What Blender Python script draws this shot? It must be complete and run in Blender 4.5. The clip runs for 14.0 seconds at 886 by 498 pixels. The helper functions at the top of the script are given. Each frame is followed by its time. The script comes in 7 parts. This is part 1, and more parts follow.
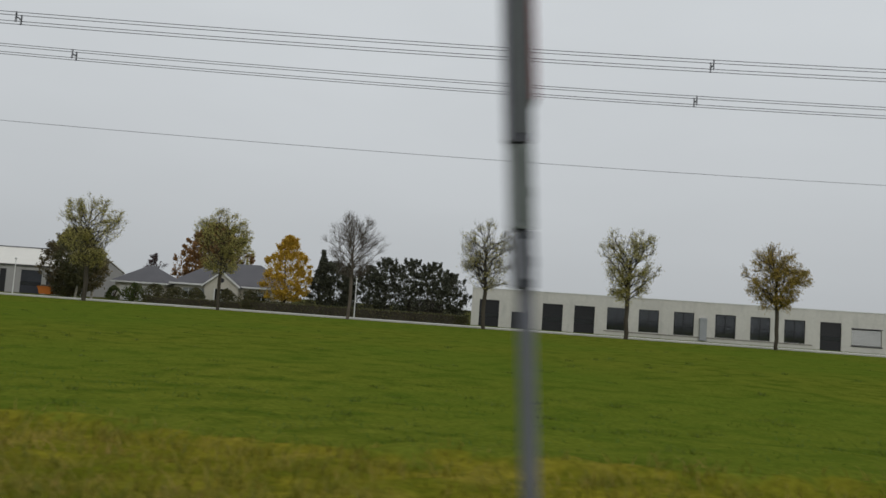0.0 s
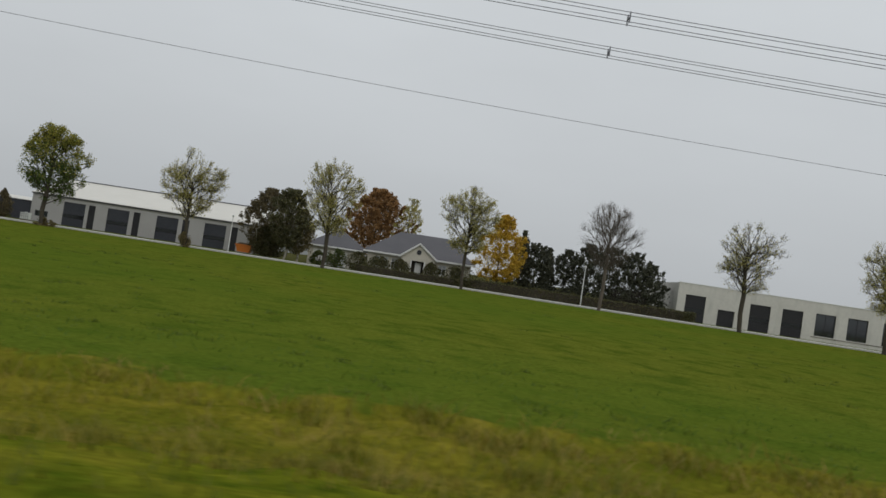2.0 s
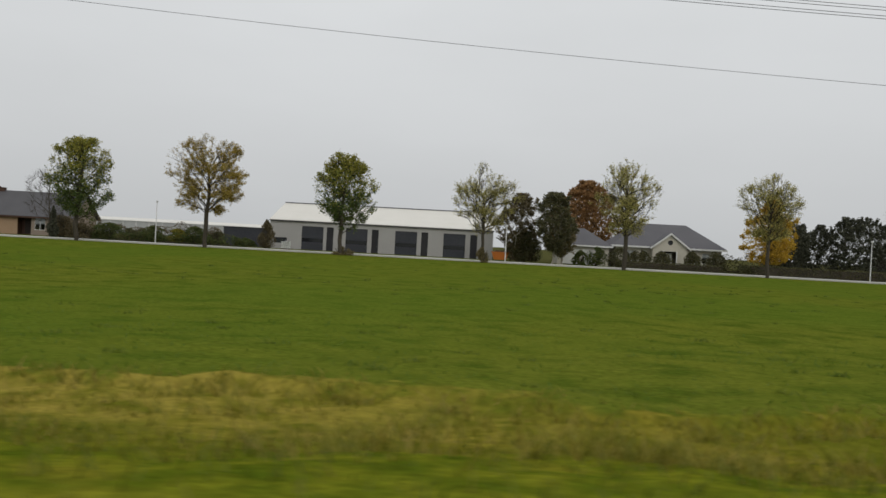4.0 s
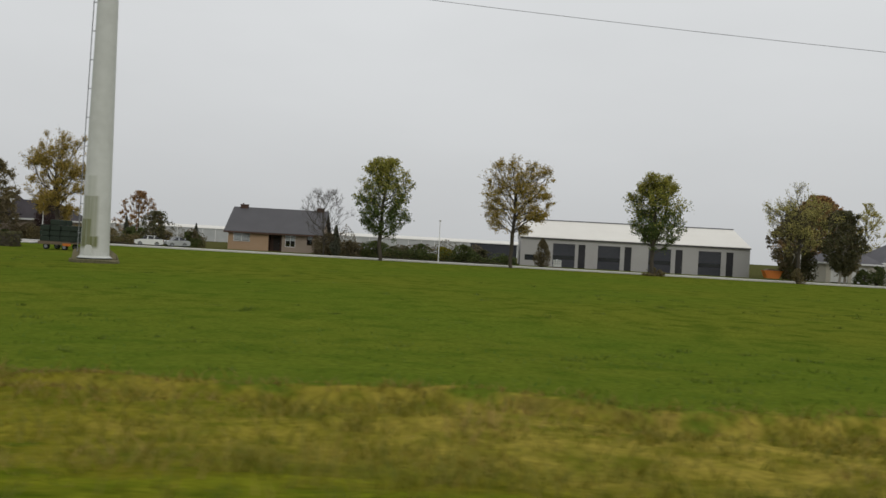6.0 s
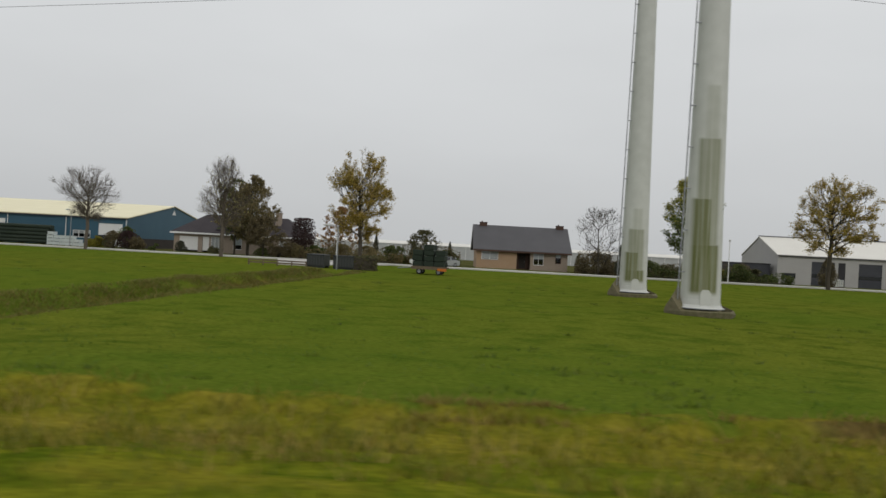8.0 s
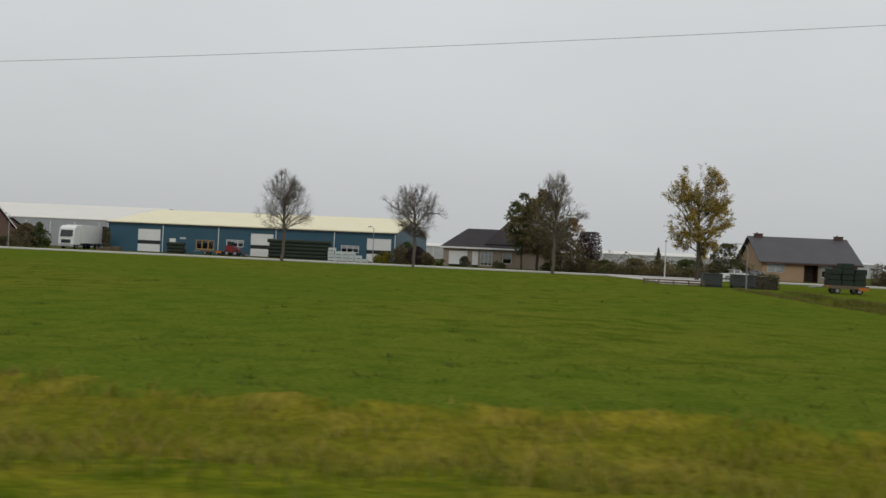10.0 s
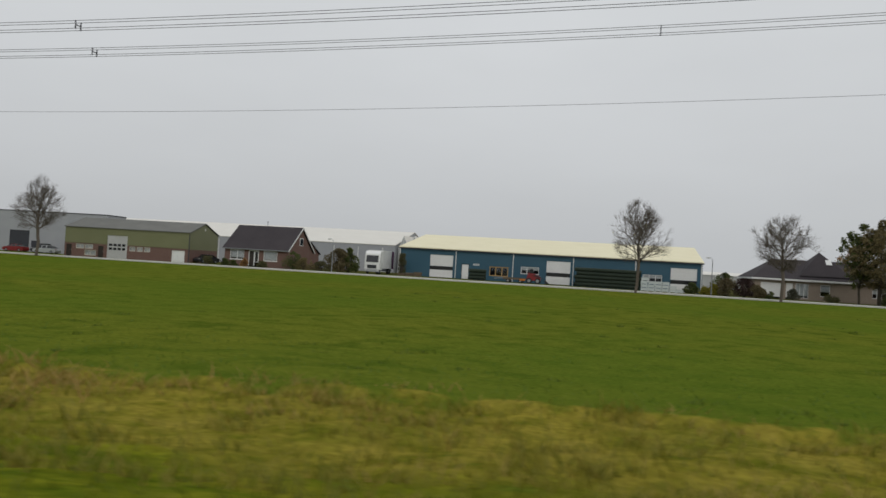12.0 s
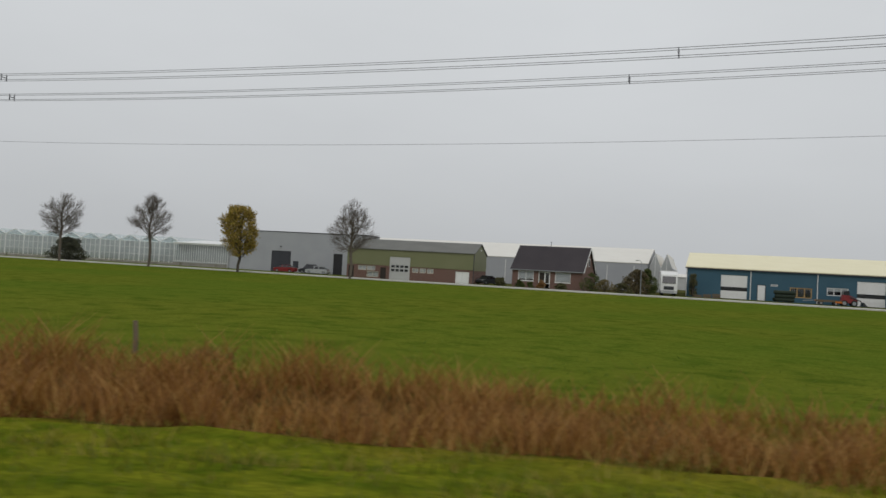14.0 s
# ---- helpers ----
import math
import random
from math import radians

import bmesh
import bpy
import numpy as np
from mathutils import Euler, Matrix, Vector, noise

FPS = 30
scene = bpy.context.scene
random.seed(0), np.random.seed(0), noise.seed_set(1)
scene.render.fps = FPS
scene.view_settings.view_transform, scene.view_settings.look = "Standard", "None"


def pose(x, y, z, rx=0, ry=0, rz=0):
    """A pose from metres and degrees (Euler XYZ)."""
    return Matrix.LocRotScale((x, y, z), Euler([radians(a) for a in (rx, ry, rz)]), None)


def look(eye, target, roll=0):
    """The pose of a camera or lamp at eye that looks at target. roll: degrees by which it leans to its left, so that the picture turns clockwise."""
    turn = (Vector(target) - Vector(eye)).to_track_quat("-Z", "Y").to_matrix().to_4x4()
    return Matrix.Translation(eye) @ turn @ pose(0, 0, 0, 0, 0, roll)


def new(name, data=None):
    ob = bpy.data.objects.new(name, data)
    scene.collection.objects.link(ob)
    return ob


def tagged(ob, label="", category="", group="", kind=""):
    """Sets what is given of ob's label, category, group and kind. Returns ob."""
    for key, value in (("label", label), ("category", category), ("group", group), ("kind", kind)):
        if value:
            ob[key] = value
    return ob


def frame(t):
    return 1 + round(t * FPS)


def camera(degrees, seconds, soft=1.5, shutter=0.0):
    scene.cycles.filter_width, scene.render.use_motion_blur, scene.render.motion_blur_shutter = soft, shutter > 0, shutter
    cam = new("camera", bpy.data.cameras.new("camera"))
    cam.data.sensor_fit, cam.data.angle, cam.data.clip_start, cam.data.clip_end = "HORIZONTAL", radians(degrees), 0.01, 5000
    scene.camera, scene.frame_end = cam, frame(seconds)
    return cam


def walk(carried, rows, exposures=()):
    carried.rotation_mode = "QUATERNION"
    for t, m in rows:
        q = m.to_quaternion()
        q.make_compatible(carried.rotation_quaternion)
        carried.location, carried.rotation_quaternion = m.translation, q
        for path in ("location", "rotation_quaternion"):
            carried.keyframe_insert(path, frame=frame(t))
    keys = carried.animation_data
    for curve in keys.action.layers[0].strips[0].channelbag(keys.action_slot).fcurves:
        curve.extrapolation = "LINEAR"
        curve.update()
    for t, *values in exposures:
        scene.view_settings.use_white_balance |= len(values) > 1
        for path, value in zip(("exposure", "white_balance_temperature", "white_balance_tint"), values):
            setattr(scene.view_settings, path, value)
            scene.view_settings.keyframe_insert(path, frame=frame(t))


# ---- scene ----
cam = camera(60.02, 14.0, soft=1.5, shutter=0.12)
walk(cam, [
    (0.0, pose(-0.00, -0.00, 2.08, 94.42, -3.93, 0.54)),
    (0.5, pose(-8.14, 0.30, 2.06, 95.90, -8.96, -0.03)),
    (1.0, pose(-16.19, 0.65, 2.04, 96.04, -9.83, 0.20)),
    (1.5, pose(-24.23, 1.07, 2.02, 94.09, -9.82, -0.25)),
    (2.0, pose(-32.33, 1.44, 2.01, 91.54, -8.65, -1.06)),
    (2.2, pose(-35.61, 1.57, 2.00, 90.42, -7.82, -1.35)),
    (4.3, pose(-71.12, 1.73, 2.01, 89.61, -2.77, 0.80)),
    (4.5, pose(-74.49, 1.70, 2.02, 89.71, -2.92, 1.19)),
    (5.0, pose(-82.87, 1.62, 2.07, 89.80, -2.91, 1.99)),
    (5.5, pose(-91.34, 1.52, 2.10, 89.79, -3.13, 2.53)),
    (6.0, pose(-99.92, 1.32, 2.10, 89.86, -3.10, 2.80)),
    (6.5, pose(-108.91, 1.04, 2.09, 89.91, -2.91, 2.96)),
    (7.0, pose(-117.95, 0.73, 2.07, 90.09, -2.81, 3.26)),
    (7.5, pose(-126.85, 0.39, 2.06, 90.39, -2.84, 3.76)),
    (8.0, pose(-136.00, 0.00, 2.07, 90.24, -3.05, 4.13)),
    (8.2, pose(-139.73, -0.17, 2.07, 90.06, -3.09, 4.23)),
    (10.3, pose(-178.27, -2.87, 2.05, 90.39, -2.74, 8.11)),
    (10.5, pose(-181.79, -3.26, 2.05, 90.52, -2.94, 8.77)),
    (11.0, pose(-190.56, -4.31, 2.04, 90.82, -3.02, 10.34)),
    (11.5, pose(-199.17, -5.51, 2.04, 91.06, -3.15, 11.96)),
    (12.0, pose(-207.68, -6.86, 2.05, 91.24, -3.39, 13.53)),
    (12.5, pose(-216.08, -8.35, 2.06, 91.41, -3.43, 15.06)),
    (13.0, pose(-224.25, -9.92, 2.07, 91.56, -3.42, 16.65)),
    (13.5, pose(-232.19, -11.53, 2.07, 91.59, -3.28, 18.37)),
    (14.0, pose(-239.96, -13.16, 2.07, 91.57, -3.20, 20.15)),
], exposures=[(0.0, -0.17, 6400, 10), (2.2, -0.17, 6400, 10), (4.3, 0.04, 6600, 11), (8.2, 0.01, 6600, 11), (10.3, -0.06, 6550, 11), (14.0, -0.08, 6500, 11)])

# ---- sky and light: a closed overcast sky, brighter towards the zenith ----
world = bpy.data.worlds.new("overcast")
scene.world = world
world.use_nodes = True
wt = world.node_tree
wt.nodes.clear()
sky = wt.nodes.new("ShaderNodeTexSky")
sky.sky_type = "NISHITA"
sky.sun_disc = False
sky.sun_elevation, sky.sun_rotation = radians(38), radians(150)
sky.air_density, sky.dust_density, sky.ozone_density = 1.0, 6.0, 1.0
grey = wt.nodes.new("ShaderNodeHueSaturation")
grey.inputs["Saturation"].default_value = 0.12
grey.inputs["Value"].default_value = 0.10
wt.links.new(sky.outputs[0], grey.inputs["Color"])
wco = wt.nodes.new("ShaderNodeTexCoord")
wxyz = wt.nodes.new("ShaderNodeSeparateXYZ")
wt.links.new(wco.outputs["Generated"], wxyz.inputs[0])
wmap = wt.nodes.new("ShaderNodeMapping")
wmap.inputs["Scale"].default_value = (1.0, 1.0, 3.0)
wt.links.new(wco.outputs["Generated"], wmap.inputs[0])
wnoise = wt.nodes.new("ShaderNodeTexNoise")
wnoise.inputs["Scale"].default_value = 1.6
wnoise.inputs["Detail"].default_value = 5
wt.links.new(wmap.outputs[0], wnoise.inputs["Vector"])
elev = wt.nodes.new("ShaderNodeMapRange")
elev.inputs["From Min"].default_value, elev.inputs["From Max"].default_value = -0.05, 1.0
elev.inputs["To Min"].default_value, elev.inputs["To Max"].default_value = 0.548, 1.03
wt.links.new(wxyz.outputs["Z"], elev.inputs["Value"])
cloud = wt.nodes.new("ShaderNodeMapRange")
cloud.inputs["From Min"].default_value, cloud.inputs["From Max"].default_value = 0.3, 0.7
cloud.inputs["To Min"].default_value, cloud.inputs["To Max"].default_value = 0.95, 1.05
wt.links.new(wnoise.outputs["Fac"], cloud.inputs["Value"])
wmul = wt.nodes.new("ShaderNodeMath")
wmul.operation = "MULTIPLY"
wt.links.new(elev.outputs[0], wmul.inputs[0])
wt.links.new(cloud.outputs[0], wmul.inputs[1])
wcol = wt.nodes.new("ShaderNodeVectorMath")
wcol.operation = "SCALE"
wcol.inputs[0].default_value = (0.958, 1.0, 1.024)
wt.links.new(wmul.outputs[0], wcol.inputs["Scale"])
wmix = wt.nodes.new("ShaderNodeMix")
wmix.data_type = "RGBA"
wmix.inputs[0].default_value = 0.9
wt.links.new(grey.outputs[0], wmix.inputs[6])
wt.links.new(wcol.outputs[0], wmix.inputs[7])
wbg = wt.nodes.new("ShaderNodeBackground")
wbg.inputs["Strength"].default_value = 1.0
wout = wt.nodes.new("ShaderNodeOutputWorld")
wt.links.new(wmix.outputs[2], wbg.inputs["Color"])
wt.links.new(wbg.outputs[0], wout.inputs[0])

sun = new("sun", bpy.data.lights.new("sun", "SUN"))
sun.data.energy, sun.data.angle, sun.data.color = 0.5, radians(40), (1.0, 0.97, 0.93)
sun.matrix_basis = look((-60, -80, 90), (-130, 60, 0))


# ---- materials ----
def mat(name, a, b=None, rough=0.8, metal=0.0, grain=6.0, blotch=0.35, bump=0.2, ribs=None, stain=None, spec=0.3, island=0.0, span=0.3):
    """Two-scale mottled surface. a, b: the two base colours; ribs: (axis, per metre) for profiled sheets; stain: colour of large soft stains."""
    m = bpy.data.materials.new(name)
    m.use_nodes = True
    t = m.node_tree
    n, l = t.nodes, t.links
    p = n["Principled BSDF"]
    p.inputs["Roughness"].default_value = rough
    p.inputs["Metallic"].default_value = metal
    p.inputs["Specular IOR Level"].default_value = spec
    b = b or tuple(c * 0.72 for c in a)
    co = n.new("ShaderNodeTexCoord")
    fine = n.new("ShaderNodeTexNoise")
    fine.inputs["Scale"].default_value = grain
    fine.inputs["Detail"].default_value = 6
    l.new(co.outputs["Object"], fine.inputs["Vector"])
    big = n.new("ShaderNodeTexNoise")
    big.inputs["Scale"].default_value = blotch
    big.inputs["Detail"].default_value = 3
    l.new(co.outputs["Object"], big.inputs["Vector"])
    add = n.new("ShaderNodeMath")
    add.operation = "ADD"
    l.new(fine.outputs["Fac"], add.inputs[0])
    l.new(big.outputs["Fac"], add.inputs[1])
    rng = n.new("ShaderNodeMapRange")
    rng.inputs["From Min"].default_value, rng.inputs["From Max"].default_value = 1 - span, 1 + span
    l.new(add.outputs[0], rng.inputs["Value"])
    mix = n.new("ShaderNodeMix")
    mix.data_type = "RGBA"
    l.new(rng.outputs[0], mix.inputs[0])
    mix.inputs[6].default_value, mix.inputs[7].default_value = (*a, 1), (*b, 1)
    colour = mix.outputs[2]
    if stain:
        sn = n.new("ShaderNodeTexNoise")
        sn.inputs["Scale"].default_value = 0.9
        sn.inputs["Detail"].default_value = 5
        mp = n.new("ShaderNodeMapping")
        mp.inputs["Scale"].default_value = (1.0, 1.0, 0.25)
        l.new(co.outputs["Object"], mp.inputs[0])
        l.new(mp.outputs[0], sn.inputs["Vector"])
        sr = n.new("ShaderNodeMapRange")
        sr.inputs["From Min"].default_value, sr.inputs["From Max"].default_value = 0.52, 0.75
        l.new(sn.outputs["Fac"], sr.inputs["Value"])
        sm = n.new("ShaderNodeMix")
        sm.data_type = "RGBA"
        l.new(sr.outputs[0], sm.inputs[0])
        l.new(colour, sm.inputs[6])
        sm.inputs[7].default_value = (*stain, 1)
        colour = sm.outputs[2]
    if island:
        geo = n.new("ShaderNodeNewGeometry")
        hs = n.new("ShaderNodeHueSaturation")
        vr = n.new("ShaderNodeMapRange")
        vr.inputs["To Min"].default_value, vr.inputs["To Max"].default_value = 1 - island, 1 + island
        l.new(geo.outputs["Random Per Island"], vr.inputs["Value"])
        l.new(vr.outputs[0], hs.inputs["Value"])
        l.new(colour, hs.inputs["Color"])
        colour = hs.outputs[0]
    l.new(colour, p.inputs["Base Color"])
    bp = n.new("ShaderNodeBump")
    bp.inputs["Strength"].default_value = bump
    bp.inputs["Distance"].default_value = 0.02
    if ribs:
        wv = n.new("ShaderNodeTexWave")
        wv.bands_direction = ribs[0]
        wv.inputs["Scale"].default_value = ribs[1]
        wv.inputs["Distortion"].default_value = 0
        l.new(co.outputs["Object"], wv.inputs["Vector"])
        l.new(wv.outputs["Fac"], bp.inputs["Height"])
    else:
        l.new(fine.outputs["Fac"], bp.inputs["Height"])
    l.new(bp.outputs[0], p.inputs["Normal"])
    return m


def leaf_mat(name, cols, thin=0.5):
    """Foliage: each leaf takes one of the colours at random; some light passes through."""
    m = bpy.data.materials.new(name)
    m.use_nodes = True
    n, l = m.node_tree.nodes, m.node_tree.links
    p = n["Principled BSDF"]
    p.inputs["Roughness"].default_value = 0.65
    p.inputs["Specular IOR Level"].default_value = 0.25
    geo = n.new("ShaderNodeNewGeometry")
    ramp = n.new("ShaderNodeValToRGB")
    while len(ramp.color_ramp.elements) < len(cols):
        ramp.color_ramp.elements.new(0.5)
    for i, c in enumerate(cols):
        e = ramp.color_ramp.elements[i]
        e.position, e.color = i / (len(cols) - 1), (*c, 1)
    l.new(geo.outputs["Random Per Island"], ramp.inputs[0])
    l.new(ramp.outputs[0], p.inputs["Base Color"])
    tr = n.new("ShaderNodeBsdfTranslucent")
    l.new(ramp.outputs[0], tr.inputs["Color"])
    mx = n.new("ShaderNodeMixShader")
    mx.inputs[0].default_value = thin
    l.new(p.outputs[0], mx.inputs[1])
    l.new(tr.outputs[0], mx.inputs[2])
    l.new(mx.outputs[0], n["Material Output"].inputs[0])
    return m


def glass_mat(name, tint):
    m = bpy.data.materials.new(name)
    m.use_nodes = True
    p = m.node_tree.nodes["Principled BSDF"]
    p.inputs["Base Color"].default_value = (*tint, 1)
    p.inputs["Roughness"].default_value = 0.03
    p.inputs["Transmission Weight"].default_value = 1.0
    p.inputs["IOR"].default_value = 1.45
    return m


def brick_mat(name, a, b, mortar):
    m = mat(name, a, b, rough=0.9)
    n, l = m.node_tree.nodes, m.node_tree.links
    p = n["Principled BSDF"]
    br = n.new("ShaderNodeTexBrick")
    br.inputs["Scale"].default_value = 1.0
    br.inputs["Brick Width"].default_value, br.inputs["Row Height"].default_value = 0.22, 0.065
    br.inputs["Mortar Size"].default_value = 0.008
    br.inputs["Color1"].default_value, br.inputs["Color2"].default_value = (*a, 1), (*b, 1)
    br.inputs["Mortar"].default_value = (*mortar, 1)
    co = n.new("ShaderNodeTexCoord")
    sp = n.new("ShaderNodeSeparateXYZ")
    cb = n.new("ShaderNodeCombineXYZ")
    ad = n.new("ShaderNodeMath")
    l.new(co.outputs["Object"], sp.inputs[0])
    l.new(sp.outputs["X"], ad.inputs[0])
    l.new(sp.outputs["Y"], ad.inputs[1])
    l.new(ad.outputs[0], cb.inputs["X"])
    l.new(sp.outputs["Z"], cb.inputs["Y"])
    l.new(cb.outputs[0], br.inputs["Vector"])
    old = p.inputs["Base Color"].links[0].from_socket
    mx = n.new("ShaderNodeMix")
    mx.data_type = "RGBA"
    mx.inputs[0].default_value = 0.6
    l.new(old, mx.inputs[6])
    l.new(br.outputs["Color"], mx.inputs[7])
    l.new(mx.outputs[2], p.inputs["Base Color"])
    return m


M_asphalt = mat("asphalt", (0.06, 0.06, 0.06), (0.045, 0.045, 0.047), rough=0.9, grain=20)
M_road = mat("concrete_road", (0.52, 0.50, 0.46), (0.40, 0.39, 0.36), rough=0.9, grain=8)
M_white_render = mat("white_render", (0.60, 0.58, 0.53), (0.52, 0.50, 0.46), rough=0.85, grain=2.5, stain=(0.47, 0.46, 0.42))
M_white = mat("white_paint", (0.72, 0.72, 0.70), (0.64, 0.64, 0.62), rough=0.5)
M_offwhite = mat("cream_plaster", (0.55, 0.52, 0.44), (0.47, 0.44, 0.37), rough=0.85)
M_black = mat("black_frame_and_dark_interior", (0.018, 0.018, 0.02), (0.028, 0.027, 0.03), rough=0.45)
M_anth = mat("anthracite_panel", (0.035, 0.037, 0.045), (0.05, 0.052, 0.06), rough=0.5)
M_greywall = mat("grey_cladding", (0.335, 0.325, 0.31), (0.375, 0.365, 0.35), rough=0.55, ribs=("X", 3.0))
M_palegrey = mat("pale_grey_cladding", (0.30, 0.31, 0.325), (0.34, 0.35, 0.36), rough=0.55, ribs=("X", 2.5))
M_whiteroof = mat("white_sheet_roof", (0.62, 0.595, 0.535), (0.67, 0.645, 0.585), rough=0.5, ribs=("X", 3.0))
M_creamroof = mat("cream_sheet_roof", (0.70, 0.64, 0.42), (0.76, 0.70, 0.48), rough=0.5, ribs=("X", 3.0))
M_bluewall = mat("blue_cladding", (0.030, 0.084, 0.122), (0.038, 0.097, 0.136), rough=0.5, ribs=("X", 3.0))
M_greenwall = mat("green_cladding", (0.150, 0.158, 0.078), (0.172, 0.176, 0.092), rough=0.55, ribs=("X", 3.0))
M_greyroof = mat("grey_fibre_roof", (0.12, 0.12, 0.11), (0.16, 0.16, 0.145), rough=0.85, ribs=("X", 2.5))
M_tile = mat("dark_roof_tiles", (0.032, 0.027, 0.030), (0.048, 0.040, 0.043), rough=0.85, ribs=("Z", 1.6), grain=12)
M_slate = mat("slate_grey_tiles", (0.058, 0.055, 0.059), (0.075, 0.072, 0.076), rough=0.55, ribs=("Z", 1.6), grain=12)
M_tilegrey = mat("grey_roof_tiles", (0.085, 0.083, 0.09), (0.11, 0.105, 0.112), rough=0.7, ribs=("Z", 1.6), grain=12)
M_brickred = brick_mat("red_brick", (0.125, 0.065, 0.052), (0.16, 0.085, 0.066), (0.20, 0.17, 0.15))
M_brickbuff = brick_mat("buff_brick", (0.32, 0.205, 0.12), (0.38, 0.25, 0.15), (0.36, 0.30, 0.22))
# own brick of the hipped house; on the bungalow, buff brick in shade
M_brickgrey_and_shade = brick_mat("grey_brown_and_shaded_buff_brick", (0.24, 0.19, 0.145), (0.30, 0.24, 0.19), (0.30, 0.26, 0.22))
M_bark = mat("bark", (0.080, 0.068, 0.050), (0.044, 0.037, 0.028), rough=0.95, grain=9)
M_twig = mat("grey_brown_bark", (0.145, 0.120, 0.096), (0.085, 0.070, 0.055), rough=0.95, grain=9)
M_birchbark = mat("pale_bark", (0.42, 0.39, 0.33), (0.22, 0.19, 0.15), rough=0.9, grain=5)
M_glass = glass_mat("window_glass", (0.75, 0.8, 0.82))
M_hothouse = glass_mat("greenhouse_glass", (0.9, 0.95, 0.95))
M_steel = mat("galvanised_steel", (0.30, 0.31, 0.32), (0.24, 0.25, 0.26), rough=0.45, metal=0.6)
M_wire = mat("conductor", (0.10, 0.10, 0.11), (0.08, 0.08, 0.09), rough=0.5, metal=0.4)
M_concrete = mat("concrete", (0.28, 0.26, 0.23), (0.20, 0.19, 0.165), rough=0.9, stain=(0.10, 0.10, 0.05))


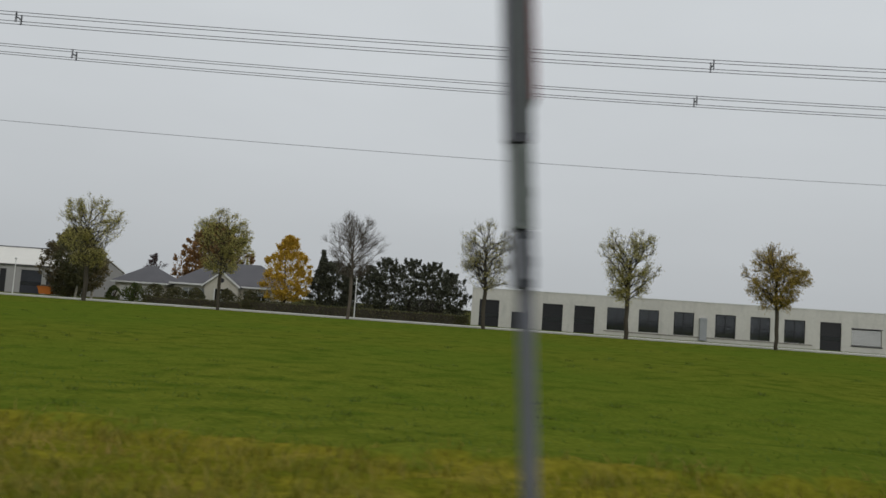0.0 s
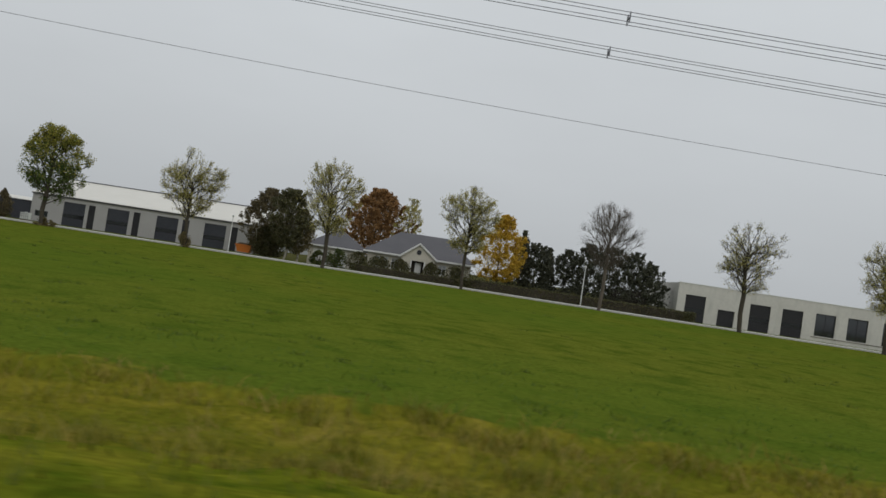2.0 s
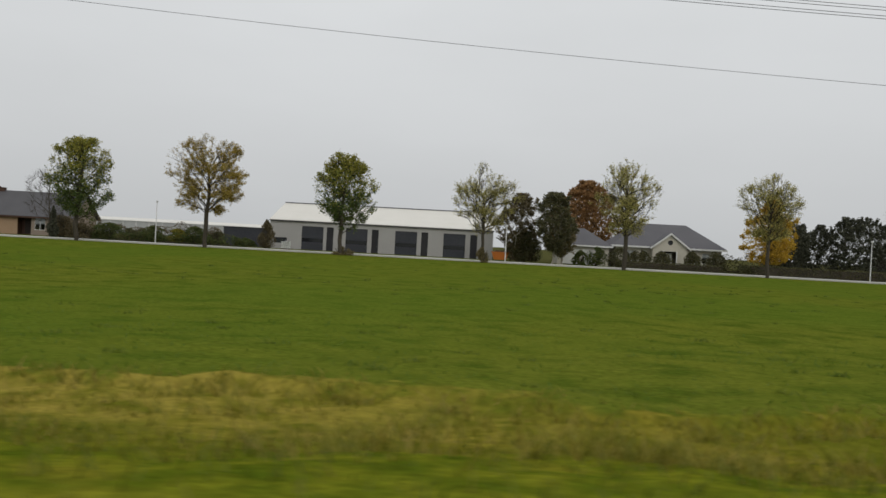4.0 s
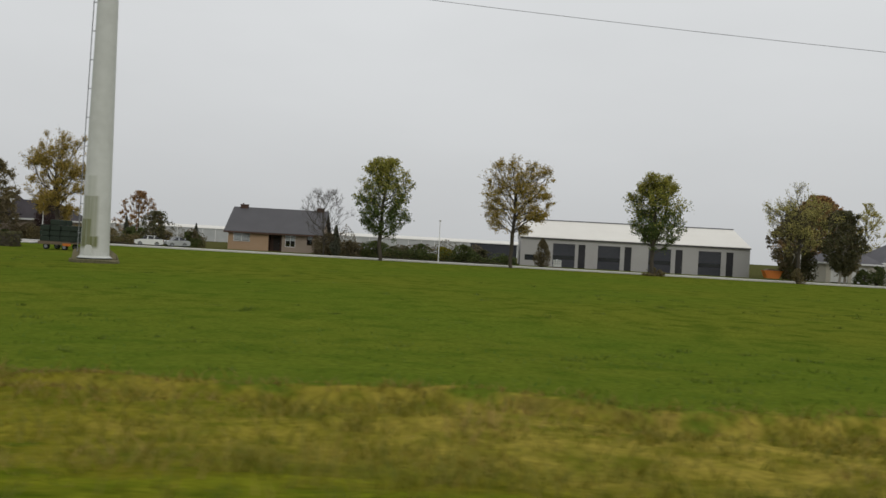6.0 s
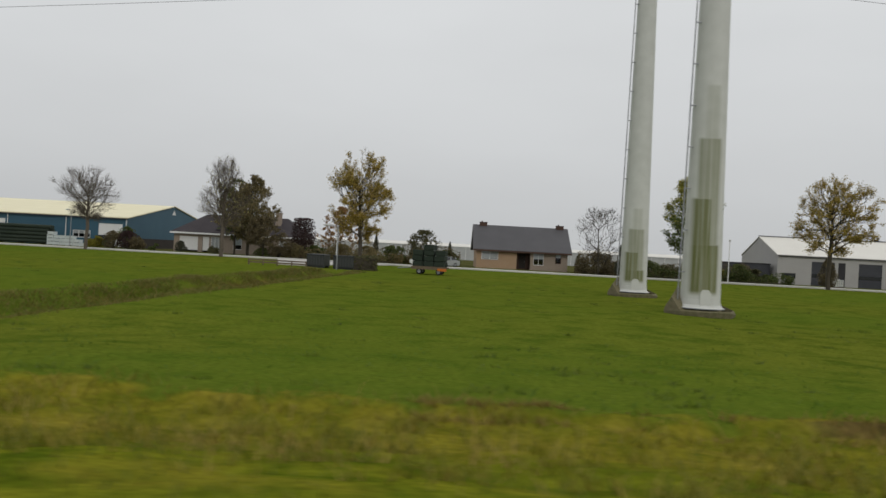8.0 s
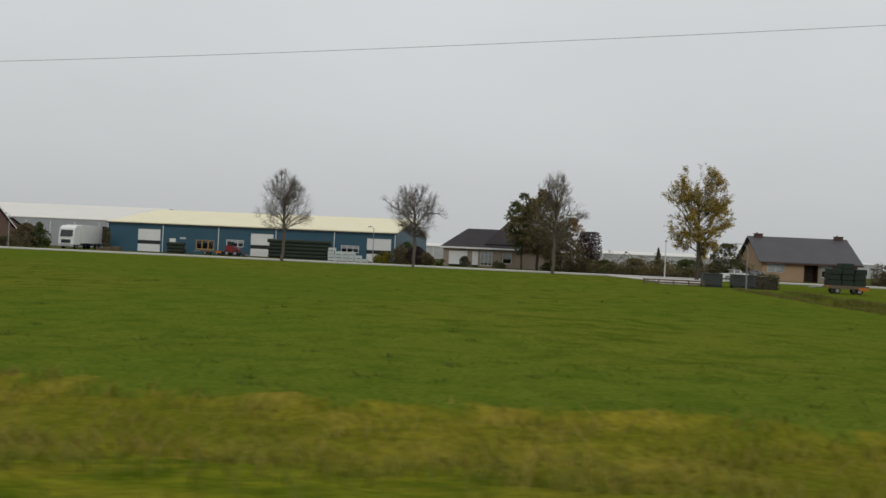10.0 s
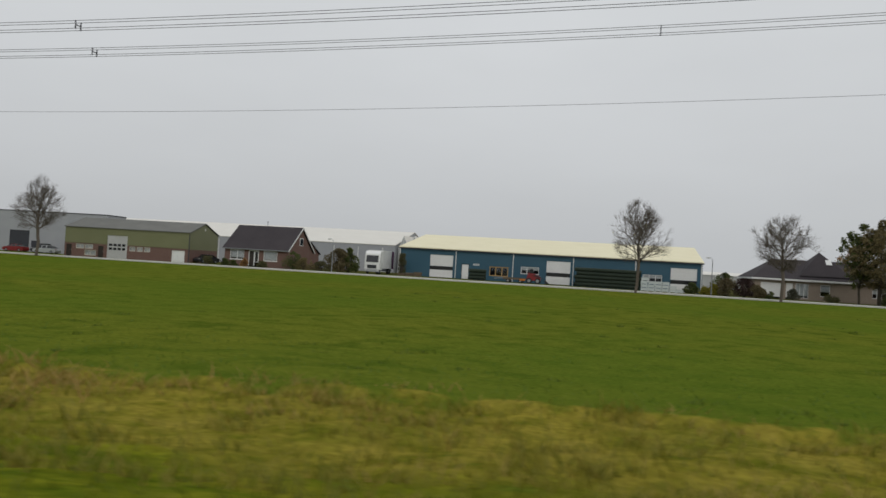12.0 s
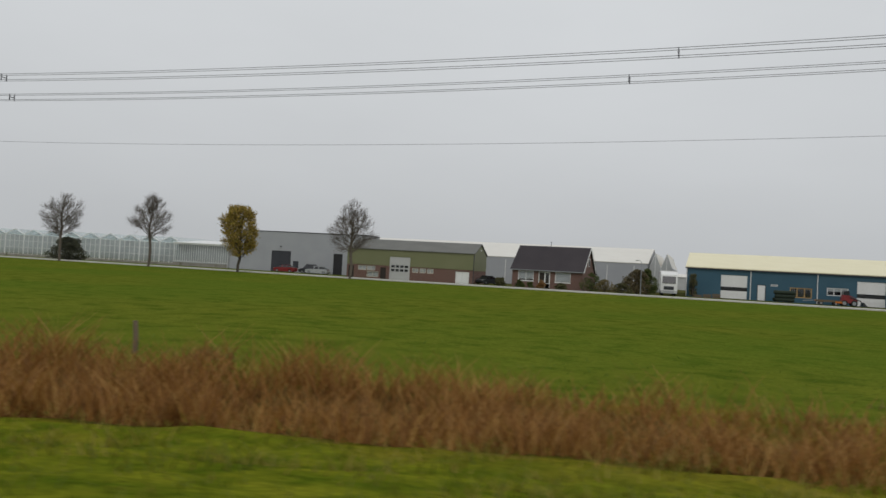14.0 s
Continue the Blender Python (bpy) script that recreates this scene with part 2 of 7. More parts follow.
# ---- mesh helpers ----
class Shape:
    """Collects boxes, slabs, tubes and quads into one mesh."""

    def __init__(self):
        self.v, self.f = [], []

    def quad(self, *pts):
        k = len(self.v)
        self.v += [tuple(p) for p in pts]
        self.f.append(tuple(range(k, k + len(pts))))
        return self

    def box(self, x0, x1, y0, y1, z0, z1):
        k = len(self.v)
        self.v += [(x0, y0, z0), (x1, y0, z0), (x1, y1, z0), (x0, y1, z0), (x0, y0, z1), (x1, y0, z1), (x1, y1, z1), (x0, y1, z1)]
        self.f += [tuple(k + i for i in q) for q in ((3, 2, 1, 0), (4, 5, 6, 7), (0, 1, 5, 4), (1, 2, 6, 5), (2, 3, 7, 6), (3, 0, 4, 7))]
        return self

    def slab(self, pts, th):
        """A plate with top corners pts (counter-clockwise from above) and thickness th, downwards."""
        k, n = len(self.v), len(pts)
        self.v += [tuple(p) for p in pts] + [(p[0], p[1], p[2] - th) for p in pts]
        self.f.append(tuple(range(k, k + n)))
        self.f.append(tuple(range(k + 2 * n - 1, k + n - 1, -1)))
        for i in range(n):
            j = (i + 1) % n
            self.f.append((k + i, k + n + i, k + n + j, k + j))
        return self

    def prism(self, poly, y0, y1):
        """Extrudes a polygon of (x, z) along y."""
        k, n = len(self.v), len(poly)
        self.v += [(x, y0, z) for x, z in poly] + [(x, y1, z) for x, z in poly]
        self.f.append(tuple(range(k, k + n)))
        self.f.append(tuple(range(k + 2 * n - 1, k + n - 1, -1)))
        for i in range(n):
            j = (i + 1) % n
            self.f.append((k + i, k + n + i, k + n + j, k + j))
        return self

    def prism_x(self, poly, x0, x1):
        """Extrudes a polygon of (y, z) along x."""
        k, n = len(self.v), len(poly)
        self.v += [(x0, y, z) for y, z in poly] + [(x1, y, z) for y, z in poly]
        self.f.append(tuple(range(k + n - 1, k - 1, -1)))
        self.f.append(tuple(range(k + n, k + 2 * n)))
        for i in range(n):
            j = (i + 1) % n
            self.f.append((k + i, k + j, k + n + j, k + n + i))
        return self

    def tube(self, pts, radii, sides=8, cap=True):
        k = len(self.v)
        pts = [Vector(p) for p in pts]
        for i, p in enumerate(pts):
            d = (pts[min(i + 1, len(pts) - 1)] - pts[max(i - 1, 0)]).normalized()
            a = d.orthogonal().normalized() if abs(d.z) < 0.99 else Vector((1, 0, 0))
            b = d.cross(a).normalized()
            r = radii[i] if isinstance(radii, (list, tuple)) else radii
            for s in range(sides):
                w = 2 * math.pi * s / sides
                self.v.append(tuple(p + a * r * math.cos(w) + b * r * math.sin(w)))
        for i in range(len(pts) - 1):
            for s in range(sides):
                q = (s + 1) % sides
                self.f.append((k + i * sides + s, k + i * sides + q, k + (i + 1) * sides + q, k + (i + 1) * sides + s))
        if cap:
            self.f.append(tuple(k + s for s in range(sides))[::-1])
            self.f.append(tuple(k + (len(pts) - 1) * sides + s for s in range(sides)))
        return self

    def wall(self, x0, x1, z0, z1, y, th, holes=()):
        """A wall along x with its front face at y, thickness th towards +y, and openings (x0, x1, z0, z1) through it."""
        xs = sorted({x0, x1, *[h[0] for h in holes], *[h[1] for h in holes]})
        zs = sorted({z0, z1, *[max(h[2], z0) for h in holes], *[h[3] for h in holes]})
        nx, nz = len(xs) - 1, len(zs) - 1

        def solid(i, j):
            if not (0 <= i < nx and 0 <= j < nz):
                return False
            cx, cz = (xs[i] + xs[i + 1]) / 2, (zs[j] + zs[j + 1]) / 2
            return not any(h[0] < cx < h[1] and h[2] < cz < h[3] for h in holes)

        for i in range(nx):
            for j in range(nz):
                if not solid(i, j):
                    continue
                a, b, c, d = xs[i], xs[i + 1], zs[j], zs[j + 1]
                self.quad((a, y, c), (b, y, c), (b, y, d), (a, y, d))
                self.quad((b, y + th, c), (a, y + th, c), (a, y + th, d), (b, y + th, d))
                if not solid(i - 1, j):
                    self.quad((a, y + th, c), (a, y, c), (a, y, d), (a, y + th, d))
                if not solid(i + 1, j):
                    self.quad((b, y, c), (b, y + th, c), (b, y + th, d), (b, y, d))
                if not solid(i, j - 1):
                    self.quad((a, y + th, c), (b, y + th, c), (b, y, c), (a, y, c))
                if not solid(i, j + 1):
                    self.quad((a, y, d), (b, y, d), (b, y + th, d), (a, y + th, d))
        return self

    def mesh(self, name):
        me = bpy.data.meshes.new(name)
        me.from_pydata(self.v, [], self.f)
        me.update()
        return me


def np_mesh(name, verts, faces):
    """A mesh from arrays: verts (n, 3), faces (m, 3 or 4)."""
    me = bpy.data.meshes.new(name)
    k = faces.shape[1]
    me.vertices.add(len(verts))
    me.vertices.foreach_set("co", np.asarray(verts, np.float32).ravel())
    me.loops.add(faces.size)
    me.loops.foreach_set("vertex_index", faces.astype(np.int32).ravel())
    me.polygons.add(len(faces))
    me.polygons.foreach_set("loop_start", np.arange(0, faces.size, k, dtype=np.int32))
    me.update(calc_edges=True)
    return me


def part(name, shape, material, parent, label=""):
    me = shape.mesh(name) if isinstance(shape, Shape) else shape
    me.materials.append(material)
    ob = new(name, me)
    ob.parent = parent
    if label:
        ob["label"] = label
    return ob


def thing(name, m, label, category, group="", kind=""):
    ob = new(name)
    ob.empty_display_size = 0.5
    ob.matrix_basis = m
    return tagged(ob, label, category, group, kind)


def solo(name, shape, material, label, category="", kind="", group="", m=None):
    """A thing or a piece of the setting that is one mesh."""
    me = shape.mesh(name) if isinstance(shape, Shape) else shape
    me.materials.append(material)
    ob = new(name, me)
    if m:
        ob.matrix_basis = m
    return tagged(ob, label, category, group, kind)


# ---- the lie of the land ----
PATH_X = [-900, -420, -330, -240, -207, -178, -140, -71, -32, 0, 120, 700]
PATH_Y = [-115, -52, -33, -13.2, -6.9, -2.9, -0.2, 1.7, 1.4, 0, -6, -60]
ROW_X = [-900, -500, -346, -292, -206, -112, -62, -28, 4, 36, 120, 700]
ROW_Y = [80, 84, 86.3, 88.2, 95, 96.4, 94.7, 93.1, 89.1, 86.4, 78, 20]


def path_y(x):
    return np.interp(x, PATH_X, PATH_Y)


def row_y(x):
    return np.interp(x, ROW_X, ROW_Y)


def smooth(a, b, v):
    s = np.clip((v - a) / (b - a), 0, 1)
    return s * s * (3 - 2 * s)


EDGE_X = [-330, -240, -220, -205, -192, -184, -136, -122, -100, -85, -60, -36, -28, -13, 60]
EDGE_O = [13.6, 13.4, 13.0, 11.8, 10.9, 10.2, 10.3, 10.7, 11.4, 10.3, 10.2, 10.2, 10.7, 11.2, 11.2]
SIDE_DITCH = -151.6


def vnoise(x, y, seed):
    """Smooth value noise from -1 to 1, for whole arrays."""
    ix, iy = np.floor(x), np.floor(y)
    fx, fy = x - ix, y - iy
    fx, fy = fx * fx * (3 - 2 * fx), fy * fy * (3 - 2 * fy)

    def h(i, j):
        v = np.sin(i * 127.1 + j * 311.7 + seed * 74.7) * 43758.5453
        return 2 * (v - np.floor(v)) - 1

    return (h(ix, iy) * (1 - fx) + h(ix + 1, iy) * fx) * (1 - fy) + (h(ix, iy + 1) * (1 - fx) + h(ix + 1, iy + 1) * fx) * fy


def edge_o(x):
    """Where the verge ends and the meadow begins, in metres beside the line of travel."""
    return np.interp(x, EDGE_X, EDGE_O) + 0.35 * vnoise(x * 0.35, x * 0, 3) + 0.15 * vnoise(x * 1.3, x * 0, 4) + 0.07 * vnoise(x * 3.1, x * 0, 14)


def wet_share(x):
    """1 where the reedy ditch runs."""
    return smooth(-228, -250, x)


def rank_share(x):
    """1 where the verge stays green, as beside the reedy ditch."""
    return np.maximum(wet_share(x), 0.75 * smooth(-196, -220, x) + 0.35 * smooth(-120, -135, x) * (1 - smooth(-168, -184, x)))


def dug_share(x):
    """How deep the small field ditch is cut."""
    d = smooth(-140, -131, x) * (1 - smooth(-86, -74, x)) + smooth(-198, -193, x) * (1 - smooth(-186, -180, x))
    return d * np.clip(0.75 + 0.6 * vnoise(x * 0.21, x * 0, 8), 0.15, 1)


def side_share(x, off):
    """1 in the bed of the ditch that crosses the meadow, 0 outside its banks."""
    side = SIDE_DITCH + 0.3 * np.sin(off * 0.33)
    return smooth(10.6, 14.0, off) * (1 - smooth(68, 76, off)) * (1 - smooth(0.9, 2.5, np.abs(x - side) + 0.3 * vnoise(x * 0.5, off * 0.5, 6)))


def land_z(x, off):
    """Height of the land at off metres beside the line of travel, for whole arrays."""
    x, off = np.asarray(x, float), np.asarray(off, float)
    e = edge_o(x)
    wet = wet_share(x)
    z = 0.75 * (1 - smooth(3.0, 8.6, off))
    z = z - (0.05 + 0.11 * dug_share(x)) * (1 - wet) * smooth(e - 1.7, e - 0.5, off) * (1 - smooth(e - 0.3, e - 0.02, off))
    z = z + 0.07 * (1 - wet) * smooth(e - 0.3, e + 0.0, off) * (1 - smooth(e + 0.3, e + 1.6, off))
    z = z - 0.45 * wet * smooth(9.2, 10.4, off) * (1 - smooth(11.6, 13.0, off))
    z = z - 0.95 * side_share(x, off)
    z = z - 0.28 * smooth(11.5, 20, off) * (1 - smooth(80.5, 86, off))
    near = smooth(3, 6, off) * (1 - smooth(50, 66, off)) * smooth(-470, -440, x) * (1 - smooth(90, 110, x))
    verge = 1 - smooth(e - 0.5, e + 1.0, off)
    bumps = 0.06 * vnoise(x * 0.16, off * 0.3, 1) + (0.035 + 0.03 * verge) * vnoise(x * 0.7, off * 0.8, 2) + (0.02 + 0.035 * verge) * vnoise(x * 1.7, off * 1.7, 5)
    return z + near * bumps


def ground_mat():
    """One sheet of grassland: meadow, dry verge, green roadside strip and bare banks run into one another by the mesh's own measures."""
    m = bpy.data.materials.new("grassland")
    m.use_nodes = True
    n, l = m.node_tree.nodes, m.node_tree.links
    p = n["Principled BSDF"]
    p.inputs["Roughness"].default_value = 0.95
    p.inputs["Specular IOR Level"].default_value = 0.0
    co = n.new("ShaderNodeTexCoord")

    def noise_tex(scale, detail=4.0, stretch=None):
        t = n.new("ShaderNodeTexNoise")
        t.inputs["Scale"].default_value = scale
        t.inputs["Detail"].default_value = detail
        if stretch:
            mp = n.new("ShaderNodeMapping")
            mp.inputs["Scale"].default_value = stretch
            l.new(co.outputs["Object"], mp.inputs[0])
            l.new(mp.outputs[0], t.inputs["Vector"])
        else:
            l.new(co.outputs["Object"], t.inputs["Vector"])
        return t.outputs["Fac"]

    def ramp(v, lo, hi, a=0.0, b=1.0):
        r = n.new("ShaderNodeMapRange")
        r.inputs["From Min"].default_value, r.inputs["From Max"].default_value = lo, hi
        r.inputs["To Min"].default_value, r.inputs["To Max"].default_value = a, b
        l.new(v, r.inputs["Value"])
        return r.outputs[0]

    def calc(op, a, b):
        k = n.new("ShaderNodeMath")
        k.operation = op
        l.new(a, k.inputs[0])
        if isinstance(b, float):
            k.inputs[1].default_value = b
        else:
            l.new(b, k.inputs[1])
        return k.outputs[0]

    def blend(f, a, b):
        x = n.new("ShaderNodeMix")
        x.data_type = "RGBA"
        l.new(f, x.inputs[0])
        for v, i in ((a, 6), (b, 7)):
            if isinstance(v, tuple):
                x.inputs[i].default_value = (*v, 1)
            else:
                l.new(v, x.inputs[i])
        return x.outputs[2]

    def attr(name):
        a = n.new("ShaderNodeAttribute")
        a.attribute_name = name
        return a.outputs["Fac"]

    wide, mid, small, fine = noise_tex(0.045, 3), noise_tex(0.42, 4), noise_tex(1.9, 4), noise_tex(9.0, 5)
    patchy = noise_tex(0.8, 5, (1.0, 1.0, 1.0))
    ragged = calc("ADD", calc("MULTIPLY", ramp(patchy, 0.3, 0.7, -0.5, 0.5), 0.7), calc("MULTIPLY", ramp(small, 0.3, 0.7, -0.5, 0.5), 0.5))
    # meadow
    green = blend(ramp(small, 0.30, 0.70), (0.088, 0.110, 0.012), (0.118, 0.134, 0.017))
    green = blend(ramp(patchy, 0.47, 0.65, 0.0, 0.75), green, (0.052, 0.080, 0.008))
    green = blend(ramp(mid, 0.48, 0.68, 0.0, 0.7), green, (0.122, 0.136, 0.016))
    green = blend(ramp(wide, 0.40, 0.60, 0.0, 0.55), green, (0.072, 0.114, 0.012))
    # dry verge
    dry = blend(ramp(small, 0.34, 0.66), (0.100, 0.102, 0.009), (0.185, 0.160, 0.017))
    dry = blend(ramp(patchy, 0.52, 0.70, 0.0, 0.6), dry, (0.245, 0.190, 0.036))
    dry = blend(ramp(mid, 0.46, 0.64, 0.0, 0.75), dry, (0.092, 0.106, 0.009))
    dry = blend(calc("MULTIPLY", attr("straw"), ramp(small, 0.35, 0.60, 0.1, 0.75)), dry, (0.290, 0.225, 0.045))
    # green strip beside the carriageway
    lush = blend(ramp(small, 0.34, 0.66), (0.062, 0.088, 0.006), (0.150, 0.158, 0.012))
    lush = blend(ramp(patchy, 0.52, 0.70, 0.0, 0.6), lush, (0.190, 0.160, 0.018))
    # bare banks
    bare = blend(ramp(small, 0.36, 0.62), (0.056, 0.042, 0.014), (0.125, 0.090, 0.028))
    bare = blend(ramp(patchy, 0.54, 0.72, 0.0, 0.7), bare, (0.085, 0.095, 0.014))
    colour = green
    for name, col, k in (("dry", dry, 1.0), ("lush", lush, 1.0), ("bare", bare, 0.7)):
        f = calc("ADD", attr(name), calc("MULTIPLY", ragged, k))
        colour = blend(calc("MULTIPLY", ramp(f, 0.32, 0.68), ramp(attr(name), 0.02, 0.2)), colour, col)
    rough_land = blend(ramp(mid, 0.4, 0.6), (0.058, 0.066, 0.020), (0.095, 0.086, 0.036))
    colour = blend(attr("plot"), colour, rough_land)
    hs = n.new("ShaderNodeHueSaturation")
    l.new(ramp(fine, 0.3, 0.7, 0.78, 1.22), hs.inputs["Value"])
    l.new(colour, hs.inputs["Color"])
    l.new(hs.outputs[0], p.inputs["Base Color"])
    bp = n.new("ShaderNodeBump")
    bp.inputs["Strength"].default_value = 0.7
    bp.inputs["Distance"].default_value = 0.05
    l.new(calc("ADD", small, calc("MULTIPLY", fine, 0.5)), bp.inputs["Height"])
    l.new(bp.outputs[0], p.inputs["Normal"])
    return m


def build_ground():
    xs = np.concatenate([np.linspace(-2600, -480, 12), np.arange(-460, -332, 4.0), np.arange(-332, -156, 0.6), np.arange(-156, -147.2, 0.3), np.arange(-147, 62, 0.6), np.arange(64, 104, 5.0), np.linspace(110, 2200, 14)])
    offs = np.array([-1500, -300, -60, -12, -6, -3, 0, 2.4, 3.0, 3.6, 4.2, 4.8, 5.4, 6, 6.6, 7.2, 7.8, 8.3, 8.8, 9.2, 9.6, 9.9, 10.1, 10.25, 10.4, 10.48, 10.56, 10.64, 10.7, 10.8, 10.95, 11.2, 11.5, 11.8, 12.1, 12.4, 12.8, 13.2, 13.7, 14.4, 15.2, 16, 17, 18, 19.5, 21, 23, 25, 27.5, 30, 33, 36, 40, 44, 49, 55, 62, 70, 76, 79, 81, 83, 85, 88, 96, 104, 109, 114, 119, 140, 220, 500, 1400, 3200])
    X, O = np.meshgrid(xs, offs, indexing="ij")
    O = O + (edge_o(X) - 10.7) * smooth(5, 9, O) * (1 - smooth(13, 20, O))
    w = 1 - smooth(16, 70, O)
    Z = land_z(X, O)
    Z[np.abs(O) > 300] = 0
    verts = np.stack([X, path_y(X) * w + O, Z], -1).reshape(-1, 3)
    n = len(offs)
    i, j = np.meshgrid(np.arange(len(xs) - 1), np.arange(n - 1), indexing="ij")
    k = (i * n + j).ravel()
    faces = np.stack([k, k + n, k + n + 1, k + 1], 1)
    me = np_mesh("ground", verts, faces)
    e, wet, dug = edge_o(X), wet_share(X), dug_share(X)
    rank = rank_share(X)
    lush = 1 - smooth(5.0 + 3.2 * rank, 7.4 + 2.4 * rank, O + 0.7 * vnoise(X * 0.2, O * 0.3, 21))
    dry = 1 - smooth(e - 0.7, e + 0.7, O)
    face = smooth(e - 0.30, e - 0.20, O) * (1 - smooth(e - 0.04, e + 0.05, O))
    reedy = smooth(9.2, 10.0, O) * (1 - smooth(12.4, 13.2, O))
    bare = np.maximum(np.maximum(face * np.clip(dug * (0.42 + 1.5 * vnoise(X * 0.55, O * 0, 27)), 0, 1) * (1 - wet), reedy * wet), np.clip((0.55 + 0.5 * smooth(30, 52, O)) * side_share(X, O), 0, 1))
    plot = smooth(110, 118, O)
    straw = (smooth(-108, -96, X) * (1 - smooth(-72, -60, X)) + 0.45 * smooth(-232, -216, X) * (1 - smooth(-186, -176, X))) * smooth(6, 8.5, O)
    for name, v in (("dry", dry), ("lush", lush), ("bare", bare), ("straw", straw), ("plot", plot)):
        a = me.attributes.new(name, "FLOAT", "POINT")
        a.data.foreach_set("value", v.astype(np.float32).ravel())
    me.materials.append(ground_mat())
    me.materials.append(M_asphalt)
    mid = (offs[:-1] + offs[1:]) / 2
    me.polygons.foreach_set("material_index", np.tile((mid < 2.5).astype(np.int32), len(xs) - 1))
    me.polygons.foreach_set("use_smooth", np.ones(len(faces), bool))
    me.update()
    return tagged(new("ground", me), "flat green meadow with a yellowing road verge and ditch", "ground", kind="structure")


def ribbon(name, x0, x1, d0, d1, z, th, material, label, category, step=6.0):
    """A strip that follows the tree row, d0 to d1 metres beyond it."""
    s = Shape()
    xs = np.arange(x0, x1 + 0.01, step)
    for a, b in zip(xs[:-1], xs[1:]):
        ya, yb = float(row_y(a)), float(row_y(b))
        s.slab([(a, ya + d0, z), (b, yb + d0, z), (b, yb + d1, z), (a, ya + d1, z)], th)
    return solo(name, s, material, label, category, kind="structure")


build_ground()
ribbon("road", -640, 160, 2.2, 6.8, 0.16, 0.3, M_road, "pale concrete village road behind a row of trees", "road")


# ---- trees ----
def tubes_np(p0, p1, r0, r1, sides):
    """Vertices and quads of many tapered prisms."""
    d = p1 - p0
    ln = np.linalg.norm(d, axis=1, keepdims=True)
    d = d / np.maximum(ln, 1e-6)
    ref = np.where(np.abs(d[:, 2:3]) < 0.9, np.array([[0.0, 0, 1]]), np.array([[1.0, 0, 0]]))
    a = np.cross(d, ref)
    a /= np.linalg.norm(a, axis=1, keepdims=True)
    b = np.cross(d, a)
    w = 2 * np.pi * np.arange(sides) / sides
    ring = a[:, None] * np.cos(w)[None, :, None] + b[:, None] * np.sin(w)[None, :, None]
    v = np.concatenate([p0[:, None] + ring * r0[:, None, None], p1[:, None] + ring * r1[:, None, None]], 1)
    base = (np.arange(len(p0)) * 2 * sides)[:, None, None]
    s = np.arange(sides)
    q = np.stack([s, (s + 1) % sides, sides + (s + 1) % sides, sides + s], 1)[None]
    return v.reshape(-1, 3), (base + q).reshape(-1, 4)


def leaves_np(rng, centres, size):
    """Small quads with random turns about the centres."""
    n = len(centres)
    u = rng.normal(size=(n, 3))
    u /= np.linalg.norm(u, axis=1, keepdims=True)
    w = rng.normal(size=(n, 3))
    w -= (w * u).sum(1, keepdims=True) * u
    w /= np.linalg.norm(w, axis=1, keepdims=True)
    s = size * rng.uniform(0.6, 1.3, (n, 1))
    u, w = u * s * 0.5, w * s * 0.36
    v = np.stack([centres - u - w * 0.4, centres + w * 0.9 - u * 0.1, centres + u, centres - w * 0.9 - u * 0.1], 1)
    return v.reshape(-1, 3), np.arange(4 * n).reshape(-1, 4)


def profile(shape, u):
    """Half-width of a crown at the share u of its height."""
    if shape == "oval":
        return math.sin(math.pi * (0.06 + 0.88 * u)) ** 0.75
    if shape == "cone":
        return (1 - u) ** 0.8 * min(1, 0.35 + u * 4)
    if shape == "column":
        return math.sin(math.pi * (0.10 + 0.80 * u)) ** 0.35
    if shape == "vase":
        return math.sin(math.pi * (0.08 + 0.82 * u ** 1.25)) ** 0.8
    if shape == "egg":
        return math.sin(math.pi * (0.10 + 0.88 * u ** 0.72)) ** 0.85
    return math.sqrt(max(0.0, 1 - (u * 1.02) ** 2.2)) * min(1, 0.8 + u)


def bulge_at(ca, sa, u, off, wave):
    return 1 + wave * (noise.noise(Vector((ca * 1.1, sa * 1.1, u * 2.0)) + off) + 0.5 * noise.noise(Vector((ca * 2.6, sa * 2.6, u * 5.0)) - off))


def crown_points(rng, n, bottom, top, width, shape, lumps, grit=0.45, off=None, wave=0.5):
    """Points in a crown of uneven outline: boughs bulge, gaps bite in."""
    pts = []
    off = Vector(rng.uniform(-50, 50, 3)) if off is None else off
    while len(pts) < n:
        u = rng.uniform()
        r = profile(shape, u)
        edge = rng.uniform() ** 0.5
        a = rng.uniform(0, 2 * math.pi)
        ca, sa = math.cos(a), math.sin(a)
        bulge = bulge_at(ca, sa, u, off, wave)
        rad = r * width / 2 * edge * bulge
        z = bottom + (u + 0.10 * wave * noise.noise(Vector((ca * edge * 3, sa * edge * 3, 9.0)) + off)) * (top - bottom)
        p = Vector((rad * ca, rad * sa, z))
        if lumps and noise.noise(p * grit + off) < lumps * (edge - 0.35) - 0.2:
            continue
        pts.append(p)
    return np.array(pts)


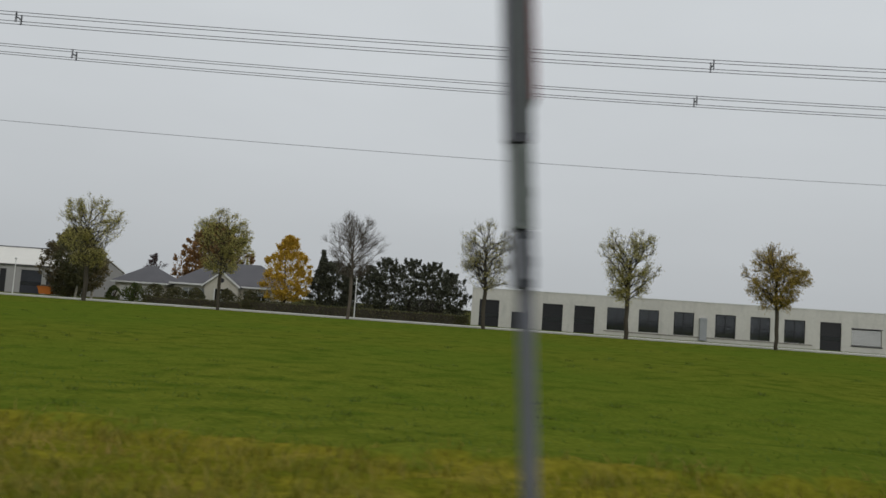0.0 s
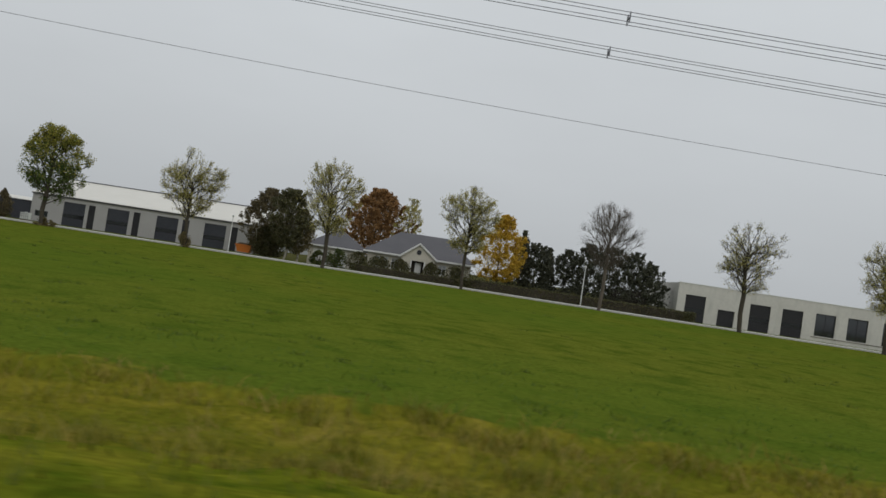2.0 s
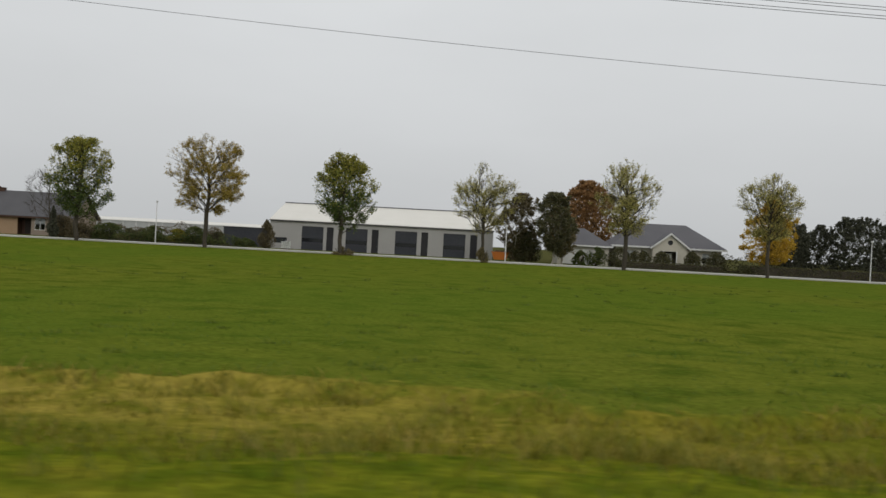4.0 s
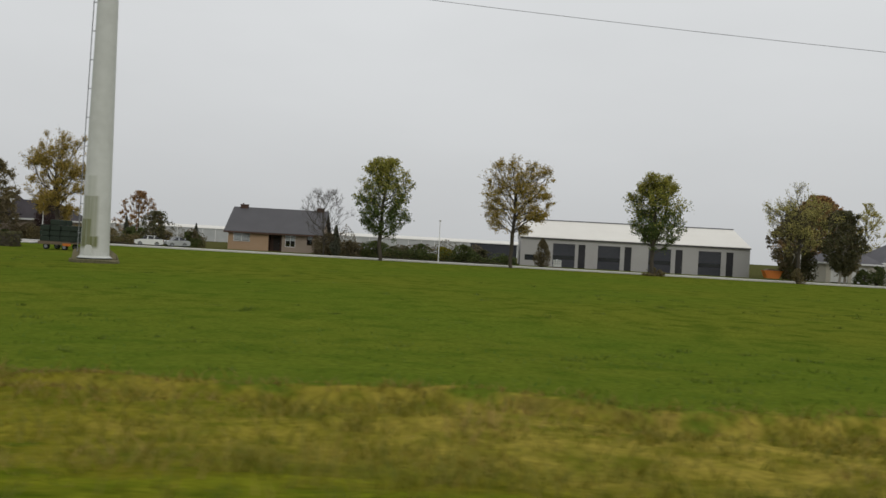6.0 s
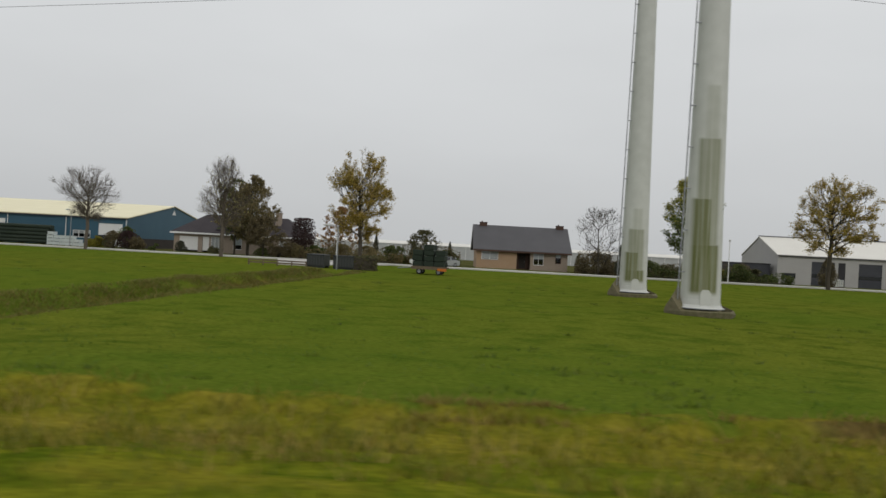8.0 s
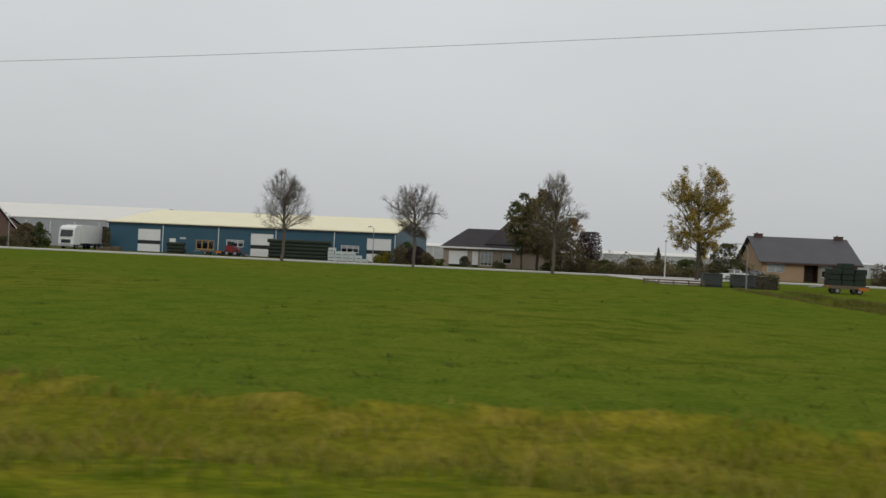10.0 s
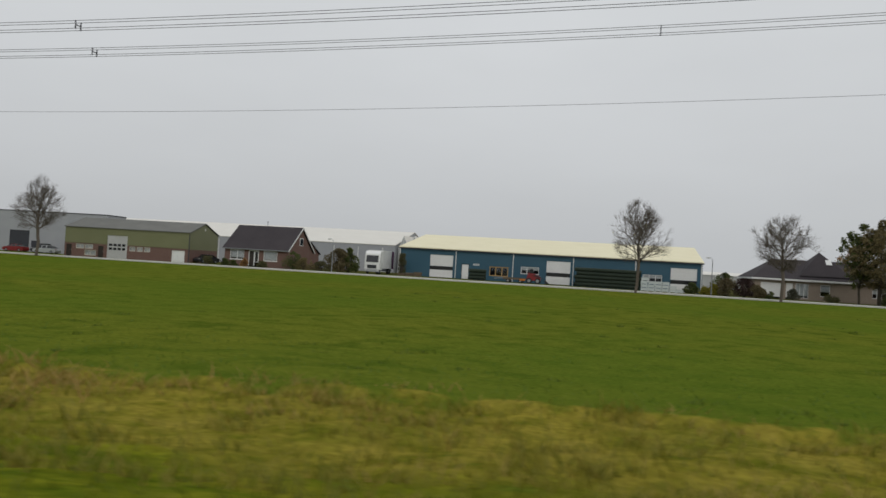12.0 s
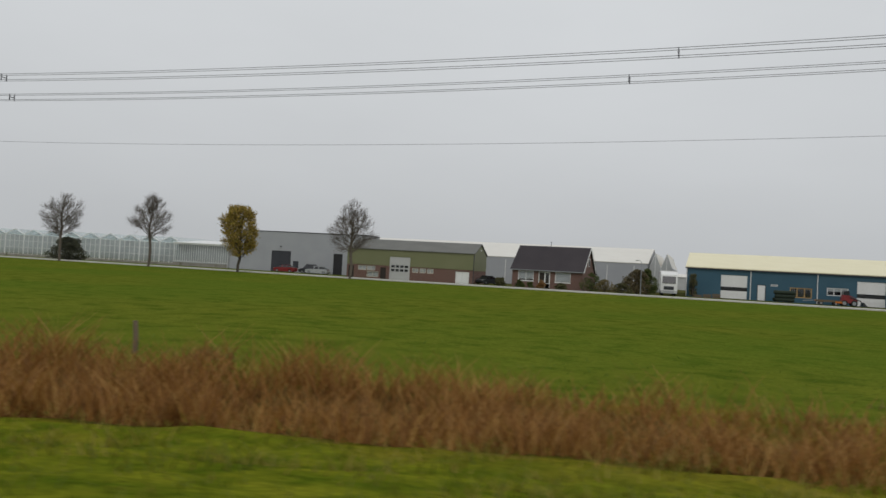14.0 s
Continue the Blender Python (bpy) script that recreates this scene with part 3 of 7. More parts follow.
def skeleton(rng, bottom, top, pts, lean=0.0, stem_top=0.8):
    """Joins crown points to a stem, each to the nearest wood below it."""
    zs = np.concatenate([[-0.15, 0.4], np.linspace(1.0, bottom + (top - bottom) * stem_top, 16)])
    wob = np.cumsum(rng.normal(0, 0.05, (len(zs), 2)), 0)
    cap = len(zs) + len(pts) * 14
    pos, plen, ok = np.zeros((cap, 3)), np.zeros(cap), np.full(cap, 99.0)
    m = len(zs)
    pos[:m] = np.stack([wob[:, 0] + lean * zs, wob[:, 1], zs], 1)
    plen[:m] = zs
    ok[:m] = np.where(zs > bottom * 0.72, 0.0, 99.0)
    par = list(range(-1, m - 1))
    start = np.array([0, 0, bottom])
    for p in pts[np.argsort(np.linalg.norm(pts - start, axis=1))]:
        P = pos[:m]
        d = np.sqrt(((P - p) ** 2).sum(1))
        cost = d + 0.28 * plen[:m] + 1.1 * np.maximum(0, P[:, 2] + 0.35 * d - p[2]) + ok[:m]
        i = int(np.argmin(cost))
        q, di, li = pos[i].copy(), float(d[i]), float(plen[i])
        n = min(14, max(1, int(di / 0.75)))
        last = i
        for k in range(1, n + 1):
            f = k / n
            x = q + (p - q) * f
            if k < n:
                x = x + rng.normal(0, 0.05, 3) + np.array([0, 0, -0.06 * di * math.sin(math.pi * f)])
            pos[m] = x
            par.append(last)
            plen[m] = li + di * f
            ok[m] = 0.0
            last = m
            m += 1
    pos, par = pos[:m], np.array(par)
    r = np.zeros(len(pos))
    kids = np.zeros(len(pos))
    for i in range(len(pos) - 1, 0, -1):
        if kids[i] == 0:
            r[i] = 0.013 ** 2.3
        r[par[i]] += r[i]
        kids[par[i]] += 1
    r[0] = max(r[0], r[1])
    return pos, par, r ** (1 / 2.3), kids


def limb_skeleton(rng, bottom, top, width, shape, off, wave, n1=22, n2=5, n3=4, lean=0.0, rise=0.3, fork=0.86):
    """A leader with ascending limbs that reach the crown's outline, boughs on the limbs and sprays on the boughs."""
    H = top - bottom
    zs = np.concatenate([[-0.15, 0.4], np.linspace(1.0, bottom, 4), bottom + H * np.linspace(0.08, 0.96, 11)])
    wob = np.cumsum(rng.normal(0, 0.07, (len(zs), 2)), 0)
    pos = [np.array((wob[i, 0] + lean * z, wob[i, 1], z)) for i, z in enumerate(zs)]
    par = list(range(-1, len(zs) - 1))

    def inside(p, base):
        """Shortens a shoot that would leave the crown."""
        for _ in range(4):
            u = min(0.995, max(0.01, (p[2] - bottom) / H))
            a = math.atan2(p[1], p[0])
            most = 1.03 * profile(shape, u) * width / 2 * bulge_at(math.cos(a), math.sin(a), u, off, wave)
            if math.hypot(p[0], p[1]) <= most and p[2] < top + 0.1:
                break
            p = base + (p - base) * 0.6
        return p

    def grow(i, target, d0, n, jog):
        """A bent bough from node i to the target; returns its nodes."""
        p0 = pos[i]
        ln = np.linalg.norm(target - p0)
        c = p0 + d0 * ln * 0.5
        out, last = [], i
        for k in range(1, n + 1):
            f = k / n
            x = p0 * (1 - f) ** 2 + c * 2 * f * (1 - f) + target * f * f
            pos.append(x + (rng.normal(0, jog, 3) if k < n else 0))
            par.append(last)
            last = len(pos) - 1
            out.append(last)
        return out, ln

    def unit(v):
        return v / (np.linalg.norm(v) + 1e-9)

    for i in range(n1):
        s = (i + 0.5) / n1
        az = i * 2.39996 + rng.normal(0, 0.35)
        out = np.array((math.cos(az), math.sin(az), 0.0))
        u0 = -0.05 + fork * s ** 1.2
        ut = rng.uniform(max(0.05, u0 + 0.04), min(0.985, u0 + rise + 0.25 * s))
        z0 = bottom + H * u0
        start = int(np.argmin(np.abs(zs - z0)))
        R = profile(shape, ut) * width / 2 * bulge_at(out[0], out[1], ut, off, wave) * rng.uniform(0.6, 1.0)
        target = np.array((R * out[0], R * out[1], bottom + H * ut))
        steep = 0.55 + 0.7 * s + (0.5 if fork < 0.8 else 0.0)
        limb, ln = grow(start, target, unit(out + np.array((0, 0, steep)) * rng.uniform(0.6, 1.2)), 7, 0.05)
        for j in range(n2):
            f = 0.10 + 0.86 * (j + rng.uniform(0, 1)) / n2
            k = limb[min(6, int(f * 7))]
            way = unit(pos[k] - pos[par[k]])
            side = rng.normal(0, 1, 3)
            side = unit(side - way * side.dot(way))
            reach = max(0.7, ln * (0.55 - 0.3 * f)) * rng.uniform(0.7, 1.2)
            d = unit(way * 0.7 + side * 0.8 + np.array((0, 0, 0.3)))
            bough, bl = grow(k, inside(pos[k] + d * reach, pos[k]), unit(way + side * 0.5), 3, 0.04)
            for q in range(n3):
                k2 = bough[q % 3]
                way2 = unit(pos[k2] - pos[par[k2]])
                side2 = rng.normal(0, 1, 3)
                d2 = unit(way2 * 0.6 + side2 * 0.55 + np.array((0, 0, 0.35)))
                grow(k2, inside(pos[k2] + d2 * max(0.5, bl * 0.55) * rng.uniform(0.6, 1.2), pos[k2]), unit(way2 + d2), 2, 0.03)
    pos, par = np.array(pos), np.array(par)
    r, kids = np.zeros(len(pos)), np.zeros(len(pos))
    for i in range(len(pos) - 1, 0, -1):
        if kids[i] == 0:
            r[i] = 0.013 ** 2.3
        r[par[i]] += r[i]
        kids[par[i]] += 1
    r[0] = max(r[0], r[1])
    return pos, par, r ** (1 / 2.3), kids


def make_tree(seed, at, height, width, bottom, wood, leaves=None, n_tip=420, n_leaf=1500, leaf=0.2, twigs=5, shape="oval", lumps=0.55,
              label="", group="", trunk_r=0.2, lean=0.0, bias=(0, 0, 0), name="tree", category="tree", twig_len=0.75, stem_top=0.8, clump=0.55, outer=None, wave=0.5, grit=0.45, thin=0.012, limbs=0, rise=0.3, fork=0.86):
    """A tree: trunk with limbs and twigs, and a crown of leaves."""
    rng = np.random.default_rng(seed)
    noise.seed_set(seed + 1)
    t = thing(name, Matrix.Translation(at), label, category, group)
    off = Vector(rng.uniform(-50, 50, 3))
    if limbs:
        pos, par, r, kids = limb_skeleton(rng, bottom, height, width, shape, off, wave, limbs, lean=lean, rise=rise, fork=fork)
    else:
        pts = crown_points(rng, n_tip, bottom, height, width, shape, lumps, grit, off, wave)
        pos, par, r, kids = skeleton(rng, bottom, height, pts, lean, stem_top)
    scale = trunk_r / r[1]
    r = np.maximum(r * np.where(r > 0.05, scale, 1 + (scale - 1) * np.clip((r - 0.013) / 0.037, 0, 1)), 0.012)
    i = np.arange(1, len(pos))
    p = par[i]
    r1, r0 = r[i], np.minimum(r[p], r[i] * 1.5 + 0.01)
    thick = r1 > 0.035
    va, fa = tubes_np(pos[p][thick], pos[i][thick], r0[thick], r1[thick], 6)
    vb, fb = tubes_np(pos[p][~thick], pos[i][~thick], r0[~thick], r1[~thick], 3)
    tips = pos[kids == 0]
    fine = pos[i][r1 < 0.03]
    src = np.concatenate([np.repeat(tips, twigs, 0), fine[rng.integers(0, len(fine), len(tips) * max(1, twigs // 2))]])
    out = src - np.array([0, 0, bottom + (height - bottom) * 0.25])
    out[:, 2] *= 0.6
    out /= np.linalg.norm(out, axis=1, keepdims=True) + 1e-6
    d = out * 0.8 + np.array([0, 0, 0.45]) + rng.normal(0, 0.45, src.shape)
    d /= np.linalg.norm(d, axis=1, keepdims=True)
    end = src + d * rng.uniform(0.4, 1.1, (len(src), 1)) * twig_len
    vc, fc = tubes_np(src, end, np.full(len(src), thin), np.full(len(src), 0.004), 3)
    v = np.concatenate([va, vb, vc])
    f = np.concatenate([fa, fb + len(va), fc + len(va) + len(vb)])
    part("trunk", np_mesh("trunk", v, f), wood, t)
    if leaves and n_leaf:
        k = rng.integers(0, len(src), int(n_leaf * 1.5))
        c = src[k] + (end - src)[k] * rng.uniform(0.1, 1.1, (len(k), 1)) + rng.normal(0, 0.10, (len(k), 3))
        if clump < 0.2:
            c = c[: int(n_leaf * 0.75)]
            c = np.concatenate([c, crown_points(rng, n_leaf - len(c), bottom - 0.1, height, width, shape, lumps, grit, off, wave)])
        else:
            shift = Vector(rng.uniform(-30, 30, 3))
            keep = np.array([noise.noise(Vector(x) * 0.5 + shift) + bias[0] * x[0] / width + bias[2] * (x[2] - bottom) / (height - bottom) for x in c])
            keep = clump * keep + rng.normal(0, 0.22, len(keep))
            c = c[np.argsort(-keep)[:n_leaf]]
        c = c[c[:, 2] < height + 0.4]
        if outer:
            up = (c[:, 2] - bottom) / (height - bottom) + 0.5 * np.linalg.norm(c[:, :2], axis=1) / width + rng.normal(0, 0.22, len(c))
            vl, fl = leaves_np(rng, c[up > 0.8], leaf)
            part("outer_leaves", np_mesh("outer_leaves", vl, fl), outer, t, "yellowing outer leaves")
            c = c[up <= 0.8]
        vl, fl = leaves_np(rng, c, leaf)
        part("crown", np_mesh("crown", vl, fl), leaves, t)
    return t


def make_bush(seed, at, size, leaves, n=2600, leaf=0.22, label="", name="shrub", category="shrub", group="", shape="dome", lumps=0.35, wood=None, rz=0.0, box=False, rough=0.12):
    """A dense shrub or hedge: short stems inside a lumpy mass of leaves."""
    rng = np.random.default_rng(seed)
    noise.seed_set(seed + 1)
    wx, wy, hz = size
    t = thing(name, Matrix.Translation(at) @ Matrix.Rotation(radians(rz), 4, "Z"), label, category, group)
    if box:
        c = rng.uniform(-0.5, 0.5, (n, 3))
        face = rng.integers(0, 3, n)
        sgn = np.where(rng.uniform(size=n) < 0.5, -0.5, 0.5)
        shell = rng.uniform(size=n) < 0.75
        for ax in range(3):
            m = (face == ax) & shell
            c[m, ax] = sgn[m] * rng.uniform(0.86, 1.02, m.sum())
        c[:, 2] = np.abs(c[:, 2] + 0.5)
        c = c * np.array([wx, wy, hz])
        wav = np.array([noise.noise(Vector((x[0] * 0.5, x[1] * 0.5, seed))) for x in c])
        c[:, 2] *= 1 + rough * wav
        core = Shape().box(-wx * 0.46, wx * 0.46, -wy * 0.4, wy * 0.4, 0, hz * (0.98 - rough))
    else:
        c = crown_points(rng, n, 0.02 * hz, hz, wx, shape, lumps, 0.9, None, 0.12 if shape in ("cone", "column") else 0.45)
        c[:, 1] *= wy / wx
        core = Shape()
        for _ in range(9):
            a, b = rng.uniform(0, 6.28), rng.uniform(0.1, 0.42)
            core.tube([(0.1 * math.cos(a), 0.1 * math.sin(a), -0.1), (wx * b * 0.6 * math.cos(a), wy * b * 0.6 * math.sin(a), hz * 0.45), (wx * b * math.cos(a), wy * b * math.sin(a), hz * 0.8)], [0.06, 0.04, 0.015], 5)
    vl, fl = leaves_np(rng, c, leaf)
    part("stem_mass", core, wood or M_bark, t)
    part("foliage", np_mesh("foliage", vl, fl), leaves, t)
    return t


L_olive = leaf_mat("olive_leaves", [(0.300, 0.290, 0.085), (0.430, 0.385, 0.120), (0.540, 0.465, 0.150)])
L_greenyellow = leaf_mat("green_yellow_leaves", [(0.063, 0.103, 0.029), (0.098, 0.138, 0.036), (0.149, 0.172, 0.043)])
L_tips = leaf_mat("yellow_tip_leaves", [(0.270, 0.273, 0.052), (0.405, 0.351, 0.065), (0.216, 0.221, 0.046)])
L_amber = leaf_mat("amber_leaves", [(0.230, 0.200, 0.045), (0.370, 0.275, 0.062), (0.500, 0.335, 0.080)])
L_gold = leaf_mat("golden_leaves", [(0.420, 0.270, 0.032), (0.560, 0.370, 0.045), (0.700, 0.480, 0.080)])
L_rust = leaf_mat("russet_leaves", [(0.203, 0.128, 0.059), (0.317, 0.180, 0.077), (0.419, 0.232, 0.087)])
L_brown = leaf_mat("brown_leaves", [(0.127, 0.115, 0.058), (0.196, 0.163, 0.077), (0.276, 0.209, 0.091)])
L_dark = leaf_mat("evergreen_leaves", [(0.046, 0.050, 0.036), (0.068, 0.072, 0.047), (0.096, 0.096, 0.058)], 0.15)
L_hedge = leaf_mat("hedge_leaves", [(0.062, 0.067, 0.034), (0.092, 0.090, 0.038), (0.129, 0.110, 0.046)], 0.2)
L_hedgebrown = leaf_mat("brown_hedge_leaves", [(0.085, 0.070, 0.040), (0.122, 0.098, 0.050), (0.165, 0.128, 0.064)], 0.2)
L_bush = leaf_mat("bush_leaves", [(0.054, 0.082, 0.025), (0.090, 0.118, 0.036), (0.162, 0.162, 0.054)])
L_lime = leaf_mat("yellow_green_leaves", [(0.192, 0.180, 0.024), (0.264, 0.228, 0.036)])
L_plum = leaf_mat("dark_plum_leaves", [(0.039, 0.023, 0.023), (0.065, 0.036, 0.031)], 0.2)

# the row along the road, from the white hall to the glasshouses
AVENUE = "avenue trees"
ROW = [
    # x, y, height, crown width, crown bottom, leaves, number of leaves, shape, label, thinning
    (36.4, 86.4, 12.1, 7.6, 4.6, L_amber, 6500, "oval", "roadside tree thinning to bare twigs with amber leaves below", (0.3, 0, -1.2)),
    (20.0, 87.7, 12.7, 7.6, 4.6, L_olive, 6500, "vase", "roadside tree with sparse olive autumn leaves", (0, 0, -0.6)),
    (3.9, 89.1, 12.7, 9.2, 4.6, L_olive, 3000, "vase", "almost bare roadside tree with a wide crown of twigs", (-0.8, 0, -0.8)),
    (-12.0, 90.9, 12.4, 7.0, 5.0, L_brown, 60, "vase", "bare roadside tree with an upswept crown", (0, 0, 0)),
    (-28.3, 93.1, 12.3, 7.2, 4.4, L_olive, 8000, "vase", "roadside tree in front of a house, thin olive leaves", (0, 0, -0.3)),
    (-45.1, 94.0, 13.4, 8.2, 4.2, L_olive, 8500, "oval", "tall roadside tree with thin yellow-green leaves", (0, 0, 0.2)),
    (-62.0, 94.7, 12.1, 8.2, 3.6, L_olive, 6500, "vase", "roadside tree with fine twigs and thin olive leaves", (0, 0, -0.4)),
    (-79.1, 94.6, 12.5, 8.4, 3.7, L_greenyellow, 11000, "oval", "dense upright roadside tree, dark green with yellow tips", (0, 0, 0)),
    (-96.2, 95.7, 14.0, 10.6, 4.4, L_amber, 10500, "oval", "broad open roadside tree with yellow-green leaves", (0.7, 0, -0.8)),
    (-112.2, 96.4, 13.0, 9.0, 3.7, L_greenyellow, 11000, "oval", "dense roadside tree with dark green and yellow leaves", (0, 0, 0)),
    (-153.4, 95.9, 14.6, 9.8, 3.6, L_amber, 13000, "oval", "large roadside tree turning amber beside a side road", (0, 0, -1.1)),
    (-171.3, 95.6, 13.0, 7.4, 4.0, L_olive, 500, "egg", "bare roadside tree with a forked crown", (0.6, 0, -0.8)),
    (-189.1, 95.3, 10.6, 7.6, 4.0, L_brown, 160, "vase", "nearly bare spreading roadside tree", (0, 0, -0.5)),
    (-206.5, 95.0, 12.1, 8.6, 4.2, L_olive, 60, "egg", "bare roadside tree in front of a blue hall", (0, 0, -1.5)),
    (-291.8, 88.2, 11.7, 7.6, 4.0, L_brown, 80, "egg", "bare roadside tree in front of a green hall", (0, 0, -1.6)),
    (-310.2, 86.6, 10.4, 7.2, 3.0, L_amber, 10000, "oval", "small dense roadside tree with yellow leaves", (0, 0, 0)),
    (-327.5, 86.8, 12.0, 7.4, 4.8, L_brown, 60, "egg", "bare roadside tree in front of glasshouses", (0, 0, 0)),
    (-345.7, 86.3, 11.4, 8.0, 4.4, L_brown, 60, "vase", "bare roadside tree with wide low limbs", (0, 0, 0)),
]
for i, (x, y, h, w, b, lv, nl, sh, lab, bias) in enumerate(ROW):
    full = lv is L_greenyellow or nl == 10000
    bare = nl < 600
    make_tree(40 + i, (x, y, 0.05), h - (0.5 if full else 0.45), w * (0.84 if full else 0.88), b - (0.5 if full else 0.3), M_twig if bare else M_bark, lv, n_leaf=int(nl * (1.7 if full else 2.2 if lv is L_amber else 1.25)), leaf=0.21 if full else 0.16,
              twigs=4 if full else 6 if bare else 5, shape=sh, label=lab, group=AVENUE, trunk_r=0.26 if h > 12.4 else 0.21, bias=bias, lumps=0.22 if full else 0.14, clump=0.12 if full else 0.4, limbs=26 if full else 30, rise=0.32 if full else 0.38, fork=0.86 if full else 0.64,
              outer=L_tips if lv is L_greenyellow else None, wave=0.42 if full else 0.5 if lv is L_amber else 0.36, twig_len=0.9 if bare else 0.75, thin=0.006 if bare else 0.007)


# ---- buildings ----
def at(x, y, z=0.0, rz=0.0):
    return pose(x, y, z, 0, 0, rz)


def window(parent, x0, x1, z0, z1, y, frame_m, bars=0, rows=0, blind_or_dark_sheet=None, sill=None, f=0.07, name="window", label=""):
    """A framed window set in an opening: frame, pane, and what stands behind it."""
    s = Shape()
    s.box(x0, x0 + f, y, y + 0.08, z0, z1).box(x1 - f, x1, y, y + 0.08, z0, z1)
    s.box(x0 + f, x1 - f, y, y + 0.08, z1 - f, z1).box(x0 + f, x1 - f, y, y + 0.08, z0, z0 + f)
    w = part(name, s, frame_m, parent, label)
    for i in range(1, bars + 1):
        xm = x0 + (x1 - x0) * i / (bars + 1)
        part("mullion", Shape().box(xm - f / 2, xm + f / 2, y + 0.005, y + 0.075, z0 + f, z1 - f), frame_m, w)
    for i in range(1, rows + 1):
        zm = z0 + (z1 - z0) * i / (rows + 1)
        part("transom", Shape().box(x0 + f, x1 - f, y + 0.01, y + 0.07, zm - f / 2, zm + f / 2), frame_m, w)
    pane = part("pane", Shape().box(x0 + f, x1 - f, y + 0.035, y + 0.045, z0 + f, z1 - f), M_glass, w)
    pane.visible_shadow = False
    # curtain cloth, or a dark sheet that paints the unlit room behind the pane
    if blind_or_dark_sheet:
        m, share = blind_or_dark_sheet
        part("blind_or_dark_sheet", Shape().box(x0 + f, x1 - f, y + 0.14, y + 0.16, z1 - (z1 - z0) * share, z1 - f), m, w)
    if sill:
        part("sill", Shape().box(x0 - 0.08, x1 + 0.08, y - 0.14, y + 0.02, z0 - 0.07, z0 - 0.003), sill, w)
    return w


def sectional_door(parent, x0, x1, z0, z1, y, m, sections=5, glazed=None, name="overhead_door", label=""):
    """An overhead door of horizontal sections, one of which may be glazed."""
    h = (z1 - z0) / sections
    d = part(name, Shape().box(x0, x1, y + 0.06, y + 0.08, z0, z1), m, parent, label)
    for i in range(sections):
        s = Shape().box(x0, x1, y + 0.02, y + 0.058, z0 + i * h + 0.012, z0 + (i + 1) * h - 0.012)
        if i == glazed:
            part("glazed_strip", s, M_strip, d, "dark glazed strip")
        else:
            part("panel", s, m, d)
    return d


def plain_door(parent, x0, x1, z0, z1, y, m, label="", name="door"):
    s = Shape().box(x0, x1, y + 0.02, y + 0.07, z0, z1)
    s.box(x0 + 0.12, x1 - 0.12, y + 0.005, y + 0.02, z0 + 0.2, z0 + (z1 - z0) * 0.45)
    d = part(name, s, m, parent, label)
    part("handle", Shape().box(x1 - 0.16, x1 - 0.06, y - 0.05, y + 0.018, z0 + 1.0, z0 + 1.05), M_steel, d)
    return d


def gable_shell(parent, L, D, eave, ridge, wall_m, roof_m, holes=(), th=0.2, over=0.35, roof_th=0.14, gable_m=None, base=-0.4, roof_name="roof"):
    """Walls and a saddle roof whose ridge runs along x."""
    part("front_wall", Shape().wall(0, L, base, eave, 0, th, holes), wall_m, parent)
    part("back_wall", Shape().wall(0, L, base, eave, D - th, th), wall_m, parent)
    for nm, xa in (("gable_wall", 0), ("gable_wall", L - th)):
        s = Shape().prism_x([(th, base), (D - th, base), (D - th, eave), (D / 2, ridge - 0.12), (th, eave)], xa, xa + th)
        part(nm, s, gable_m or wall_m, parent)
    k = (ridge - eave) / (D / 2)
    r = Shape()
    e = eave - over * k + 0.05
    r.slab([(-over, -over, e + roof_th), (L + over, -over, e + roof_th), (L + over, D / 2, ridge + roof_th), (-over, D / 2, ridge + roof_th)], roof_th)
    r.slab([(-over, D / 2, ridge + roof_th), (L + over, D / 2, ridge + roof_th), (L + over, D + over, e + roof_th), (-over, D + over, e + roof_th)], roof_th)
    return part(roof_name, r, roof_m, parent)


def hip_roof(parent, x0, x1, y0, y1, eave, ridge, m, th=0.12, inset=None, name="roof"):
    """A hipped roof; the ridge runs along the longer side."""
    i = inset if inset is not None else (y1 - y0) / 2
    ym = (y0 + y1) / 2
    a, b, c, d = (x0, y0, eave), (x1, y0, eave), (x1, y1, eave), (x0, y1, eave)
    e, f = (x0 + i, ym, ridge), (x1 - i, ym, ridge)
    s = Shape()
    s.slab([a, b, f, e], th).slab([b, c, f], th).slab([c, d, e, f], th).slab([d, a, e], th)
    return part(name, s, m, parent)


def fascia(parent, x0, x1, y0, y1, z0, z1, m, name="fascia"):
    s = Shape().box(x0, x1, y0, y0 + 0.04, z0, z1).box(x0, x0 + 0.04, y0 + 0.04, y1, z0, z1).box(x1 - 0.04, x1, y0 + 0.04, y1, z0, z1)
    return part(name, s, m, parent)


M_strip = mat("dark_glazing", (0.010, 0.011, 0.013), (0.016, 0.017, 0.02), rough=0.12, spec=0.6)
M_curtain = mat("curtain", (0.55, 0.54, 0.52), (0.48, 0.47, 0.45), rough=0.9)
M_darkwood = mat("dark_boards_and_dark_interior", (0.028, 0.022, 0.018), (0.042, 0.034, 0.028), rough=0.8)
M_doorgrey = mat("pale_grey_door", (0.46, 0.46, 0.45), (0.40, 0.40, 0.39), rough=0.5)
M_honey = mat("honey_wood", (0.42, 0.27, 0.11), (0.34, 0.21, 0.08), rough=0.6)
M_brownpaint = mat("brown_paint", (0.055, 0.028, 0.018), (0.075, 0.040, 0.026), rough=0.6)


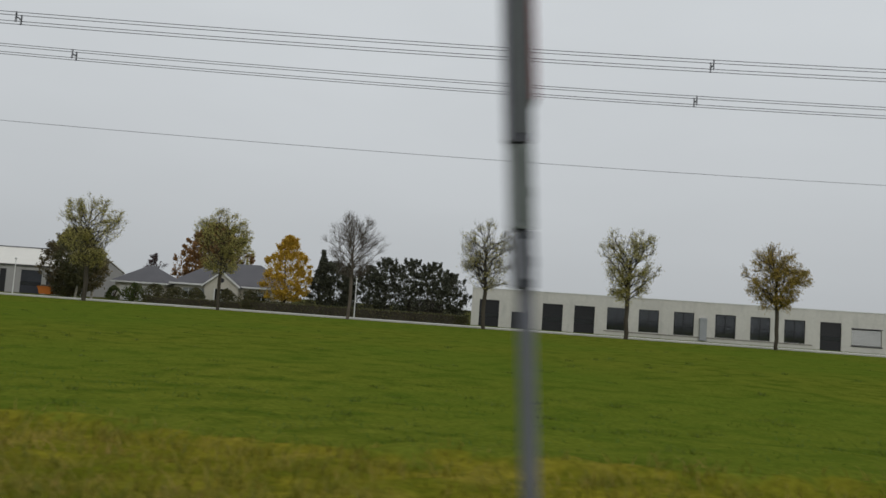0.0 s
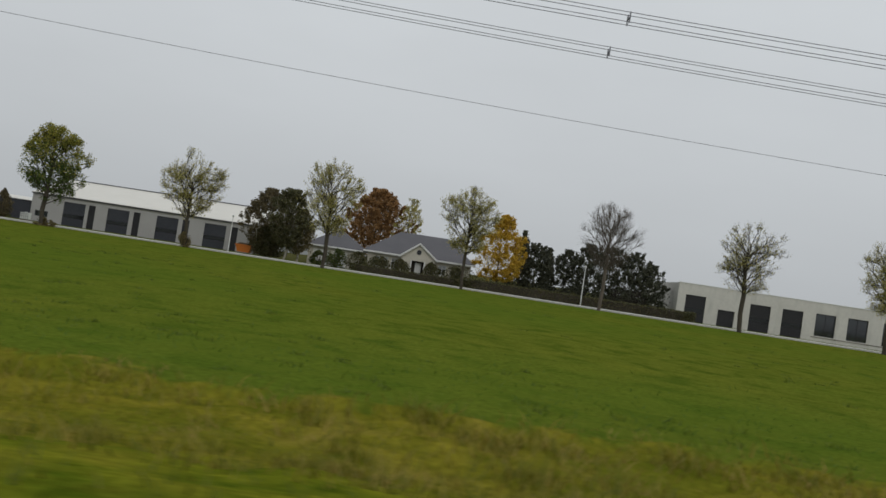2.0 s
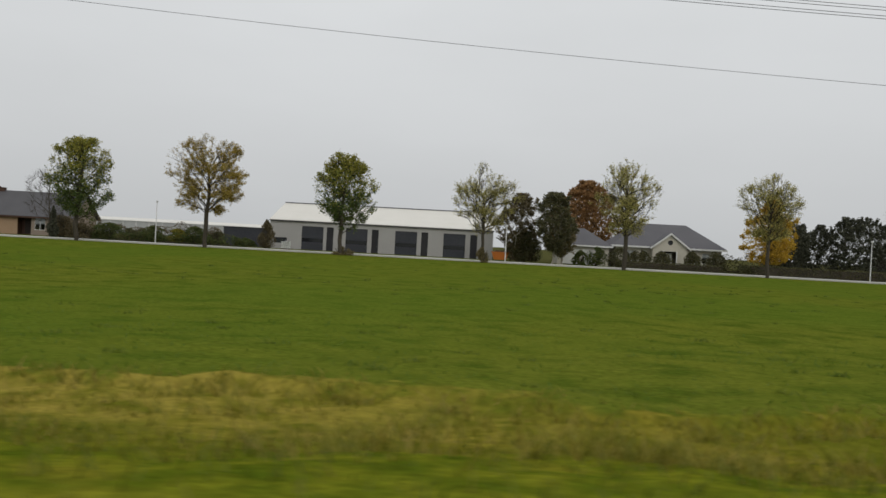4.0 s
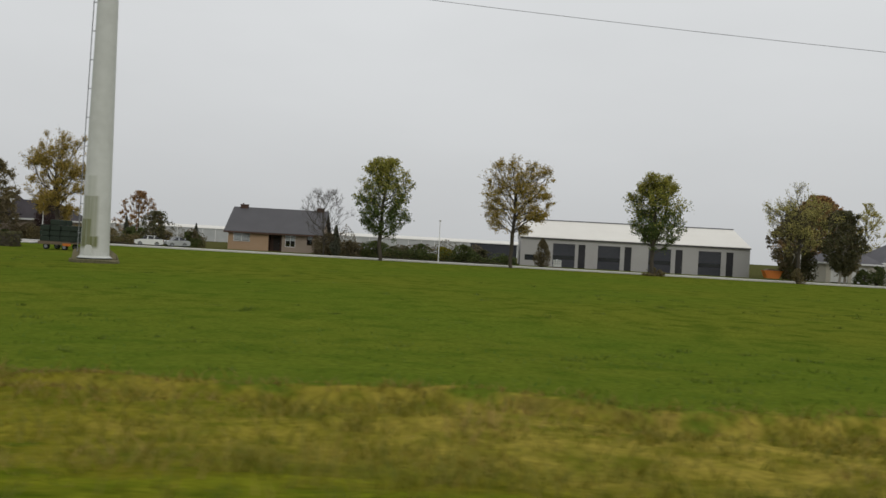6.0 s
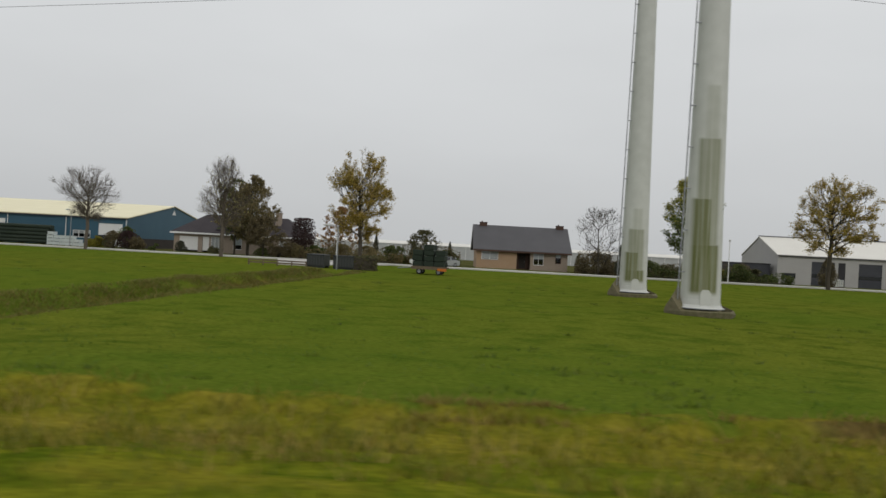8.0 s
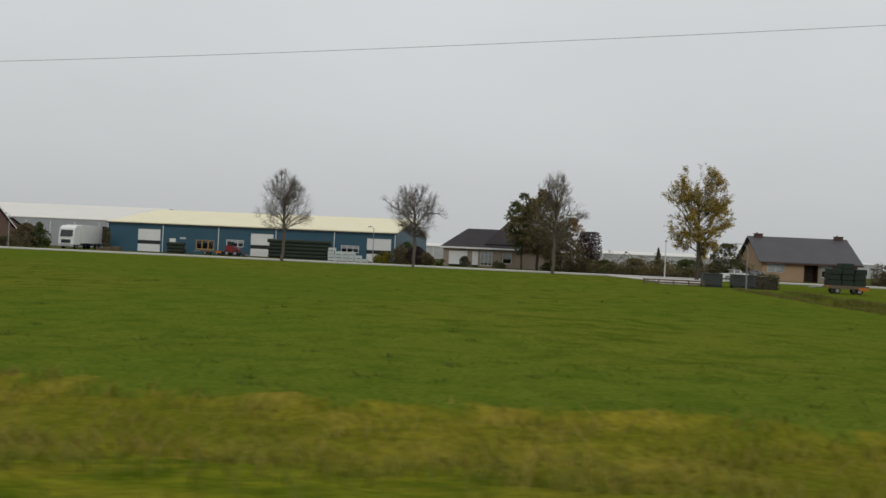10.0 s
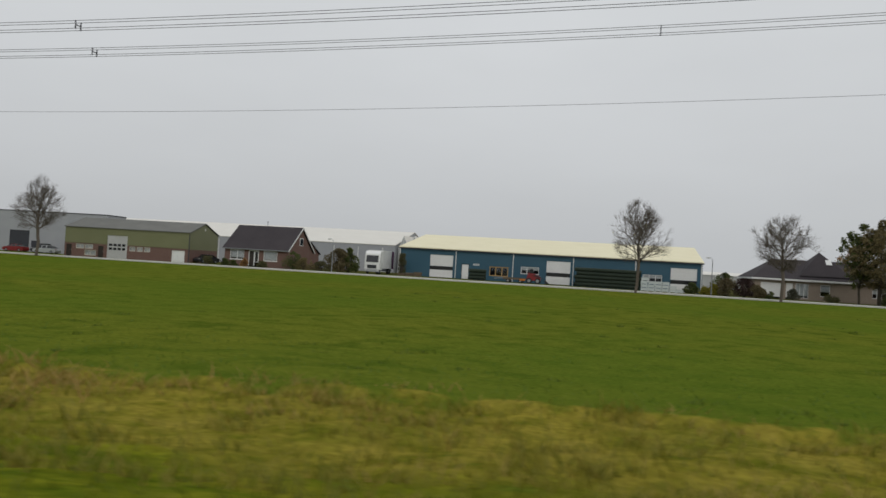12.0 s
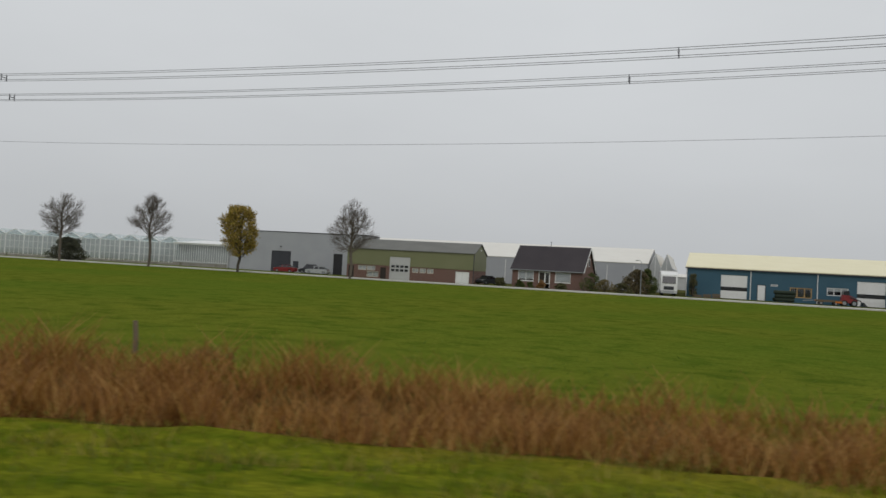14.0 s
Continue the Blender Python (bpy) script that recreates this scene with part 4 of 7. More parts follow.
def white_hall():
    t = thing("commercial_hall", at(4, 109.1, 0, -6.5), "long low white rendered hall with dark openings", "building")
    tall = [(0.1, 2.9, -0.4, 3.75), (9.0, 11.8, -0.4, 3.75), (13.4, 16.2, -0.4, 3.75), (46.0, 48.7, -0.4, 3.75), (62.0, 64.7, -0.4, 3.75)]
    mid = [(17.9, 20.6, 0.7, 3.8), (22.2, 24.9, 0.7, 3.8), (26.9, 29.6, 0.65, 3.8), (32.4, 35.1, 0.65, 3.8), (37.0, 39.6, 0.65, 3.8), (41.4, 44.1, 0.65, 3.75), (56.5, 59.2, 0.65, 3.75)]
    small, louvre = (4.7, 7.0, -0.4, 2.3), (50.0, 53.8, 0.9, 3.1)
    part("front_wall", Shape().wall(-1.0, 70, -0.4, 5.3, 0, 0.35, tall + mid + [small, louvre]), M_white_render, t)
    part("side_wall", Shape().box(-1.0, -0.65, 0.35, 24, -0.4, 5.28), M_white_render, t)
    part("side_wall", Shape().box(69.65, 70, 0.35, 24, -0.4, 5.28), M_white_render, t)
    part("back_wall", Shape().box(-0.65, 69.65, 23.7, 24, -0.4, 5.28), M_white_render, t)
    part("roof", Shape().box(-0.65, 69.65, 0.35, 23.7, 4.9, 5.05), M_greyroof, t)
    part("coping", Shape().box(-1.06, 70.06, -0.06, 0.40, 5.304, 5.40), M_white, t)
    for x0, x1, z0, z1 in tall:
        sectional_door(t, x0, x1, 0, z1, 0.12, M_black, 6, 2, label="dark overhead door with a glazed strip")
    for x0, x1, z0, z1 in mid:
        # black sheet behind each pane: room darkness as colour, no real blind
        window(t, x0, x1, z0, z1, 0.14, M_black, bars=1, rows=1, f=0.09, blind_or_dark_sheet=(M_black, 0.97), label="dark window in a black frame")
    plain_door(t, 4.75, 6.95, 0, 2.28, 0.2, M_black, "dark recessed entrance door")
    # added black sheet: the unlit depth of the hall, put into colour
    part("interior_shade_sheet", Shape().box(-0.6, 69.6, 3.0, 3.05, -0.3, 4.85), M_black, t)
    part("cabinet", Shape().box(30.35, 31.25, -0.35, -0.004, 0.25, 3.2).box(30.28, 31.32, -0.4, -0.004, 2.9, 2.98).box(30.28, 31.32, -0.4, -0.004, 0.15, 0.25), M_palegrey, t, "grey wall cabinet")
    s = Shape()
    for i in range(12):
        z = 1.0 + i * 0.17
        s.slab([(50.06, 0.06, z), (53.74, 0.06, z), (53.74, 0.20, z + 0.12), (50.06, 0.20, z + 0.12)], 0.02)
    part("louvre", s, M_white, t, "white slatted louvre")
    part("louvre_sill", Shape().box(49.9, 53.9, -0.05, 0.1, 0.72, 0.88), M_black, t)
    part("louvre_head", Shape().box(49.9, 53.9, -0.05, 0.1, 3.1, 3.2), M_black, t)
    part("sill_band", Shape().box(17.5, 45, -0.05, -0.003, 0.45, 0.6), M_concrete, t)


def grey_garages():
    t = thing("garage_hall", at(-93.8, 119.5, 0, -1.6), "long grey clad garage hall with a white sheet roof", "building")
    o = 4.95
    wide = [(o + a, o + a + 3.35, -0.4, 3.6) for a in (0, 6.8, 14.4, 21.8)]
    thin = [(o + a, o + a + 1.05, -0.4, 3.6) for a in (3.85, 10.8, 18.4, 25.9)]
    low = (0.7, 2.7, 0.85, 1.7)
    gable_shell(t, 34.3, 19, 4.3, 7.3, M_greywall, M_whiteroof, wide + thin + [low], over=0.12)
    part("ridge_cap", Shape().box(-0.15, 34.45, 9.3, 9.7, 7.46, 7.56), M_anth, t)
    part("gutter", Shape().box(-0.1, 34.4, -0.26, -0.125, 4.22, 4.36), M_anth, t)
    for x0, x1, z0, z1 in wide:
        sectional_door(t, x0, x1, 0, z1, 0.06, M_anth, 6, 2, label="dark grey overhead door with a glazed strip")
    for x0, x1, z0, z1 in thin:
        d = plain_door(t, x0, x1, 0, z1, 0.08, M_black, "tall narrow black door")
    # anthracite sheet behind the pane stands for the dark interior
    window(t, *low, 0.05, M_black, bars=1, blind_or_dark_sheet=(M_anth, 0.95))
    # added black sheet inside, stands for the shade of the hall
    part("interior_shade_sheet", Shape().box(0.25, 34.05, 2.5, 2.55, -0.3, 4.2), M_black, t)
    # low dark annexe
    a = thing("annexe", at(-101.5, 121.4, 0, -1.6), "low dark boarded annexe beside a garage hall", "building")
    for i in range(36):
        part("board", Shape().box(i * 0.2 + 0.004, i * 0.2 + 0.196, 0, 0.05, -0.3, 2.85), M_anth, a)
    part("body", Shape().box(0, 7.2, 0.054, 6, -0.3, 2.82), M_anth, a)
    part("flat_roof", Shape().box(-0.1, 7.3, -0.1, 6.1, 2.86, 2.98), M_black, a)


def bungalow():
    t = thing("house", at(-139.4, 119.5, 0.3, 4), "buff brick bungalow with a dark tiled saddle roof", "house")
    L, D = 14.2, 10.5
    holes = [(0.8, 3.4, 1.05, 2.4), (6.3, 8.4, -0.4, 2.55), (8.9, 10.5, 0.5, 2.4), (12.3, 13.2, 0.9, 2.4)]
    part("front_wall", Shape().wall(0, 6.3, -0.6, 2.75, 0, 0.25, [holes[0]]), M_brickbuff, t)
    # right part of the buff front: its shade is put into the brick colour
    part("front_wall", Shape().wall(8.4, L, -0.6, 2.75, 0, 0.25, holes[2:]), M_brickgrey_and_shade, t)
    part("back_wall", Shape().wall(0, L, -0.6, 2.75, D - 0.25, 0.25), M_brickgrey_and_shade, t)
    # right gable takes the duller brick as painted shade, left stays buff
    for xa in (0, L - 0.25):
        part("gable_wall", Shape().prism_x([(0.25, -0.6), (D - 0.25, -0.6), (D - 0.25, 2.75), (D / 2, 6.3), (0.25, 2.75)], xa, xa + 0.25), M_brickbuff if xa == 0 else M_brickgrey_and_shade, t)
    k = (6.45 - 2.75) / (D / 2)
    ov = 0.55
    e = 2.75 - ov * k + 0.06
    r = Shape()
    r.slab([(-0.6, -ov, e + 0.16), (L + 0.6, -ov, e + 0.16), (L + 0.6, D / 2, 6.6), (-0.6, D / 2, 6.6)], 0.16)
    r.slab([(-0.6, D / 2, 6.6), (L + 0.6, D / 2, 6.6), (L + 0.6, D + ov, e + 0.16), (-0.6, D + ov, e + 0.16)], 0.16)
    part("roof", r, M_slate, t)
    part("fascia", Shape().box(-0.6, L + 0.6, -ov - 0.05, -ov - 0.005, e - 0.12, e + 0.12), M_brownpaint, t)
    for x in (0.5, L - 1.3):
        c = part("chimney", Shape().box(x, x + 1.2, D / 2 - 0.35, D / 2 + 0.35, 6.0, 6.95).box(x - 0.05, x + 1.25, D / 2 - 0.4, D / 2 + 0.4, 6.954, 7.03), M_brownpaint, t)
        part("chimney_pot", Shape().tube([(x + 0.37, D / 2, 7.03), (x + 0.37, D / 2, 7.2)], 0.12, 8), M_brownpaint, c)
    window(t, *holes[0], 0.08, M_white, bars=1, blind_or_dark_sheet=(M_curtain, 0.9), sill=M_concrete)
    window(t, *holes[2], 0.08, M_white, bars=1, blind_or_dark_sheet=(M_curtain, 0.5))
    window(t, *holes[3], 0.08, M_brownpaint, blind_or_dark_sheet=(M_curtain, 0.4))
    part("porch_back", Shape().box(6.3, 8.4, 1.6, 1.7, -0.6, 2.7).box(6.2, 6.3, 0.26, 1.6, -0.6, 2.7).box(8.4, 8.5, 0.26, 1.6, -0.6, 2.7), M_brownpaint, t, "brown boarded recessed porch")
    plain_door(t, 6.8, 7.8, -0.1, 2.1, 1.5, M_darkwood, "dark front door")
    # added dark sheets behind the windows, standing for unlit rooms
    part("interior_shade_sheet", Shape().box(0.3, 6.1, 3.0, 3.05, -0.5, 2.7).box(8.6, L - 0.3, 3.0, 3.05, -0.5, 2.7), M_darkwood, t)


def hipped_house():
    t = thing("house", at(-188.4, 120.6, 0.3, 4), "low brick house with a dark hipped roof and white fascia", "house")
    L, D = 21.0, 10.0
    holes = [(0.9, 3.9, -0.4, 2.2), (4.6, 5.7, -0.4, 2.25), (6.0, 7.9, 0.0, 2.25), (9.6, 11.0, 0.4, 2.2), (17.0, 19.0, 0.6, 2.1)]
    part("front_wall", Shape().wall(0, L, -0.6, 2.7, 0, 0.25, holes), M_brickgrey_and_shade, t)
    part("back_wall", Shape().wall(0, L, -0.6, 2.7, D - 0.25, 0.25), M_brickgrey_and_shade, t)
    part("side_wall", Shape().box(0, 0.25, 0.25, D - 0.25, -0.6, 2.7), M_brickgrey_and_shade, t)
    part("side_wall", Shape().box(L - 0.25, L, 0.25, D - 0.25, -0.6, 2.7), M_brickgrey_and_shade, t)
    hip_roof(t, -0.5, L + 0.5, -0.5, D + 0.5, 2.86, 6.0, M_tile, inset=4.2)
    hip_roof(t, 6.6, 14.2, 0.2, 8.2, 3.5, 7.35, M_tile, inset=3.79, name="upper_roof")
    fascia(t, -0.55, L + 0.55, -0.55, D + 0.5, 2.58, 2.84, M_white)
    part("skylight", Shape().slab([(10.9, 2.0, 5.42), (11.75, 2.0, 5.42), (11.75, 2.75, 6.15), (10.9, 2.75, 6.15)], 0.06), M_white, t, "pale roof window")
    sectional_door(t, *holes[0][:2], 0, 2.2, 0.1, M_white, 5, label="white garage door")
    plain_door(t, 4.65, 5.65, 0, 2.23, 0.1, M_white, "white panelled front door")
    window(t, *holes[2], 0.08, M_white, bars=2, blind_or_dark_sheet=(M_curtain, 0.85))
    window(t, *holes[3], 0.08, M_white, bars=0, blind_or_dark_sheet=(M_curtain, 0.6))
    window(t, *holes[4], 0.08, M_white, bars=2, blind_or_dark_sheet=(M_curtain, 0.55))
    c = part("chimney", Shape().box(15.7, 16.6, 2.6, 3.5, 3.6, 6.7).box(15.62, 16.68, 2.52, 3.58, 6.704, 6.82), M_brickgrey_and_shade, t, "tall brick chimney")
    s = Shape()
    for dx in (-0.3, 0.3):
        s.box(16.15 + dx - 0.05, 16.15 + dx + 0.05, 2.7, 3.4, 6.82, 7.05)
    s.box(15.7, 16.6, 2.62, 3.48, 7.05, 7.12).tube([(16.15, 3.05, 7.12), (16.15, 3.05, 7.2), (16.15, 3.05, 7.36), (16.15, 3.05, 7.44)], [0.06, 0.17, 0.17, 0.05], 8)
    part("chimney_cap", s, M_steel, c)
    # added dark sheet that gives the rooms their shade by colour
    part("interior_shade_sheet", Shape().box(0.3, L - 0.3, 3.4, 3.45, -0.5, 2.6), M_darkwood, t)


def blue_hall():
    t = thing("blue_hall", at(-245.9, 119.9, 0.05, 0.6), "long blue clad hall with a cream sheet roof and white doors", "building")
    L, D = 49.7, 36
    doors = [(5.4, 9.4, -0.4, 3.8), (25.2, 29.1, -0.4, 3.8), (44.9, 48.9, -0.4, 3.8)]
    wins = [(12.9, 13.95, 2.35, 2.65), (15.7, 18.9, 0.75, 2.35), (21.0, 24.0, 1.4, 2.6), (30.6, 31.7, 1.5, 2.6), (40.6, 43.6, 1.3, 2.5)]
    ent = (10.9, 12.2, -0.4, 2.5)
    gable_shell(t, L, D, 4.75, 7.75, M_bluewall, M_creamroof, doors + wins + [ent], over=0.2)
    for x0, x1, _, z1 in doors:
        sectional_door(t, x0, x1, 0, z1, 0.05, M_white, 6, 2, label="white overhead door with a glazed strip")
    for w, bars in zip(wins, (0, 2, 2, 0, 2)):
        warm = bars and w[0] < 16
        window(t, *w, 0.04, M_honey if warm else M_white, bars=bars, blind_or_dark_sheet=(M_strip if warm else M_curtain, 0.9 if warm else 0.45), f=0.14 if warm else 0.1, label="window in honey-coloured wooden frames" if warm else "")
    plain_door(t, 11.0, 12.1, 0, 2.4, 0.06, M_white, "white entrance door")
    for x in (0.05, 9.9, 19.65, 29.55, 39.45, L - 0.15):
        part("downpipe", Shape().tube([(x, -0.1, 0), (x, -0.1, 4.55)], 0.07, 6), M_white, t)
    part("gutter", Shape().box(-0.2, L + 0.2, -0.36, -0.21, 4.58, 4.74), M_anth, t)
    part("plinth", Shape().box(L + 0.003, L + 0.05, 0.2, D - 0.2, -0.3, 1.6), M_darkwood, t)
    part("vent", Shape().prism([(0, 0), (1.5, 0), (0.75, 0.9)], 0, 0.06), M_white, t, "white triangular gable vent").matrix_basis = Matrix.Translation((L + 0.08, D / 2 - 0.75, 6.2)) @ Matrix.Rotation(radians(90), 4, "Z")
    # added black sheet, interior darkness behind the half-curtained windows
    part("interior_shade_sheet", Shape().box(0.3, L - 0.3, 3, 3.05, -0.3, 4.6), M_black, t)


def brick_house():
    t = thing("house", at(-272.3, 107.6, 0.3, -2), "red brick house with a steep dark tiled roof", "house")
    L, D = 11.5, 9.0
    holes = [(1.0, 3.6, 0.8, 2.4), (4.4, 6.3, -0.4, 2.4), (7.1, 9.6, 0.8, 2.4)]
    part("front_wall", Shape().wall(0, L, -0.6, 2.75, 0, 0.25, holes), M_brickred, t)
    part("back_wall", Shape().wall(0, L, -0.6, 2.75, D - 0.25, 0.25), M_brickred, t)
    for xa in (0, L - 0.25):
        part("gable_wall", Shape().prism_x([(0.25, -0.6), (D - 0.25, -0.6), (D - 0.25, 2.75), (D / 2, 6.35), (0.25, 2.75)], xa, xa + 0.25), M_brickred, t)
    k = (6.45 - 2.75) / (D / 2)
    ov = 0.4
    e = 2.75 - ov * k + 0.08
    r = Shape()
    r.slab([(-0.25, -ov, e + 0.16), (L + 0.25, -ov, e + 0.16), (L + 0.25, D / 2, 6.65), (-0.25, D / 2, 6.65)], 0.16)
    r.slab([(-0.25, D / 2, 6.65), (L + 0.25, D / 2, 6.65), (L + 0.25, D + ov, e + 0.16), (-0.25, D + ov, e + 0.16)], 0.16)
    part("roof", r, M_tile, t)
    for s in (-1, 1):
        b = Shape().prism_x([(D / 2 + s * (D / 2 + ov), e - 0.10), (D / 2, 6.42), (D / 2, 6.67), (D / 2 + s * (D / 2 + ov), e + 0.15)], L + 0.255, L + 0.31)
        part("bargeboard", b, M_white, t)
    part("gutter", Shape().box(-0.25, L + 0.25, -ov - 0.12, -ov - 0.005, e - 0.02, e + 0.12), M_steel, t)
    window(t, *holes[0], 0.08, M_white, bars=1, blind_or_dark_sheet=(M_curtain, 0.8), sill=M_white, f=0.11)
    window(t, *holes[2], 0.08, M_white, bars=0, blind_or_dark_sheet=(M_curtain, 0.9), sill=M_white, f=0.11)
    part("door_frame", Shape().box(4.4, 4.52, 0.05, 0.15, -0.1, 2.4).box(6.18, 6.3, 0.05, 0.15, -0.1, 2.4).box(5.35, 5.47, 0.05, 0.15, -0.1, 2.28).box(4.52, 6.18, 0.05, 0.15, 2.28, 2.4), M_white, t)
    plain_door(t, 4.52, 5.35, -0.1, 2.28, 0.1, M_darkwood, "dark front door")
    # dark sheet behind the pane stands for the unlit hall
    window(t, 5.47, 6.18, 0.5, 2.28, 0.08, M_white, blind_or_dark_sheet=(M_darkwood, 0.95))
    part("gable_window", Shape().box(L + 0.003, L + 0.06, D / 2 - 0.6, D / 2 + 0.6, 3.6, 4.9), M_white, t)
    part("gable_pane", Shape().box(L + 0.062, L + 0.07, D / 2 - 0.5, D / 2 + 0.5, 3.7, 4.8), M_strip, t)
    part("flue", Shape().tube([(5.1, D / 2, 6.5), (5.1, D / 2, 7.3)], 0.06, 8).tube([(5.1, D / 2, 7.3), (5.1, D / 2, 7.42)], 0.12, 8), M_steel, t)
    # added dark sheet, room shade as a plain colour
    part("interior_shade_sheet", Shape().box(0.3, L - 0.3, 2.5, 2.55, -0.5, 2.7), M_darkwood, t)
    part("rear_wing", Shape().prism_x([(D - 0.1, -0.6), (D + 3.5, -0.6), (D + 3.5, 2.4), (D - 0.1, 4.2)], L - 5, L - 0.4), M_brickred, t)
    part("rear_roof", Shape().slab([(L - 5.2, D - 0.1, 4.42), (L - 0.2, D - 0.1, 4.42), (L - 0.2, D + 3.8, 2.5), (L - 5.2, D + 3.8, 2.5)], 0.14), M_tile, t)


def green_hall():
    t = thing("green_hall", at(-300.9, 104.9, 0.0, 7), "green clad hall on a red brick base with a grey roof", "building")
    L, D = 22.2, 11.6
    o = 7.55
    roller, door, ldoor, wdoor = (o + 0.1, o + 3.7, -0.3, 3.85), (o - 1.5, o - 0.5, -0.3, 1.95), (0.3, 1.3, -0.3, 2.0), (o + 11.6, o + 13.9, -0.3, 1.95)
    strips = [(o - 5.5, o - 4.0), (o - 3.9, o - 2.4), (o + 4.1, o + 5.2), (o + 5.4, o + 6.5), (o + 6.7, o + 7.8)]
    holes = [(a, b, 1.35, 2.15) for a, b in strips]
    lowpan = (o - 3.9, o - 1.8, 0.25, 1.2)
    part("brick_base", Shape().wall(0, L, -0.4, 2.2, 0, 0.25, [(*roller[:3], 2.3), door, ldoor, wdoor] + holes + [lowpan]), M_brickred, t)
    part("front_wall", Shape().wall(0, L, 2.2, 4.95, 0, 0.22, [(roller[0], roller[1], 2.1, roller[3])]), M_greenwall, t)
    part("back_wall", Shape().wall(0, L, -0.4, 4.95, D - 0.25, 0.25), M_greenwall, t)
    for xa in (0, L - 0.22):
        part("gable_wall", Shape().prism_x([(0.25, 2.2), (D - 0.25, 2.2), (D - 0.25, 4.95), (D / 2, 6.65), (0.25, 4.95)], xa, xa + 0.22), M_greenwall, t)
        part("gable_base", Shape().box(xa, xa + 0.25, 0.25, D - 0.25, -0.4, 2.196), M_brickred, t)
    k = (6.75 - 4.95) / (D / 2)
    ov = 0.2
    e = 4.95 - ov * k + 0.06
    r = Shape()
    r.slab([(-0.15, -ov, e + 0.12), (L + 0.15, -ov, e + 0.12), (L + 0.15, D / 2, 6.9), (-0.15, D / 2, 6.9)], 0.12)
    r.slab([(-0.15, D / 2, 6.9), (L + 0.15, D / 2, 6.9), (L + 0.15, D + ov, e + 0.12), (-0.15, D + ov, e + 0.12)], 0.12)
    part("roof", r, M_greyroof, t)
    part("corner_trim", Shape().box(L - 0.1, L + 0.03, -0.05, -0.003, -0.3, 4.8), M_anth, t)
    d = sectional_door(t, roller[0], roller[1], 0.0, 3.85, 0.06, M_doorgrey, 6, label="pale grey overhead door with square panes")
    for i in range(4):
        for j in (2, 3):
            h = 3.85 / 6
            part("pane", Shape().box(roller[0] + 0.3 + i * 0.78, roller[0] + 0.9 + i * 0.78, 0.065, 0.078, j * h + 0.12, (j + 1) * h - 0.12), M_strip, d)
    plain_door(t, *door[:2], 0, 1.95, 0.08, M_darkwood, "dark brown door")
    plain_door(t, *ldoor[:2], 0, 2.0, 0.08, M_darkwood, "dark brown door")
    plain_door(t, wdoor[0], (wdoor[0] + wdoor[1]) / 2 - 0.01, 0, 1.95, 0.08, M_white, "white door leaf")
    plain_door(t, (wdoor[0] + wdoor[1]) / 2 + 0.01, wdoor[1], 0, 1.95, 0.08, M_white, "white door leaf")
    for a, b in strips:
        window(t, a, b, 1.35, 2.15, 0.06, M_offwhite, bars=1, blind_or_dark_sheet=(M_curtain, 0.95), f=0.1)
    window(t, *lowpan, 0.06, M_offwhite, bars=1, blind_or_dark_sheet=(M_curtain, 0.95), f=0.1)
    # added black sheet, stands for the dark inside of the hall
    part("interior_shade_sheet", Shape().box(0.3, L - 0.3, 2.5, 2.55, -0.3, 4.7), M_black, t)
    part("gable_lamp", Shape().box(L + 0.003, L + 0.1, D / 2 - 0.12, D / 2 + 0.12, 5.6, 5.95), M_white, t)


def grey_hall():
    t = thing("warehouse", at(-333.7, 117.2, 0, 5.7), "tall pale grey clad warehouse with a flat roof", "building")
    L, D = 29.4, 6.5
    holes = [(9.2, 13.4, -0.4, 4.1), (22.4, 24.3, -0.4, 4.05)]
    part("front_wall", Shape().wall(0, L, -0.4, 7.8, 0, 0.25, holes), M_palegrey, t)
    part("back_wall", Shape().wall(0, L, -0.4, 7.8, D - 0.25, 0.25), M_palegrey, t)
    part("side_wall", Shape().box(0, 0.25, 0.25, D - 0.25, -0.4, 7.8), M_palegrey, t)
    part("side_wall", Shape().box(L - 0.25, L, 0.25, D - 0.25, -0.4, 7.8), M_palegrey, t)
    part("roof", Shape().box(0.25, L - 0.25, 0.25, D - 0.25, 7.3, 7.5), M_greyroof, t)
    part("coping", Shape().box(-0.08, L + 0.08, -0.08, 0.3, 7.804, 7.95).box(L - 0.3, L + 0.08, 0.3, D, 7.804, 7.95).box(-0.08, 0.3, 0.3, D, 7.804, 7.95), M_anth, t)
    sectional_door(t, 9.2, 13.4, 0, 4.1, 0.08, M_anth, 6, label="dark grey overhead door")
    sectional_door(t, 22.4, 24.3, 0, 4.05, 0.08, M_black, 6, label="dark overhead door")
    part("sign_board", Shape().box(13.95, 15.1, -0.06, -0.003, 0.9, 2.2), M_anth, t)
    part("wall_lamp", Shape().box(11.0, 11.3, -0.2, -0.003, 4.9, 5.05), M_black, t)


